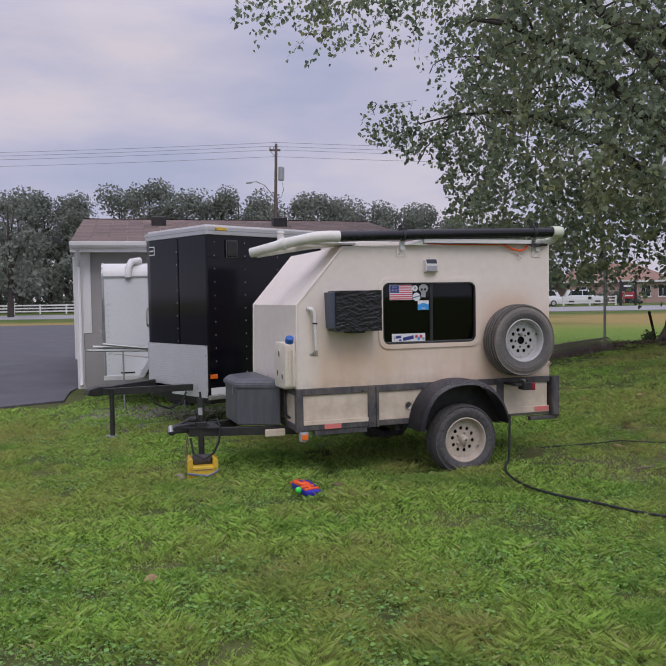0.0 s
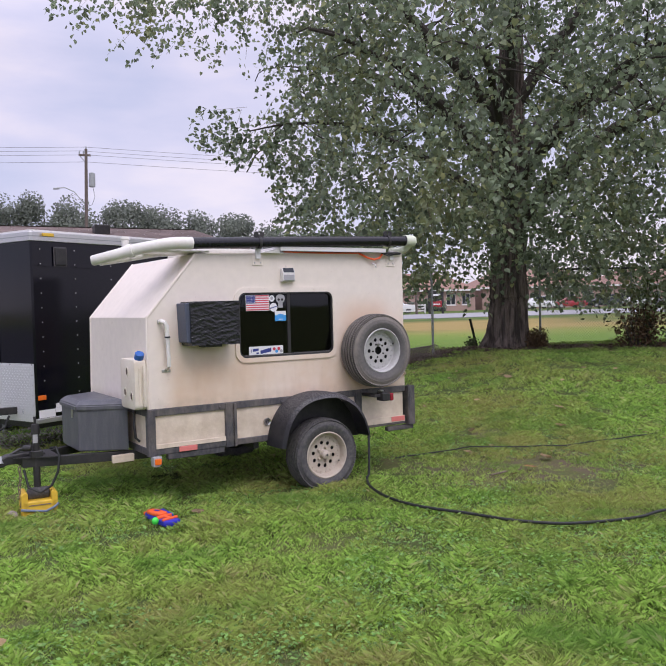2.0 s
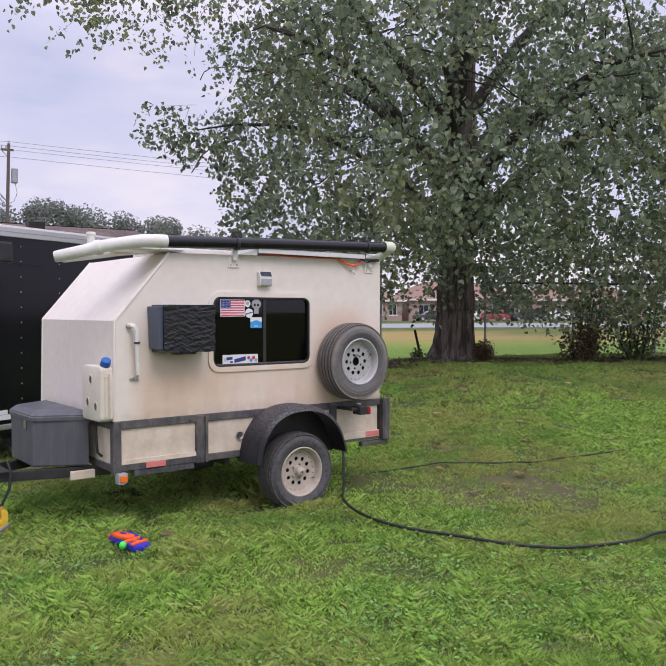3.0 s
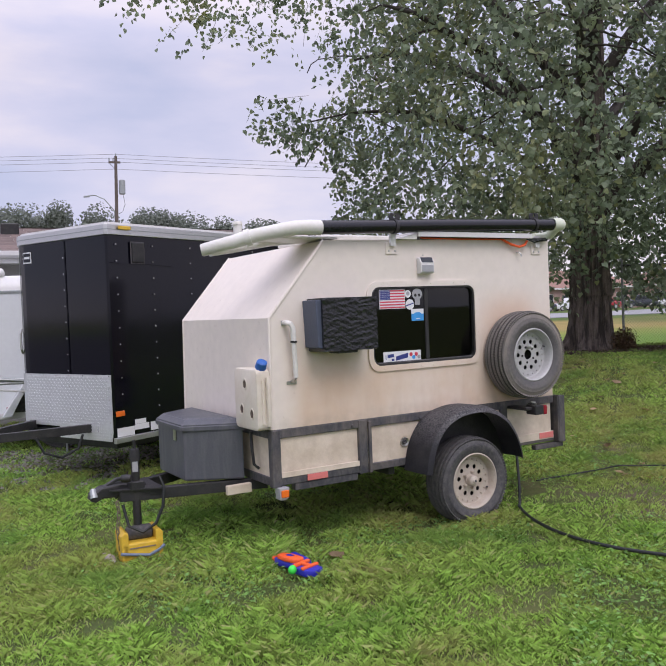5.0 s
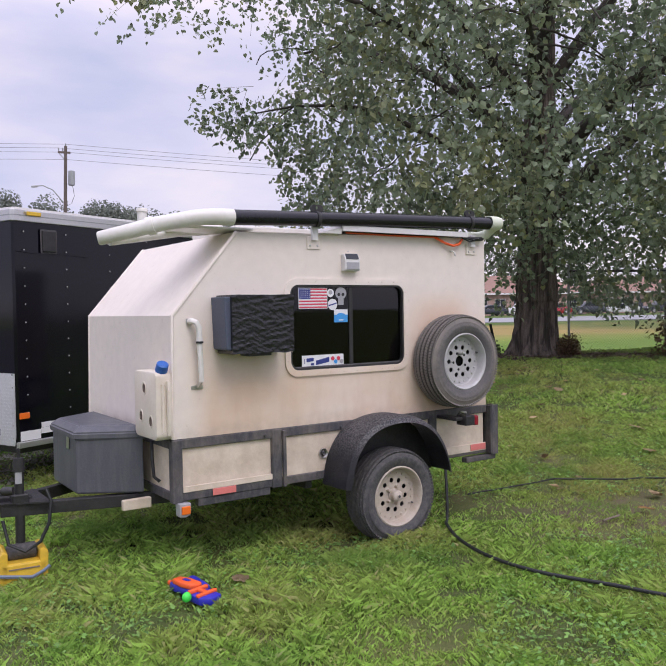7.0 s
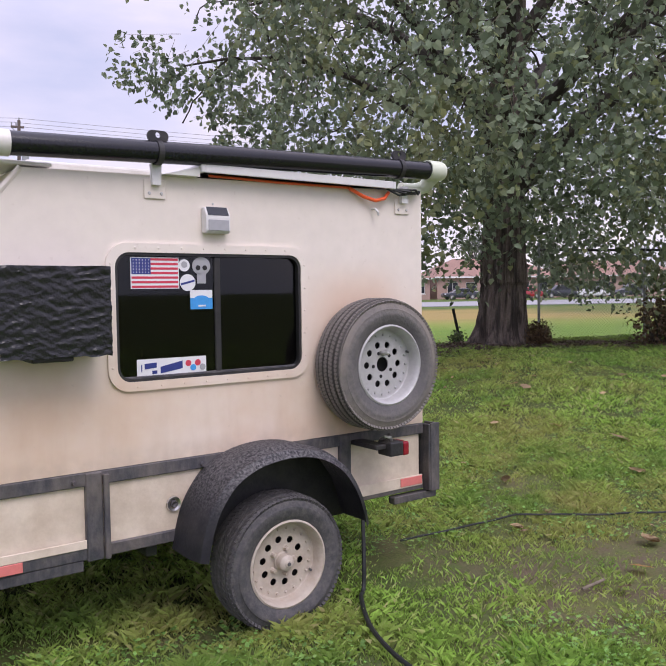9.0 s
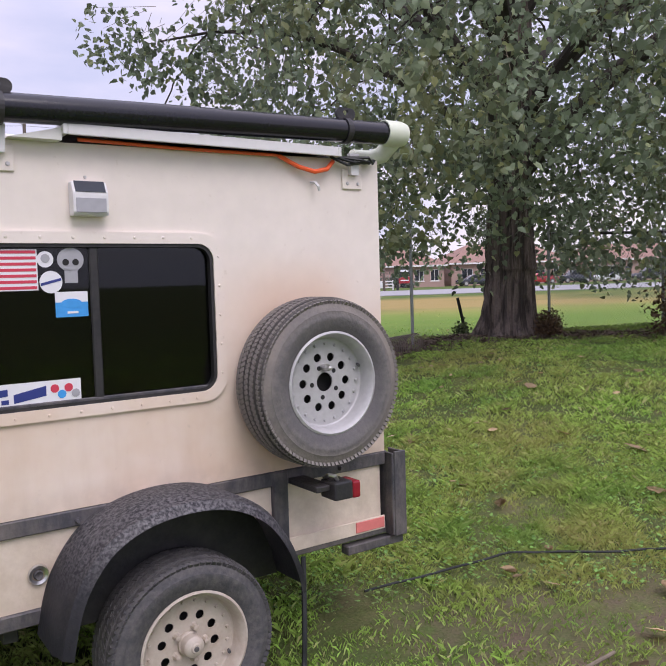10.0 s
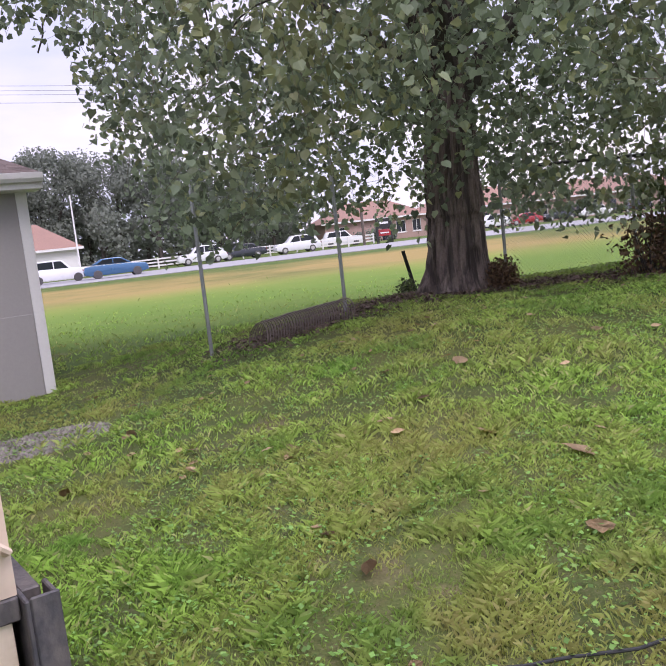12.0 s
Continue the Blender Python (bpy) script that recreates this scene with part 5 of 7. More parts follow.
for x, w in ((0.86, 0.045), (0.92, 0.04)):
    part("letter", pierced(disc(x, 1.10, 0.026, 16), [disc(x, 1.10, 0.019, 16)], -0.004, -0.001) if x < 0.9 else pierced([(0.895, 1.074), (0.92, 1.074), (0.938, 1.09), (0.938, 1.11), (0.92, 1.126), (0.895, 1.126)], [[(0.902, 1.081), (0.918, 1.081), (0.931, 1.093), (0.931, 1.107), (0.918, 1.119), (0.902, 1.119)]], -0.004, -0.001), HOLE, wt, "dark letter")
part("door_latch", tube([(-0.02, -0.03, 0.95), (-0.02, -0.03, 1.55)], 0.013, 8), GALV, wt, smooth=True)
part("lock", box(-0.06, 0.0, -0.04, -0.005, 1.04, 1.10, 0.005), CHROME, wt)
part("label_strip", box(0.22, 0.42, -0.004, -0.001, 0.455, 0.475, 0), HOLE, wt)
part("label_strip", box(0.50, 0.62, -0.004, -0.001, 0.44, 0.50, 0), CAR_RED, wt)
# bundle of pipes lying across stands in front of the white trailer
bundle = thing("pipe_bundle", pose(-3.05, 10.9, 0, 0, 0, 6), "bundle of long grey and white pipes on a low stand", "pipes")
for k, (dz, dy, ln, r) in enumerate(((0.0, 0, 1.5, 0.018), (0.035, 0.03, 1.3, 0.016), (0.0, 0.05, 1.6, 0.015), (0.04, -0.02, 1.1, 0.02), (-0.10, 0.02, 1.25, 0.012))):
    part("pipe", tube([(-0.35 + 0.07 * k, dy, 0.83 + dz + 0.015 * k), (-0.35 + ln, dy + 0.06, 0.80 + dz - 0.01 * k)], r, 8), (GALV, WHITE_ALU, GALV, GALV, WHITE_ALU)[k], bundle, smooth=True)
for x in (0.12, 0.95):
    part("stand_leg", box(x, x + 0.022, 0.0, 0.03, -0.04, 0.80, 0.003), GALV, bundle)

# ---- the house ----
HM = pose(-4.474, 13.802, 0, 0, 0, math.degrees(math.atan2(1.45, 5.85)))
house = thing("house", HM, "low grey house with white trim and a brown shingle roof", "house")
HL, HD, HE = 6.23, 7.0, 2.55
part("wall", box(0, HL, 0, 0.15, -0.2, HE, 0), SIDING, house)
part("wall", box(0, HL, HD - 0.15, HD, -0.2, HE, 0), SIDING, house)
for x in (0.0, HL - 0.15):
    gable = [(0.15, -0.2), (HD - 0.15, -0.2), (HD - 0.15, HE), (HD / 2, HE + 0.66), (0.15, HE)]
    part("gable_wall", prism(gable, x, x + 0.15, "X"), SIDING, house)
for x in (0.0, HL):
    s = -1 if x == 0 else 1
    part("corner_trim", box(min(x, x + s * 0.02) - (0.0 if s < 0 else 0.10), max(x, x + s * 0.02) + (0.10 if s < 0 else 0.0), -0.022, -0.001, -0.2, HE, 0.003), TRIM_WHITE, house)
    part("corner_trim", box(min(x + s * 0.001, x + s * 0.022), max(x + s * 0.001, x + s * 0.022), -0.02, 0.14, -0.2, HE, 0.003), TRIM_WHITE, house)
part("lower_siding", box(0.11, HL - 0.11, -0.02, -0.001, -0.2, 0.95, 0.004), SIDING, house)
part("band_trim", box(0.101, 0.24, -0.03, -0.002, 0.95, HE - 0.05, 0.004), TRIM_WHITE, house)
for side in (0, 1):
    rf = bmesh.new()
    rows = 15
    run = HD / 2 + 0.35
    for k in range(rows):
        a, b = k / rows, (k + 1) / rows
        y0, y1 = -0.35 + run * a, -0.35 + run * b + 0.05
        z0, z1 = HE - 0.02 + 0.76 * a, HE - 0.02 + 0.76 * b
        x = -0.06
        while x < HL + 0.14:
            w = min(0.30 + 0.02 * random.random(), HL + 0.14 - x)
            if w < 0.02:
                break
            q = [(x + 0.003, y0, z0 + 0.022), (x + w - 0.003, y0, z0 + 0.022), (x + w - 0.003, y1, z1 + 0.030), (x + 0.003, y1, z1 + 0.030), (x + 0.003, y0, z0 + 0.006), (x + w - 0.003, y0, z0 + 0.006)]
            if side:
                q = [(p[0], HD - p[1], p[2]) for p in q]
            vs = [rf.verts.new(p) for p in q]
            rf.faces.new(vs[:4])
            rf.faces.new((vs[4], vs[5], vs[1], vs[0]))
            x += w
    tagged(part("shingles", rf, SHINGLE, house, "brown asphalt shingles"), kind="stuff")
    deck = [(-0.35, HE - 0.06), (HD / 2, HE + 0.70), (HD / 2, HE + 0.735), (-0.35, HE - 0.015)]
    if side:
        deck = [(HD - y, z) for y, z in deck]
    part("roof_deck", prism(deck, -0.06, HL + 0.14, "X"), TRIM_WHITE, house)
part("fascia", box(-0.07, HL + 0.15, -0.375, -0.352, HE - 0.19, HE - 0.005, 0.003), TRIM_WHITE, house)
part("gutter", prism([(-0.378, HE - 0.02), (-0.478, HE - 0.02), (-0.47, HE - 0.08), (-0.44, HE - 0.12), (-0.378, HE - 0.12)], -0.07, HL + 0.15, "X"), WHITE_ALU, house, "white rain gutter")
part("soffit", box(-0.06, HL + 0.14, -0.352, -0.001, HE - 0.19, HE - 0.175, 0), TRIM_WHITE, house)
part("downpipe", tube([(0.06, -0.40, HE - 0.12), (0.06, -0.30, HE - 0.25), (0.05, -0.07, HE - 0.42), (0.05, -0.06, 0.2), (0.05, -0.16, 0.04)], 0.032, 8), TRIM_WHITE, house, smooth=True)
part("flood_lamp", prism([(-0.32, HE - 0.02), (-0.20, HE - 0.05), (-0.22, HE + 0.06), (-0.36, HE + 0.09)], -0.30, -0.16, bevel=0.01), BLACK_STEEL, house)
for x in (1.35, 3.9):
    part("roof_vent", box(x, x + 0.30, 2.2, 2.5, HE + 0.42, HE + 0.70, 0.02, 2), BLACK_STEEL, house)
part("service_mast", tube([(-0.04, 0.03, 0.5), (-0.04, 0.03, 2.3)], 0.02, 8), WHITE_ALU, house, smooth=True)

# gravel under the parked trailers and by the house corner


def stones(name, cx, cy, rx, ry, n, label):
    v, f = [], []
    rnd = random.Random(5)
    for k in range(n):
        a, q = rnd.uniform(0, 6.283), math.sqrt(rnd.random())
        x, y = cx + rx * q * math.cos(a), cy + ry * q * math.sin(a)
        s = rnd.uniform(0.01, 0.035)
        z = ground_z(x, y)
        base = len(v)
        for j in range(4):
            b = rnd.uniform(0, 0.8) + 1.57 * j
            v.append((x + s * math.cos(b), y + s * math.sin(b), z - 0.005))
        v.append((x + rnd.uniform(-.3, .3) * s, y, z + s * rnd.uniform(0.5, 0.9)))
        f += [(base + j, base + (j + 1) % 4, base + 4) for j in range(4)]
    return tagged(arrays(name, v, f, GRAVEL), label, "gravel", kind="stuff")


stones("gravel", -1.2, 10.4, 2.4, 1.5, 5200, "grey gravel under the parked trailers")
stones("gravel", 1.55, 12.5, 0.65, 0.5, 1500, "grey gravel patch by the house corner")

# ---- things on the lawn ----
toy = thing("water_gun", pose(-0.225, 6.06, -0.005, 0, 0, -53) @ Matrix.Diagonal((0.88, 1.0, 1.0, 1)), "orange and blue toy water gun lying on the grass", "toy")
part("body", prism([(-0.20, -0.022), (-0.14, -0.038), (0.02, -0.040), (0.06, -0.085), (0.16, -0.095), (0.215, -0.05), (0.20, 0.02), (0.10, 0.035), (-0.06, 0.036), (-0.20, 0.022)], 0.008, 0.048, "Z", bevel=0.010), ROYAL, toy, smooth=True)
part("shell", prism([(-0.165, -0.030), (-0.08, -0.044), (0.0, -0.040), (0.035, 0.0), (0.02, 0.034), (-0.09, 0.042), (-0.165, 0.026)], 0.045, 0.074, "Z", bevel=0.010), ORANGE, toy, smooth=True)
part("slot", prism(rounded(-0.10, -0.045, -0.012, 0.012, 0.010, 3), 0.0735, 0.0765, "Z"), ROYAL, toy)
part("tank", lathe([(0, -0.12), (0.02, -0.115), (0.027, -0.09), (0.027, 0.08), (0.018, 0.11), (0, 0.115)], 16), ROYAL, toy, m=pose(-0.06, 0.072, 0.034, 0, 0, 75), smooth=True)
part("strap", box(0.045, 0.070, -0.088, 0.038, 0.044, 0.066, 0.006, 2), ORANGE, toy)
part("strap", box(0.125, 0.150, -0.096, 0.034, 0.044, 0.062, 0.006, 2), ORANGE, toy)
part("strap", box(0.05, 0.145, -0.040, -0.015, 0.046, 0.064, 0.006, 2), ORANGE, toy)
part("nozzle", tube([(-0.20, 0.0, 0.034), (-0.232, 0.0, 0.034)], [0.018, 0.012], 10), ORANGE, toy, smooth=True)
part("trigger", tube([(0.0, -0.04, 0.04), (0.02, -0.075, 0.04), (0.05, -0.085, 0.04)], 0.008, 8), ROYAL, toy, smooth=True)
bm = bmesh.new()
bmesh.ops.create_uvsphere(bm, u_segments=16, v_segments=10, radius=0.026)
part("cap", bm, LIME, toy, "bright green round cap", smooth=True, m=pose(0.075, -0.115, 0.045))
tub = thing("pet_bowl_stand", pose(3.13, 4.56, ground_z(3.13, 4.56)), "blue moulded plastic pet bowl stand on the grass", "bowl stand")
prof = [(0.0, 0.0), (0.25, 0.0), (0.245, 0.03), (0.225, 0.10), (0.228, 0.105), (0.205, 0.19), (0.19, 0.215), (0.165, 0.222), (0.0, 0.222)]
part("base", lathe([(r, y) for r, y in prof], 40), TUBBLUE, tub, m=pose(0, 0, 0, 90), smooth=True)
part("bowl", lathe([(0.075, 0.224), (0.078, 0.231), (0.07, 0.231), (0.06, 0.226), (0.0, 0.224)], 28), CHROME, tub, "steel bowl", m=pose(0.06, 0.05, 0, 90), smooth=True)
part("bowl", lathe([(0.075, 0.224), (0.078, 0.229), (0.07, 0.228), (0.0, 0.2235)], 28), TUBBLUE, tub, m=pose(-0.09, -0.03, 0, 90), smooth=True)
part("ridge", lathe([(0.2275, 0.098), (0.233, 0.101), (0.2275, 0.106)], 40), TUBBLUE, tub, m=pose(0, 0, 0, 90), smooth=True)


def lying(name, pts, r, label, mat=CABLE, lift=0.036, category="cable"):
    out = []
    for a, b in zip(pts, pts[1:]):
        for k in range(8):
            t = k / 8
            x, y = a[0] + (b[0] - a[0]) * t, a[1] + (b[1] - a[1]) * t
            w = 0.012 * noise.noise((x * 4, y * 4, 1))
            out.append((x + w, y + w, ground_z(x, y) + lift + 0.012 * noise.noise((x * 3, y * 3, 5))))
    return tagged(part(name, tube(out, r, 8), mat, smooth=True), label, category)


hang = [(1.585, 7.02, 0.42), (1.575, 6.98, 0.30), (1.56, 6.93, 0.14), (1.545, 6.90, 0.03), (1.50, 6.80, -0.015)]
run = [(1.50, 6.80), (1.43, 6.45), (1.46, 6.10), (1.60, 5.78), (1.86, 5.50), (2.07, 5.24), (2.32, 5.08), (2.60, 5.05), (2.95, 5.08), (3.25, 5.18), (3.8, 5.1)]
pts = hang[:-1] + [(x, y, ground_z(x, y) + 0.058 + 0.006 * noise.noise((x * 5, y * 5, 2))) for x, y in run]
fine = []
for i in range(len(pts) - 1):
    p0, p1, p2, p3 = (Vector(pts[max(0, min(len(pts) - 1, j))]) for j in (i - 1, i, i + 1, i + 2))
    for k in range(6):
        t = k / 6
        q = 0.5 * ((2 * p1) + (p2 - p0) * t + (2 * p0 - 5 * p1 + 4 * p2 - p3) * t * t + (3 * p1 - p0 - 3 * p2 + p3) * t * t * t)
        fine.append(q)
tagged(part("power_cable", tube(fine, 0.0105, 8), CABLE, smooth=True), "black power cable hanging from the camper and running over the grass", "cable")
lying("garden_hose", [(2.0, 7.55), (2.28, 7.60), (2.5, 7.66), (2.85, 7.72), (3.1, 7.66), (3.4, 7.55), (3.75, 7.48), (4.4, 7.5), (5.2, 7.6)], 0.0065, "dark thin hose lying across the worn grass", category="hose")
lying("stick", [(2.55, 6.6), (2.75, 6.68)], 0.008, "dry twig on the grass", TWIG, category="twig")


def dead_leaf(x, y, s, turn, first=[None]):
    z = ground_z(x, y) + 0.042
    if first[0] is None:
        bm = bmesh.new()
        out = [(-0.5, 0), (-0.36, 0.26), (-0.08, 0.40), (0.22, 0.30), (0.40, 0.12), (0.58, 0), (0.40, -0.14), (0.2, -0.32), (-0.1, -0.38), (-0.36, -0.24)]
        c = bm.verts.new((0, 0, 0))
        rim = [bm.verts.new((a, b, 0.10 * abs(b) + 0.05 * a * a + 0.012 * (-1) ** i)) for i, (a, b) in enumerate(out)]
        for i in range(len(rim)):
            bm.faces.new((c, rim[i], rim[(i + 1) % len(rim)]))
        bmesh.ops.solidify(bm, geom=list(bm.faces), thickness=0.004)
        first[0] = part("fallen_leaf", bm, DEADLEAF, m=pose(x, y, z, 0, 0, turn) @ Matrix.Diagonal((s, s, s, 1)))
        tagged(first[0], "dry tan leaf lying on the lawn", "leaf", "fallen leaves")
        return
    ob = first[0].copy()
    scene.collection.objects.link(ob)
    ob.matrix_basis = pose(x, y, z, random.uniform(-22, 22), random.uniform(-22, 22), turn) @ Matrix.Diagonal((s, s, s, 1))


for x, y, s in ((0.03, 6.19, 0.13), (4.70, 12.71, 0.17), (4.85, 10.97, 0.16), (4.56, 8.96, 0.19), (4.14, 8.22, 0.16), (3.91, 10.17, 0.13), (3.27, 10.13, 0.12), (0.9, 3.6, 0.11), (-1.0, 4.2, 0.09), (3.0, 6.75, 0.12), (3.35, 7.1, 0.14), (2.75, 6.55, 0.10), (4.3, 9.5, 0.14)):
    dead_leaf(x, y, s, random.uniform(0, 360))
rnd = random.Random(11)
for k in range(110):
    x, y = rnd.uniform(1.8, 8.5), rnd.uniform(7.2, 14.3)
    dead_leaf(x, y, rnd.uniform(0.05, 0.10), rnd.uniform(0, 360))

# ---- fence line ----


def fence_post(x, y, h, label="galvanised chain-link fence post"):
    z = ground_z(x, y)
    p = thing("fence_post", pose(x, y, z), label, "fence post", "fence posts")
    part("pole", tube([(0, 0, -0.1), (0, 0, h)], 0.024, 10), GALV, p, smooth=True)
    part("cap", lathe([(0.034, -0.02), (0.034, 0.015), (0.02, 0.035), (0, 0.04)], 12), GALV, p, m=pose(0, 0, h, 90), smooth=True)


fence_post(5.20, 14.95, 1.95)
fence_post(3.42, 14.75, 2.05)
fence_post(7.85, 15.55, 1.72)
stake = thing("steel_stake", pose(6.93, 16.75, ground_z(6.93, 16.75), 0, -13, 0), "leaning black steel stake", "stake")
part("shaft", prism([(-0.028, 0), (0.028, 0), (0.028, 0.008), (0.005, 0.012), (0.005, 0.04), (-0.005, 0.04), (-0.005, 0.012), (-0.028, 0.008)], -0.1, 0.70, "Z"), BLACK_STEEL, stake)
gate = thing("chain_link_fence", pose(7.85, 15.55, ground_z(7.85, 15.55), 0, 0, -4), "chain-link fence panel with a dark top rail", "fence")
part("top_rail", tube([(0, 0, 1.62), (6.5, 0, 1.62)], 0.024, 8), BLACK_STEEL, gate, smooth=True)
for k in range(1, 4):
    part("post", tube([(2.1 * k, 0, -0.2), (2.1 * k, 0, 1.66)], 0.026, 8), GALV, gate, smooth=True)
wv, wf = [], []
for k in range(-26, 104):
    for s in (1, -1):
        x0 = 0.0635 * k if s > 0 else 0.0635 * k + 1.55
        a, b = Vector((x0, 0.004 * s, 0.05)), Vector((x0 + s * 1.55, 0.004 * s, 1.60))
        t0 = max(0, (0 - a.x) / (b.x - a.x) if s > 0 else (6.5 - a.x) / (b.x - a.x))
        t1 = min(1, (6.5 - a.x) / (b.x - a.x) if s > 0 else (0 - a.x) / (b.x - a.x))
        if t1 <= t0:
            continue
        p, q = a + (b - a) * t0, a + (b - a) * t1
        n = Vector((-(q - p).z, 0, (q - p).x)).normalized() * 0.0016
        i = len(wv)
        wv += [p - n, p + n, q + n, q - n, p + Vector((0, 0.003, 0)), q + Vector((0, 0.003, 0))]
        wf += [(i, i + 1, i + 2, i + 3), (i + 1, i + 4, i + 5, i + 2), (i + 4, i, i + 3, i + 5)]
tagged(arrays("wire_mesh", wv, wf, GALV, gate, "galvanised diamond wire mesh"), kind="stuff")
# roll of old fence wire in the ditch
roll = thing("wire_roll", pose(0, 0, 0), "flattened roll of rusty fence wire lying at the bank", "wire roll")
A, B = Vector((3.95, 14.50, 0)), Vector((5.08, 14.66, 0))
for k in range(34):
    t = k / 33
    c = A.lerp(B, t)
    z = ground_z(c.x, c.y)
    pts = []
    for j in range(14):
        a = radians(-25 + 230 * j / 13)
        pts.append((c.x + 0.20 * math.cos(a) * -0.35 + 0.05 * math.sin(a) + 0.02 * noise.noise((k, j, 0)), c.y + 0.20 * math.cos(a), z + 0.21 * math.sin(a) + 0.05 + 0.03 * noise.noise((t * 4, 2, 2))))
    part("wire_coil", tube(pts, 0.0075, 5), RUSTWIRE, roll)

# ---- the big tree ----
TX, TY = 6.95, 15.25
tree = thing("tree", pose(TX, TY, ground_z(TX, TY)), "large broad-leaved tree with furrowed bark and drooping leafy boughs", "tree")


def trunk_mesh():
    bm = bmesh.new()
    rings, seg = [], 132
    levels = [-0.3, 0.0, 0.08, 0.18, 0.3, 0.5, 0.75, 1.0, 1.02, 1.06, 1.3, 1.6, 1.9, 2.3, 2.8, 3.4, 4.2, 5.2, 6.4, 8.0]
    for z in levels:
        r = 0.35 + 0.20 * math.exp(-max(z, 0) / 0.28) + 0.03 * math.exp(-((z - 1.0) / 0.5) ** 2)
        r *= 1 - 0.075 * max(0, z - 1.2) if z < 6.5 else 0.5
        ring = []
        for k in range(seg):
            a = 2 * math.pi * k / seg
            c, s = math.cos(a), math.sin(a)
            root = 0.16 * math.exp(-max(z, 0) / 0.3) * noise.noise((c * 2.2, s * 2.2, 1.0))
            furrow = abs(noise.noise((c * 13 + 0.3 * math.sin(z * 3), s * 13, z * 1.3)))
            furrow = 0.10 * (furrow ** 0.6) - 0.040
            band = -0.028 if abs(z - 1.02) < 0.03 else 0.0
            q = r + root + furrow + band + 0.02 * noise.noise((c, s, z * 1.3))
            ring.append(bm.verts.new((q * c + 0.03 * z, q * s, z)))
        rings.append(ring)
    for a, b in zip(rings, rings[1:]):
        for k in range(seg):
            bm.faces.new((a[k], a[(k + 1) % seg], b[(k + 1) % seg], b[k]))
    bmesh.ops.subdivide_edges(bm, edges=[e for e in bm.edges if abs(e.verts[0].co.z - e.verts[1].co.z) > 0.12], cuts=3)
    for v in bm.verts:
        p = v.co
        d = Vector((p.x, p.y, 0)).normalized()
        v.co += d * 0.03 * noise.noise((math.atan2(p.y, p.x) * 16, p.z * 4.5, 3.0))
    return bm


part("trunk", trunk_mesh(), BARK, tree, "thick furrowed brown trunk")
rnd = random.Random(3)
tips = []


def bough(start, end, r, sag, name="limb"):
    pts, rs = [], []
    for k in range(9):
        t = k / 8
        p = Vector(start).lerp(Vector(end), t)
        p.z += sag * 4 * t * (1 - t)
        p += Vector((noise.noise((p.x, p.y, t * 3)), noise.noise((p.y, p.z, t * 3 + 5)), noise.noise((p.z, p.x, t * 3 + 9)))) * 0.18 * t
        pts.append(p)
        rs.append(max(0.012, r * (1 - 0.85 * t)))
    part(name, tube(pts, rs, 9), BRANCH, tree, smooth=True)
    return pts


limbs = [((0.05, -0.1, 2.6), (-5.2, 0.25, 4.45), 0.085, 0.75), ((0.1, 0, 3.0), (-4.6, -2.4, 5.4), 0.14, 0.8), ((0.1, -0.1, 2.7), (-2.6, -4.4, 4.6), 0.13, 0.9), ((0.1, -0.2, 3.1), (0.8, -5.0, 4.8), 0.14, 0.7),
         ((0.15, 0, 2.5), (4.2, -3.6, 4.6), 0.18, 1.0), ((0.15, 0, 3.4), (5.4, -0.6, 6.2), 0.16, 0.8), ((0.15, 0.1, 3.4), (4.0, 3.6, 6.0), 0.15, 0.7), ((0, 0.2, 3.8), (-3.6, 3.6, 6.6), 0.15, 0.7),
         ((0.1, 0, 4.4), (-5.0, -0.8, 8.2), 0.15, 0.5), ((0.1, 0, 4.6), (-1.2, -3.4, 8.6), 0.14, 0.4), ((0.15, 0, 4.8), (3.6, -1.8, 9.0), 0.14, 0.4), ((0.2, 0, 6.0), (0.5, 0.6, 10.0), 0.2, 0.1)]
spine = []
for s, e, r, sag in limbs:
    p = bough(s, e, r, sag)
    spine += p[2:]
    for k in (3, 4, 5, 6, 7):
        for q in range(2):
            d = Vector((rnd.uniform(-1, 1), rnd.uniform(-1, 1), rnd.uniform(-0.7, 0.35))).normalized() * rnd.uniform(0.9, 1.9)
            sub = bough(p[k], p[k] + d, r * 0.17, 0.12, "branch")
            spine += sub[2:]


def low_edge(x, y):
    """Height above the base below which the crown has no leaves; x, y from the trunk."""
    if x < -4.9:
        z = 6.45 - (-4.9 - x) * 0.04
    elif x < -4.5:
        z = 2.5 + 7.6 * (-4.5 - x)
    elif x < -3.6:
        z = 1.8 + 0.9 * (-3.6 - x)
    elif x < -1.9:
        z = 1.40 + 0.25 * abs(x + 2.9)
    elif x < -1.2:
        z = 1.6
    elif x < 0.9:
        z = 1.5
    else:
        z = 1.25 - 0.02 * x
    if y < -2.5:
        z += 0.62 * (-2.5 - y)
    return z


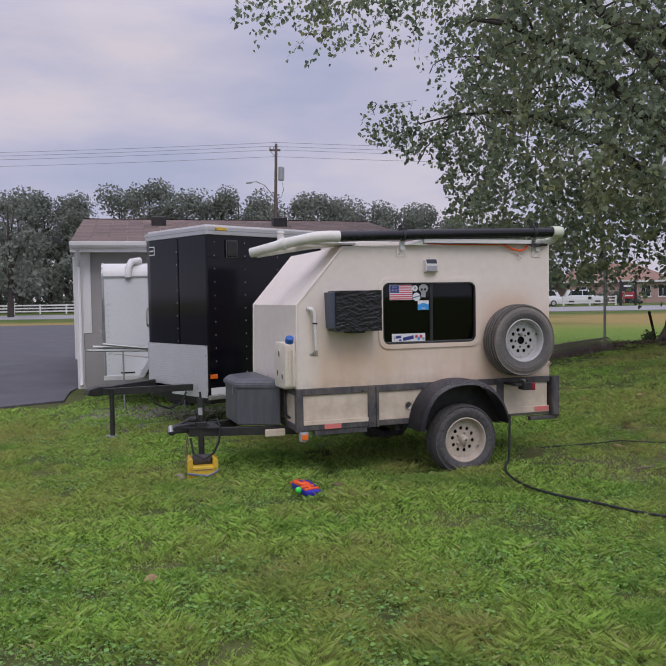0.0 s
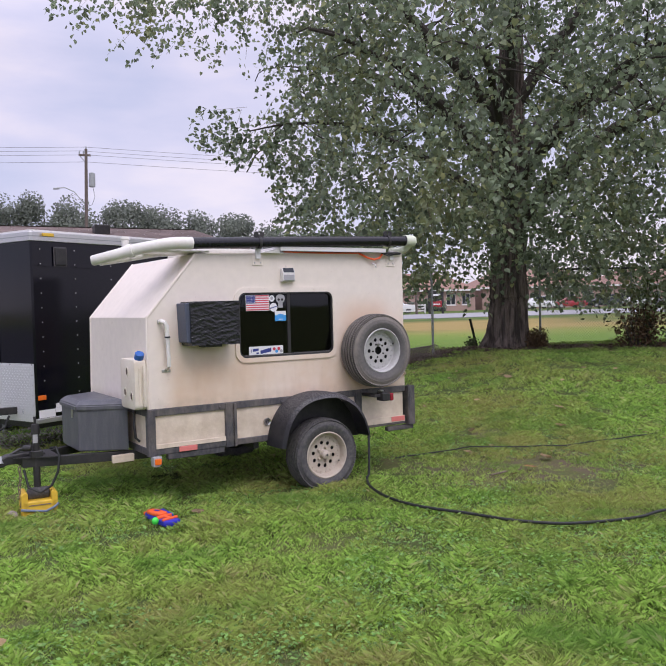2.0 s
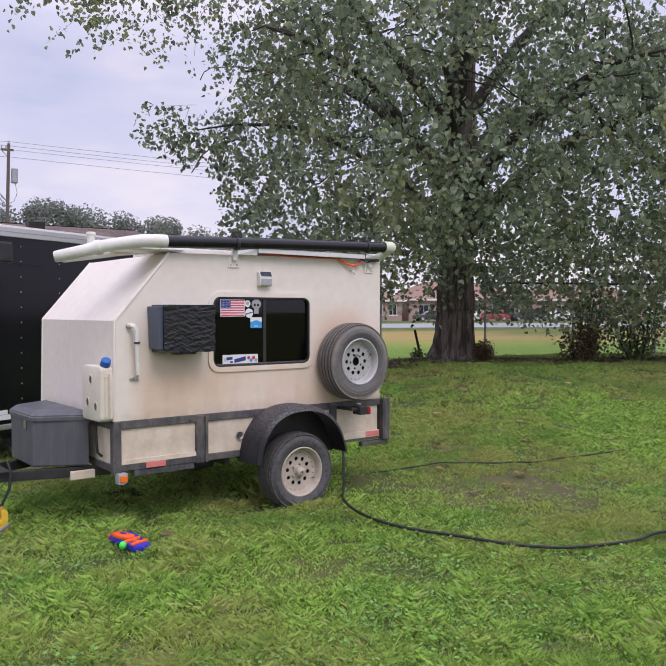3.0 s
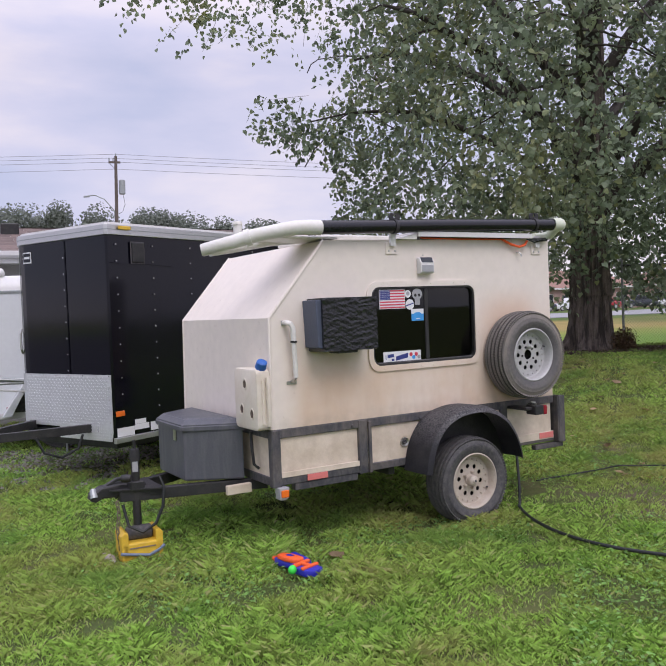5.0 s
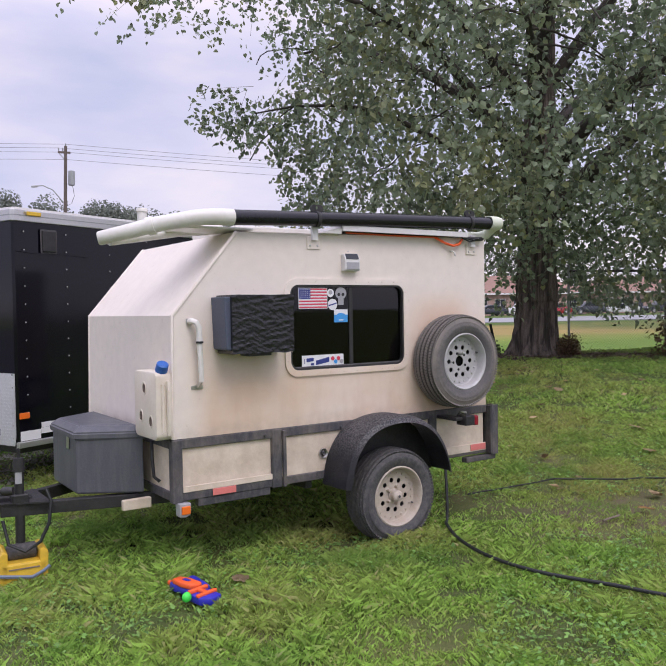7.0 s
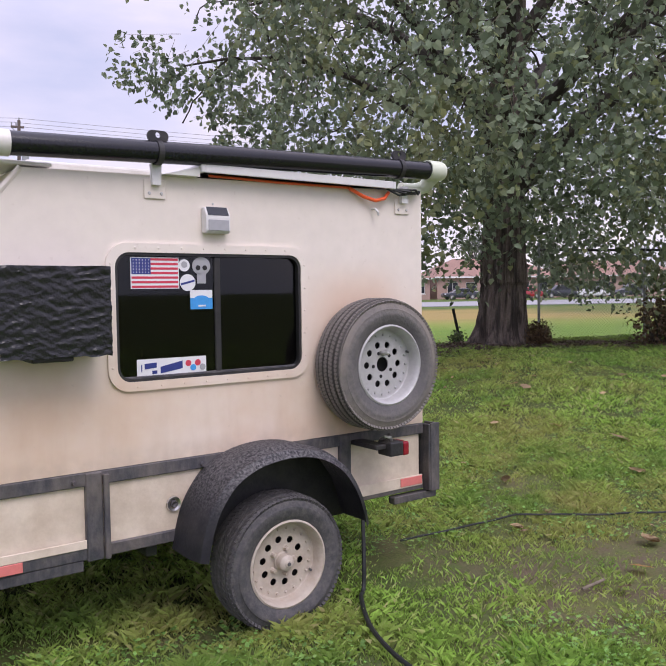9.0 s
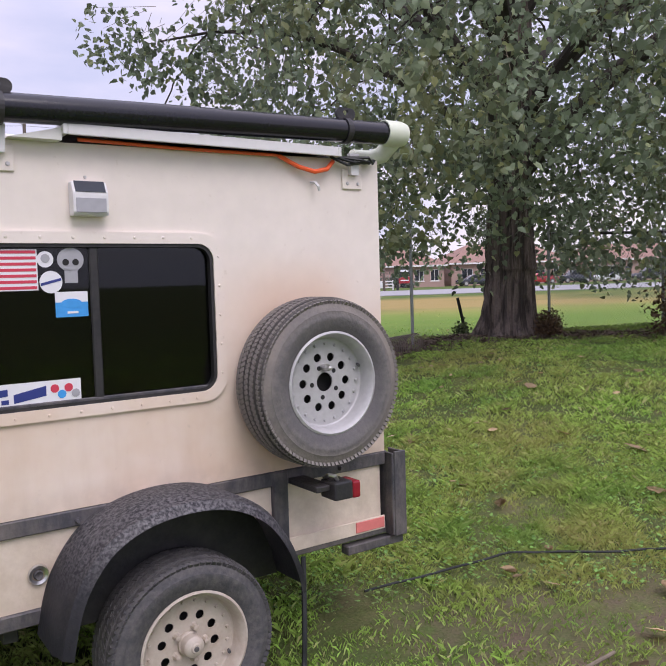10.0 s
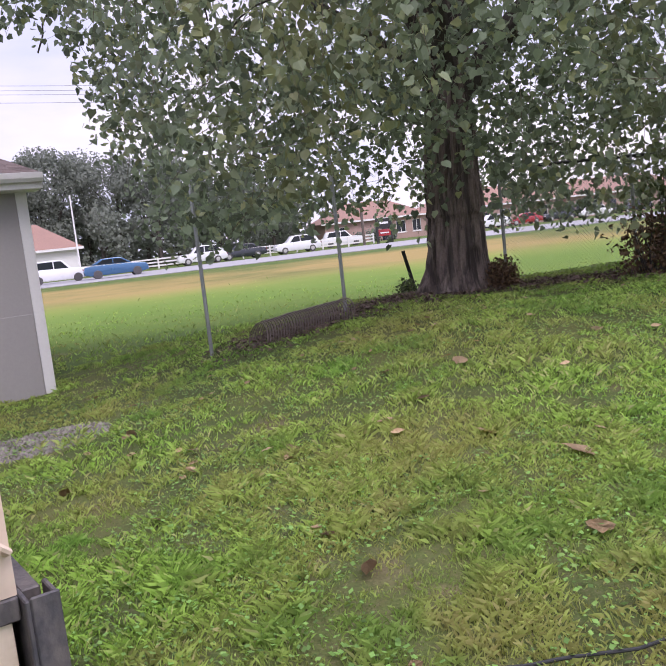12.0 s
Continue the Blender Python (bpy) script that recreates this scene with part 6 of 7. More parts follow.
def crown_density(p):
    x, y, z = p
    lo = low_edge(x, y)
    # a spray of leaves stands out alone on the side towards the house
    if ((x + 5.5) / 1.2) ** 2 + ((y - 0.3) / 0.8) ** 2 + ((z - 4.28 + 0.3 * (x + 5.5)) / 0.5) ** 2 < 1:
        return 0.62 + 0.3 * noise.noise((x * 2.1, y * 2.1, z * 2.4))
    if z < lo - 0.15:
        return 0.0
    # outer reach by height
    left = 9.2 if 5.0 < z < 7.9 else (5.6 if z <= 5.0 else 7.6 - 0.55 * (z - 7.6))
    rx = left if x < 0 else 7.4
    ry = 5.6 if y < 0 else 5.0
    q = (x / rx) ** 2 + (y / ry) ** 2 + (max(0.0, z - 4.5) / 6.4) ** 2
    if q > 1:
        return 0.0
    d = 0.5 + 0.5 * noise.noise((x * 0.75, y * 0.75, z * 0.9)) + 0.45 * noise.noise((x * 2.1, y * 2.1, z * 2.4 + 7))
    if math.hypot(x, y) < 1.0 and z < 1.6:
        d -= 0.25 if y < 0 else 0.5
    d += 0.18 * min(1.0, q * 1.2)
    return d


def leaf_cloud(strands, leaf=0.086):
    """Drooping twigs set all through the crown, each with its leaves; returns leaf and twig meshes."""
    v, f, tv, tf = [], [], [], []
    placed = 0
    tries = 0
    while placed < strands and tries < strands * 14:
        tries += 1
        p = Vector((rnd.uniform(-9.0, 7.4), rnd.uniform(-5.7, 5.0), rnd.uniform(0.9, 10.4)))
        if tries % 85 == 0:
            p = Vector((-5.5 + rnd.uniform(-1.2, 1.2), 0.3 + rnd.uniform(-0.8, 0.8), 4.28 + rnd.uniform(-0.8, 0.8)))
        # little is seen of the back and the top: set fewer there
        if (p.y > 1.5 and rnd.random() < 0.35) or (p.z > 7.2 and rnd.random() < 0.5):
            continue
        if crown_density(p) < 0.50 + 0.14 * rnd.random():
            continue
        d = Vector((p.x * 0.12 + rnd.uniform(-1, 1), p.y * 0.12 + rnd.uniform(-1, 1), rnd.uniform(-1.3, 0.15))).normalized()
        ln = rnd.uniform(0.35, 0.75)
        q = p + d * ln
        if q.x < -4.2 and crown_density(q) <= 0:
            continue
        placed += 1
        n = rnd.randint(7, 11)
        if rnd.random() < 0.22:
            e = p + d * ln - Vector((0, 0, 0.10))
            s = d.orthogonal().normalized() * 0.004
            o = d.cross(s)
            i = len(tv)
            st = p - d * 0.25 + Vector((0, 0, 0.05))
            tv += [st + s, st - 0.5 * s + o, st - 0.5 * s - o, e + 0.4 * s, e - 0.2 * s + 0.4 * o, e - 0.2 * s - 0.4 * o]
            tf += [(i, i + 1, i + 4, i + 3), (i + 1, i + 2, i + 5, i + 4), (i + 2, i, i + 3, i + 5)]
        for k in range(n):
            t = (k + rnd.random()) / n
            c = p + d * (ln * t) + Vector((rnd.uniform(-0.09, 0.09), rnd.uniform(-0.09, 0.09), rnd.uniform(-0.10, 0.05) - 0.10 * t * t))
            s = leaf * rnd.uniform(0.65, 1.25)
            tip = Vector((rnd.uniform(-1, 1), rnd.uniform(-1, 1), rnd.uniform(-1.6, 0.3))).normalized()
            side = tip.cross(Vector((rnd.uniform(-1, 1), rnd.uniform(-1, 1), rnd.uniform(-1, 1)))).normalized()
            nrm = tip.cross(side)
            i = len(v)
            v += [c, c + (tip * -0.08 + side * 0.34 + nrm * 0.06) * s, c + (tip * 0.34 + side * 0.50 + nrm * 0.10) * s, c + (tip * 0.74 + side * 0.24 + nrm * 0.03) * s, c + tip * 1.06 * s,
                  c + (tip * 0.74 - side * 0.24 + nrm * 0.03) * s, c + (tip * 0.34 - side * 0.50 + nrm * 0.10) * s, c + (tip * -0.08 - side * 0.34 + nrm * 0.06) * s]
            f += [(i, i + 1, i + 2), (i, i + 2, i + 3), (i, i + 3, i + 4), (i, i + 4, i + 5), (i, i + 5, i + 6), (i, i + 6, i + 7)]
    return v, f, tv, tf


lv, lf, tv, tf = leaf_cloud(9800)
tagged(arrays("crown", lv, lf, LEAF, tree, "dense drooping grey-green heart-shaped leaves"), kind="stuff")
tagged(arrays("twig", tv, tf, TWIG, tree), kind="stuff")


# ---- bushes and litter at the fence ----
def shrub(x, y, rx, ry, h, n, mat, label, size=0.05, stems=14, name="bush"):
    z0 = ground_z(x, y)
    b = thing(name, pose(x, y, z0), label, "bush", "bushes by the fence")
    r2 = random.Random(int(x * 100))
    bm = bmesh.new()
    ends = []
    for k in range(stems):
        a = r2.uniform(0, 6.283)
        e = Vector((rx * 0.8 * math.cos(a) * r2.random(), ry * 0.8 * math.sin(a) * r2.random(), h * r2.uniform(0.5, 1.0)))
        s = Vector((0.15 * rx * math.cos(a), 0.15 * ry * math.sin(a), -0.05))
        m = s.lerp(e, 0.5) + Vector((r2.uniform(-.08, .08), r2.uniform(-.08, .08), 0))
        tube([s, m, e], [0.012, 0.009, 0.004], 5, bm)
        ends += [s.lerp(m, 0.6), m, m.lerp(e, 0.5), e]
    part("stem", bm, BRANCH, b)
    v, f = [], []
    for k in range(n):
        c = Vector(r2.choice(ends)) + Vector((r2.gauss(0, rx * 0.25), r2.gauss(0, ry * 0.25), r2.gauss(0, h * 0.13)))
        c.z = max(c.z, 0.02)
        s = size * r2.uniform(0.6, 1.3)
        tip = Vector((r2.uniform(-1, 1), r2.uniform(-1, 1), r2.uniform(-1, 0.7))).normalized()
        side = tip.cross(Vector((r2.uniform(-1, 1), r2.uniform(-1, 1), r2.uniform(-1, 1)))).normalized()
        i = len(v)
        v += [c, c + tip * 0.4 * s + side * 0.4 * s, c + tip * s, c + tip * 0.4 * s - side * 0.4 * s]
        f += [(i, i + 1, i + 2), (i, i + 2, i + 3)]
    tagged(arrays("leaves", v, f, mat, b), kind="stuff")
    return b


shrub(7.36, 14.70, 0.27, 0.24, 0.36, 3600, RUSTLEAF, "small dense dark brown bush at the foot of the tree", 0.035)
shrub(9.0, 13.9, 0.75, 0.5, 0.85, 1500, RUSTLEAF, "thin half-bare bush by the fence", 0.06, 22)
shrub(10.3, 13.8, 0.9, 0.6, 1.2, 1500, BUSHLEAF, "loose green bush by the fence", 0.07, 22)
shrub(9.3, 14.0, 0.5, 0.3, 1.7, 420, BUSHLEAF, "tall thin sapling by the fence", 0.09, 6)
shrub(6.45, 15.9, 0.25, 0.2, 0.25, 350, BUSHLEAF, "low green seedlings by the trunk", 0.05, 8)
r3 = random.Random(8)
v, f = [], []
for k in range(16000):
    t = r3.random()
    x = 3.9 + 7.5 * t + r3.gauss(0, 0.35)
    y = (14.75 + 0.5 * smooth((x - 4) / 2.2) - 1.0 * smooth((x - 6.6) / 2.5)) + r3.gauss(-0.12, 0.36)
    s = r3.uniform(0.02, 0.065)
    a = r3.uniform(0, 6.283)
    z = ground_z(x, y) + r3.uniform(0.0, 0.05)
    i = len(v)
    v += [(x, y, z), (x + s * math.cos(a), y + s * math.sin(a), z + r3.uniform(0, 0.03)), (x + s * math.cos(a + 0.8), y + s * math.sin(a + 0.8), z + r3.uniform(-0.01, 0.03))]
    f.append((i, i + 1, i + 2))
tagged(arrays("leaf_litter", v, f, MULCH), "brown leaf and bark litter along the fence line", "leaf litter", kind="stuff")

# ---- the distance ----


def far_tree(x, y, h, r, seed, trunk=0.3, mat=FARLEAF, n=1500, base=0.12, leaf=0.42):
    """A full-grown tree a street away: trunk, limbs and a crown of leafy clumps with gaps."""
    z0 = ground_z(x, y)
    t = thing("far_tree", pose(x, y, z0), "dark green tree in the wood beyond the street", "tree", "trees beyond the street")
    r4 = random.Random(seed)
    bm = tube([(0, 0, -0.3), (0.1, 0, h * 0.3), (0, 0, h * 0.85)], [trunk, trunk * 0.7, 0.05], 7)
    lobes = []
    for k in range(11):
        a = r4.uniform(0, 6.283)
        zz = h * r4.uniform(base + 0.1, 0.9)
        q = r * r4.uniform(0.3, 0.85) * (1.15 - 0.55 * zz / h)
        c = Vector((q * math.cos(a), q * math.sin(a), zz))
        lobes.append((c, r * r4.uniform(0.30, 0.52)))
        tube([(0, 0, zz * 0.6), c.lerp(Vector((0, 0, zz * 0.6)), 0.5), c], [trunk * 0.3, trunk * 0.2, 0.03], 5, bm)
    part("trunk", bm, BRANCH, t)
    v, f = [], []
    for k in range(n):
        c, q = r4.choice(lobes)
        d = Vector((r4.gauss(0, 1), r4.gauss(0, 1), r4.gauss(0, 0.8))).normalized()
        p = c + d * q * r4.random() ** 0.4
        s = leaf * r4.uniform(0.5, 1.2)
        u = Vector((r4.uniform(-1, 1), r4.uniform(-1, 1), r4.uniform(-1, 1))).normalized()
        w = u.cross(d).normalized()
        i = len(v)
        v += [p - u * s * 0.5, p + w * s * 0.4 + d * 0.1 * s, p + u * s * 0.5, p - w * s * 0.45]
        f += [(i, i + 1, i + 2), (i, i + 2, i + 3)]
    tagged(arrays("crown", v, f, mat, t), kind="stuff")
    return t


rf2 = random.Random(21)
for x, h in ((-47, 15.5), (-43.5, 14), (-40, 15), (-36.5, 14.5), (-33, 14), (-29.5, 13.2), (-26, 14.5), (-23, 16.2), (-19.5, 15.6), (-16, 15.4), (-12.5, 14.0), (-9, 14.6), (-6.5, 15.0), (-3.5, 14.2), (-0.5, 13.6), (2.5, 13.8), (5.5, 13.6), (8.5, 12.8), (12, 11.6), (15.5, 10.6), (19, 9.8), (23, 9.0)):
    far_tree(x + rf2.uniform(-1, 1), 100 + rf2.uniform(-4, 4), h + 1.2, 5.0, int(x * 10) + 999, n=6500, leaf=0.34)
for x, y, h in ((-52, 92, 13), (-44, 90, 9), (-36, 91, 8), (-30, 92, 8.5), (-18, 94, 8), (3, 92, 7), (9, 93, 8), (-8, 92, 8)):
    far_tree(x, y, h, 3.8, int(x * 7) + 500, n=1500, base=0.02)
far_tree(58, 116, 11, 4.5, 77, n=1500)
far_tree(74, 118, 12, 4.5, 78, n=1500)
# nearer roadside tree and its pale trunk
far_tree(-27, 66, 11, 4.0, 1234, n=1600)
# solid dark thicket behind the wood, so that no bright horizon shows through it
tv2, tf2 = [], []
r5 = random.Random(2)
for k in range(14000):
    x = r5.uniform(-130, 30)
    z = 9.0 * r5.random() ** 1.3 + 0.2
    y = 106 + r5.uniform(-1.5, 5)
    s = r5.uniform(0.5, 1.1)
    i = len(tv2)
    u, w = Vector((r5.uniform(-1, 1), r5.uniform(-.5, .5), r5.uniform(-1, 1))).normalized() * s, Vector((r5.uniform(-1, 1), r5.uniform(-.5, .5), r5.uniform(-1, 1))).normalized() * s
    p = Vector((x, y, z))
    tv2 += [p - u * 0.6, p + w * 0.5, p + u * 0.6, p - w * 0.5]
    tf2 += [(i, i + 1, i + 2), (i, i + 2, i + 3)]
tagged(arrays("far_thicket", tv2, tf2, FARLEAF), "dense dark thicket behind the far trees", "thicket", kind="stuff")

# white rail fence along the far side of the street
rail_fence = thing("rail_fence", pose(0, 0, 0), "white three-rail fence along the street", "fence")
FY = 84.0
for k in range(34):
    x = -62 + 2.8 * k
    z = ground_z(x, FY)
    part("post", box(x - 0.07, x + 0.07, FY - 0.07, FY + 0.07, z - 0.2, z + 1.05, 0.01), TRIM_WHITE, rail_fence)
    if k < 33:
        for h in (0.30, 0.62, 0.94):
            part("rail", box(x + 0.07, x + 2.73, FY - 0.025, FY + 0.025, z + h - 0.07, z + h + 0.07, 0), TRIM_WHITE, rail_fence)

# utility pole with its transformer, street lamp and wires
up = thing("utility_pole", pose(-4.75, 65, 0.3, 0, 1.6, 0), "wooden utility pole with a transformer and street lamp", "utility pole")
part("pole", tube([(0, 0, -0.5), (0, 0, 13.9)], [0.17, 0.11], 10), WOODPOLE, up, smooth=True)
part("crossarm", box(-0.55, 0.35, -0.07, 0.07, 13.35, 13.5, 0.01), WOODPOLE, up)
part("crossarm_brace", tube([(-0.5, 0, 13.38), (-0.02, 0.05, 12.85)], 0.03, 5), GALV, up)
for x in (-0.5, -0.2, 0.9):
    part("insulator", tube([(x if x < 0.5 else 0.0, 0, 13.5 if x < 0.5 else 13.9), (x if x < 0.5 else 0.0, 0, 13.75 if x < 0.5 else 14.1)], 0.05, 6), GALV, up)
part("transformer", lathe([(0, 0.6), (0.18, 0.56), (0.24, 0.5), (0.25, -0.5), (0.2, -0.56), (0, -0.56)], 14), GALV, up, "grey transformer can", m=pose(0.45, -0.1, 11.5, 90), smooth=True)
part("lamp_arm", tube([(-0.1, 0, 9.6), (-0.9, 0, 10.55), (-1.6, 0, 10.85), (-2.0, 0, 10.80)], 0.045, 6), GALV, up, smooth=True)
part("lamp_head", prism([(-2.0, 10.84), (-2.45, 10.78), (-2.45, 10.66), (-2.0, 10.70)], -0.12, 0.12, bevel=0.03), GALV, up)
part("drop_wire", tube([(0.5, 0, 11.0), (0.65, 0, 10.2), (0.45, 0, 9.6), (0.1, 0, 9.4)], 0.02, 4), CABLE, up)
WIRE = material("weathered_line_wire", (0.22, 0.22, 0.25), 0.6, vary=0.1, bump=0)
for z, dx in ((14.05, 0.0), (13.75, -0.4), (13.45, 0.0), (12.9, 0.0)):
    for x1, z1 in ((-75, z + 0.6), (62, z - 2.5)):
        pts = [(-4.4 + dx + (x1 + 4.4) * t, 65 + (3 if x1 < 0 else -6) * t, 0.3 + z + (z1 - z) * t - 2.2 * t * (1 - t)) for t in [k / 14 for k in range(15)]]
        tagged(part("power_line", tube(pts, 0.016, 4), WIRE), "thin overhead power line on the utility pole", "power line", "power lines")
flagpole = thing("flag_pole", pose(0.9, 75, 0.2), "slim white flag pole beside the street", "pole")
part("pole", tube([(0, 0, -0.2), (0, 0, 7.0)], [0.09, 0.05], 8), TRIM_WHITE, flagpole, smooth=True)
part("finial", lathe([(0, 0.09), (0.07, 0.05), (0.08, 0), (0.0, -0.03)], 8), TRIM_WHITE, flagpole, m=pose(0, 0, 7.02, 90))


def far_house(x, y, turn, w, d, he, rise, wall, roof, label, windows, door=None):
    h = thing("far_house", pose(x, y, ground_z(x, y), 0, 0, turn), label, "house", "houses beyond the street")
    holes = [rect(a, a + ww, z, z + hh) for a, ww, z, hh in windows]
    if door:
        holes.append(rect(door, door + 1.0, 0.02, 2.1))
    part("wall", pierced(rect(0, w, -0.3, he), holes, 0, 0.25), wall, h)
    part("wall", box(0, w, d - 0.25, d, -0.3, he, 0), wall, h)
    for xx in (0, w - 0.25):
        part("wall", box(xx, xx + 0.25, 0.25, d - 0.25, -0.3, he, 0), wall, h)
    for a, ww, z, hh in windows:
        wd = part("window", pierced(rect(a, a + ww, z, z + hh), [rect(a + 0.07, a + ww / 2 - 0.03, z + 0.07, z + hh - 0.07), rect(a + ww / 2 + 0.03, a + ww - 0.07, z + 0.07, z + hh - 0.07)], 0.06, 0.12), TRIM_WHITE, h)
        part("pane", box(a + 0.03, a + ww - 0.03, 0.13, 0.15, z + 0.03, z + hh - 0.03, 0), GLASS_DARK, wd)
        part("sill", box(a - 0.06, a + ww + 0.06, -0.06, -0.002, z - 0.1, z - 0.005, 0), TRIM_WHITE, wd)
    if door:
        part("door", box(door + 0.01, door + 0.99, 0.08, 0.14, 0.02, 2.09, 0.01), CAR_DARK, h)
    o = 0.5
    e = [(-o, -o), (w + o, -o), (w + o, d + o), (-o, d + o)]
    bm = bmesh.new()
    low = [bm.verts.new((a, b, he)) for a, b in e]
    eave = [bm.verts.new((a, b, he + 0.18)) for a, b in e]
    inset = d * 0.42
    r1, r2_ = bm.verts.new((inset, d / 2, he + rise)), bm.verts.new((w - inset, d / 2, he + rise))
    bm.faces.new(low[::-1])
    for i in range(4):
        bm.faces.new((low[i], low[(i + 1) % 4], eave[(i + 1) % 4], eave[i]))
    bm.faces.new((eave[0], eave[1], r2_, r1))
    bm.faces.new((eave[1], eave[2], r2_))
    bm.faces.new((eave[2], eave[3], r1, r2_))
    bm.faces.new((eave[3], eave[0], r1))
    part("roof", bm, roof, h)
    part("fascia", box(-o - 0.03, w + o + 0.03, -o - 0.04, -o - 0.005, he - 0.02, he + 0.2, 0), TRIM_WHITE, h)
    return h


far_house(30.2, 101, -3, 13.5, 9, 2.7, 2.6, BRICK, ROOF_FAR, "low pinkish brick building with a russet hip roof", [(1.2, 1.4, 0.9, 1.3), (9.4, 1.3, 0.8, 1.5), (11.6, 1.2, 0.8, 1.5)], 7.4)
far_house(45.5, 102, -4, 18, 10, 2.9, 2.8, BRICK, ROOF_FAR, "long brick building with a russet roof and pale window frames", [(1.5, 1.6, 0.8, 1.5), (4.2, 1.6, 0.8, 1.5), (9.5, 1.6, 0.8, 1.5), (12.2, 1.6, 0.8, 1.5), (15, 1.6, 0.8, 1.5)], 7.0)
far_house(67, 104, -4, 20, 10, 3.0, 2.6, BRICK, ROOF_FAR, "long brick building with a russet roof and pale window frames", [(1.5, 1.6, 0.8, 1.5), (4.2, 1.6, 0.8, 1.5), (9.5, 1.6, 0.8, 1.5), (12.2, 1.6, 0.8, 1.5), (15, 1.6, 0.8, 1.5)], 7.0)
far_house(-9.5, 82, 4, 10.3, 8, 2.7, 2.8, TRIM_WHITE, ROOF_FAR, "white garage with a brown roof by the street", [(1.5, 1.5, 0.9, 1.2)], 4.5)
# low hedges before the brick building
for x, y, rx, h in ((31.5, 98.5, 0.9, 1.1), (33.6, 98.6, 1.1, 1.2), (36.0, 98.7, 1.2, 1.7), (38.2, 98.7, 0.8, 1.0)):
    shrub(x, y, rx, 0.8, h, 700, FARLEAF, "dark clipped shrub before the brick building", 0.25, 10)
sign = thing("street_sign", pose(30.2, 80, 0.25), "black street sign with a red panel on two posts", "sign")
for x in (-0.75, 0.75):
    part("post", box(x - 0.1, x + 0.1, -0.1, 0.1, -0.2, 2.6, 0.01), BLACK_STEEL, sign)
part("board", box(-0.65, 0.65, -0.06, 0.06, 1.5, 2.5, 0.02), BLACK_STEEL, sign)
part("panel", box(-0.65, 0.65, -0.075, 0.06, 0.75, 1.4, 0.02), CAR_RED, sign, "red panel")
part("letter_bar", box(-0.45, 0.45, -0.09, -0.078, 1.0, 1.12, 0), STICKER_WHITE, sign)
part("letter_bar", box(-0.45, 0.45, -0.075, -0.063, 1.95, 2.15, 0), STICKER_WHITE, sign)
post2 = thing("street_post", pose(27.8, 79.5, 0.25), "brown wooden roadside post", "post")
part("shaft", tube([(0, 0, -0.2), (0, 0, 3.8)], 0.14, 8), WOODPOLE, post2, smooth=True)
part("cap", lathe([(0.15, -0.05), (0.15, 0.04), (0, 0.08)], 8), WOODPOLE, post2, m=pose(0, 0, 3.8, 90))


def car(x, y, turn, paint, label, suv=False, ln=4.6):
    """A parked car: body with rounded ends, cabin, four windows a side and wheels."""
    c = thing("car", pose(x, y, ground_z(x, y) + 0.04, 0, 0, turn), label, "car", "cars beyond the lawn")
    top = 1.68 if suv else 1.42
    low = [(0, 0.32), (0.02, 0.62), (0.18, 0.82 if not suv else 0.95), (1.25, 0.92 if not suv else 1.03), (ln - 0.8, 0.96 if not suv else 1.08), (ln - 0.12, 0.90), (ln, 0.60), (ln - 0.03, 0.32), (ln - 0.5, 0.22), (0.5, 0.22)]
    part("body", prism(low, 0.0, 1.75, bevel=0.05), paint, c, smooth=True)
    cab = [(1.15, 0.94), (1.85, top - 0.04), (2.2, top), (ln - 1.3 if not suv else ln - 0.6, top - 0.02), (ln - 0.55 if not suv else ln - 0.2, 0.98)]
    part("cabin", prism(cab, 0.10, 1.65, bevel=0.05), paint, c, smooth=True)
    for yy in (0.088, 1.648):
        part("window", prism([(1.42, 1.0), (1.92, top - 0.10), (2.45, top - 0.08), (2.45, 1.0)], yy, yy + 0.014), GLASS_DARK, c)
        part("window", prism([(2.52, 1.0), (2.52, top - 0.08), (ln - 1.38 if not suv else ln - 0.9, top - 0.10), (ln - 0.95 if not suv else ln - 0.6, 1.02)], yy, yy + 0.014), GLASS_DARK, c)
    for xx in (0.85, ln - 0.95):
        for yy in (0.08, 1.67):
            w = part("wheel", lathe([(0.0, -0.1), (0.2, -0.11), (0.24, -0.09), (0.31, -0.09), (0.33, -0.06), (0.33, 0.06), (0.31, 0.09), (0.0, 0.1)], 20), RUBBER, c, m=pose(xx, yy, 0.30), smooth=True)
            part("rim", lathe([(0, -0.118), (0.18, -0.113), (0.2, -0.105)], 14), RIM, w)
    part("tail_lamp", box(ln - 0.06, ln + 0.012, 0.1, 0.4, 0.68, 0.82, 0.02), RED, c)
    part("headlamp", box(-0.012, 0.08, 0.1, 0.42, 0.62, 0.74, 0.02), STICKER_WHITE, c)
    return c


car(5.8, 66.5, 183, CAR_BLUE, "blue saloon car on the street")
car(1.6, 68.5, 183, CAR_WHITE, "white car on the street", True)
car(9.5, 79, 2, CAR_WHITE, "white car parked by the rail fence", True)
car(30.6, 88.5, 170, CAR_WHITE, "white sport utility car on the far side of the street", True)
car(13.5, 80, 2, CAR_DARK, "dark car parked by the rail fence")
car(19.0, 80, 2, CAR_WHITE, "white car parked by the rail fence", True)
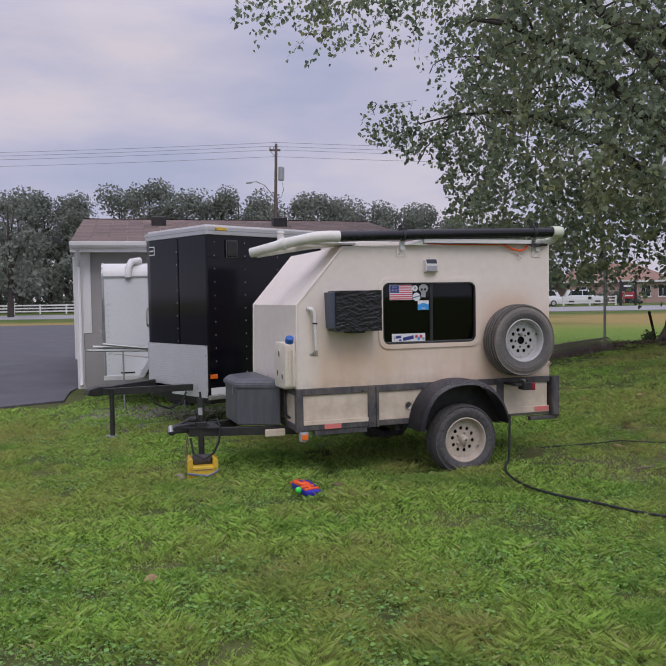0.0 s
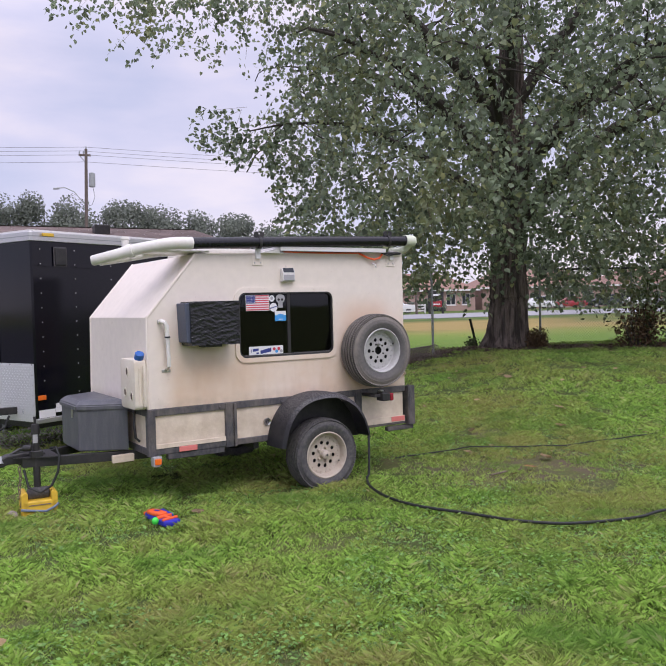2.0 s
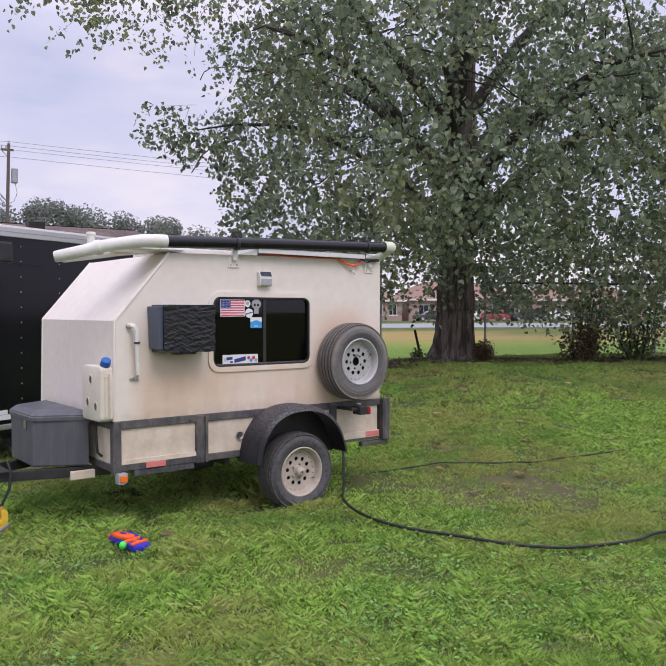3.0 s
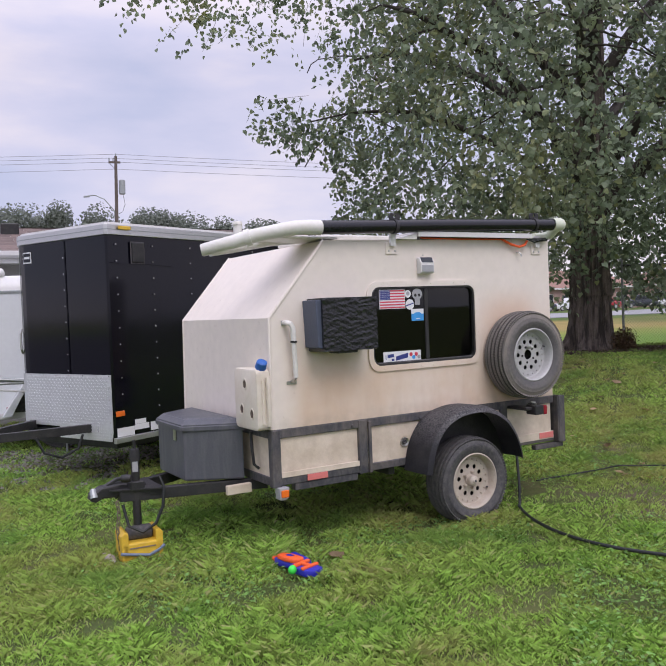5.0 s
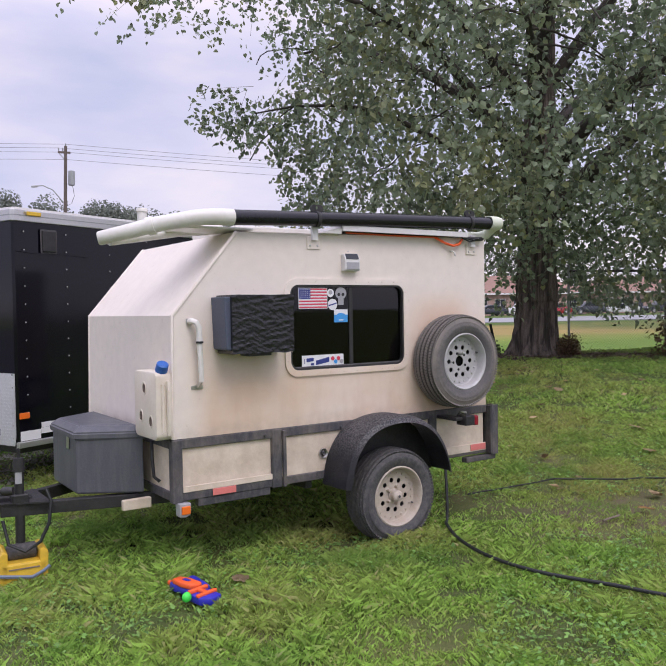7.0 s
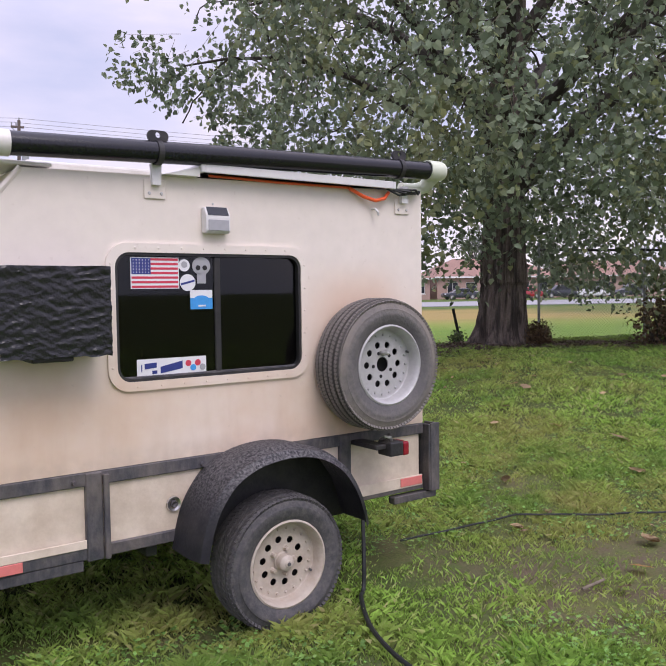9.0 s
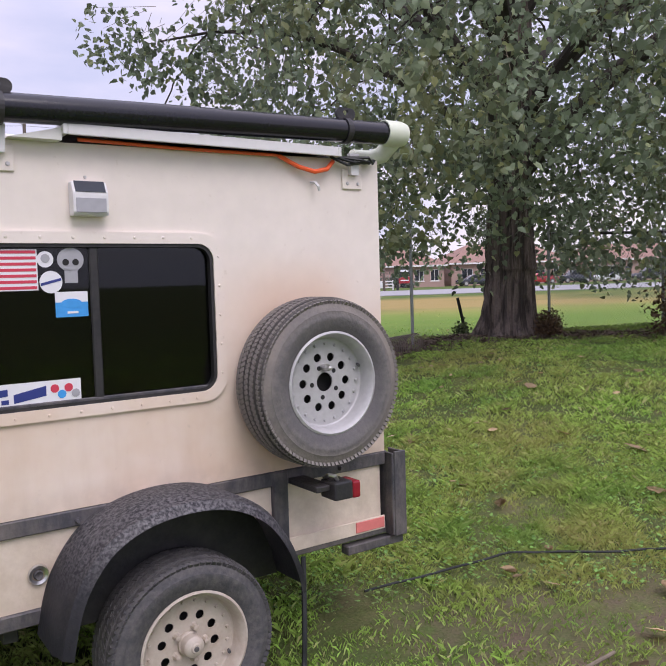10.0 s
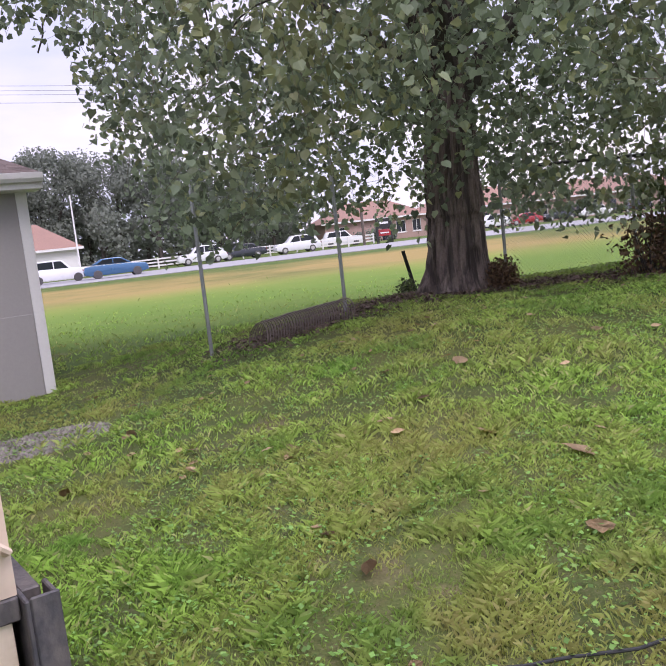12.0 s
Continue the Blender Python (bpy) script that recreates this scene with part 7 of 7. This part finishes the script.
for k, (x, mt, lb) in enumerate(((43, CAR_DARK, "dark car parked before the brick building"), (47.5, CAR_WHITE, "white car parked before the brick building"), (52, CAR_RED, "red car parked before the brick building"), (57, CAR_DARK, "dark car parked before the brick building"), (62, CAR_WHITE, "white car parked before the brick building"), (68, CAR_DARK, "dark car parked before the brick building"))):
    car(x, 94 - 0.2 * k, -4, mt, lb, k % 2 == 1)

# ---- grass ----


def grass(n_near, n_far, n_wide, n_clover):
    r6 = np.random.RandomState(4)

    def scatter(n, y0, y1, power):
        y = y0 + (y1 - y0) * r6.rand(n) ** power
        x = (-0.53 * y - 0.6) + (1.48 * y + 1.2) * r6.rand(n)
        # the thick sward thins out at its rim
        return x + 0.7 * r6.randn(n), y + 0.55 * r6.randn(n)

    xs, ys, ws, hs = [], [], [], []
    for n, y0, y1, p, w, h in ((n_near, 2.3, 9.5, 1.2, 0.0036, 0.057), (n_far, 8.5, 17.0, 1.2, 0.0066, 0.052)):
        x, y = scatter(n, y0, y1, p)
        # more than half of the blades stand in tufts
        root = r6.randint(0, n // 30, n)
        inside = r6.rand(n) < 0.6
        x[inside] = x[root[inside]] + 0.034 * r6.randn(inside.sum())
        y[inside] = y[root[inside]] + 0.034 * r6.randn(inside.sum())
        xs.append(x), ys.append(y)
        ws.append(np.full(n, w)), hs.append(np.full(n, h))
    # sparser and broader blades over the rest of the yard and past the fence
    n = n_wide
    x, y = 1 + 9.0 * r6.randn(n), 5.5 + 8.0 * r6.randn(n)
    seen = (y > 2.3) & (y < 16.0) & (x > -0.5 * y - 0.3) & (x < 0.92 * y + 0.3)
    x, y = x[~seen], y[~seen]
    xs.append(x), ys.append(y)
    ws.append(np.full(len(x), 0.016)), hs.append(np.full(len(x), 0.055))
    x, y, w, h = (np.concatenate(q) for q in (xs, ys, ws, hs))
    tuft = np.array([noise.noise((a * 2.4, b * 2.4, 0.5)) + 0.6 * noise.noise((a * 0.7, b * 0.7, 2.5)) for a, b in zip(x, y)])
    fine = np.array([noise.noise((a * 6.5, b * 6.5, 4.5)) for a, b in zip(x, y)])
    # thin on the worn strip behind the wheel and at the bare spots
    worn = np.exp(-(((x - 2.9) / 1.5) ** 2 + ((y - 6.75) / 0.75) ** 2)) * (0.55 + 0.9 * fine) + np.exp(-(((x - 1.55) / 0.8) ** 2 + ((y - 12.5) / 0.6) ** 2)) + np.exp(-(((x + 1.2) / 2.2) ** 2 + ((y - 10.4) / 1.2) ** 2)) + np.exp(-(((x + 1.15) / 0.45) ** 2 + ((y - 3.1) / 0.25) ** 2)) + np.clip(tuft * -1.0 - 0.25, 0, 0.45) + np.clip(fine * -1.6 - 0.15, 0, 0.6) + 0.85 * np.exp(-((y - (14.75 + 0.5 * np.clip((x - 4) / 2.2, 0, 1) - 1.0 * np.clip((x - 6.6) / 2.5, 0, 1) - 0.12)) / 0.45) ** 2) * (x > 3.6)
    lot = ((x < -3.9) & (y > 11.2)) | ((x < -5) & (y > 10.0 + (x + 5.6) * 0.726))
    keep = (r6.rand(len(x)) > worn) & ~lot
    x, y, w, h, tuft, fine = x[keep], y[keep], w[keep], h[keep], tuft[keep], fine[keep]
    n = len(x)
    z = np.array([ground_z(a, b) for a, b in zip(x, y)])
    h = h * (0.65 + 0.5 * r6.rand(n)) * np.clip(1 + 0.75 * tuft + 0.8 * fine, 0.4, 2.1) * (1 - 0.45 * np.exp(-(((x - 2.9) / 1.5) ** 2 + ((y - 6.75) / 0.75) ** 2)))
    a = r6.rand(n) * 2 * np.pi
    lean = h * (0.3 + 0.9 * r6.rand(n))
    b = r6.rand(n) * 2 * np.pi
    v = np.empty((n, 4, 3), dtype=np.float32)
    base = np.stack([x, y, z - 0.004], 1)
    side = np.stack([np.cos(a), np.sin(a), np.zeros(n)], 1) * w[:, None]
    mid = np.stack([np.cos(b) * lean * 0.35, np.sin(b) * lean * 0.35, h * 0.62], 1)
    tip = np.stack([np.cos(b) * lean, np.sin(b) * lean, h * (0.72 + 0.25 * r6.rand(n))], 1)
    v[:, 0], v[:, 1], v[:, 2], v[:, 3] = base - side * 0.6, base + side * 0.6, base + mid + side * 0.45, base + tip
    i = np.arange(n)[:, None] * 4
    f = np.concatenate([i + np.array([[0, 1, 2]]), i + np.array([[0, 2, 3]])])
    tagged(arrays("grass", v.reshape(-1, 3), f, GRASS), "short green lawn grass with paler dry blades", "grass", kind="stuff")
    # clover and broad weeds in patches
    x, y = scatter(n_clover, 2.5, 14.0, 1.1)
    pick = np.array([noise.noise((p * 1.1, q * 1.1, 8.5)) for p, q in zip(x, y)]) > -0.08
    pick &= np.exp(-(((x - 2.9) / 1.5) ** 2 + ((y - 6.75) / 0.75) ** 2)) < 0.7
    x, y = x[pick], y[pick]
    ok = ~((x < -3.9) & (y > 11.2))
    x, y = x[ok], y[ok]
    n = len(x)
    z = np.array([ground_z(p, q) for p, q in zip(x, y)]) + 0.015 + 0.042 * r6.rand(n)
    s = 0.006 + 0.011 * r6.rand(n) ** 1.6
    a = r6.rand(n) * 2 * np.pi
    t = np.stack([np.cos(a), np.sin(a), r6.rand(n) * 0.8 - 0.3], 1) * s[:, None]
    u = np.stack([-np.sin(a), np.cos(a), r6.rand(n) * 0.8 - 0.4], 1) * s[:, None]
    c = np.stack([x, y, z], 1)
    v = np.empty((n, 4, 3), dtype=np.float32)
    v[:, 0], v[:, 1], v[:, 2], v[:, 3] = c - t, c + u * 0.75, c + t, c - u * 0.75
    i = np.arange(n)[:, None] * 4
    f = np.concatenate([i + np.array([[0, 1, 2]]), i + np.array([[0, 2, 3]])])
    tagged(arrays("clover", v.reshape(-1, 3), f, CLOVER), "low clover and broad weeds in the lawn", "clover", kind="stuff")


grass(540000, 250000, 180000, 130000)
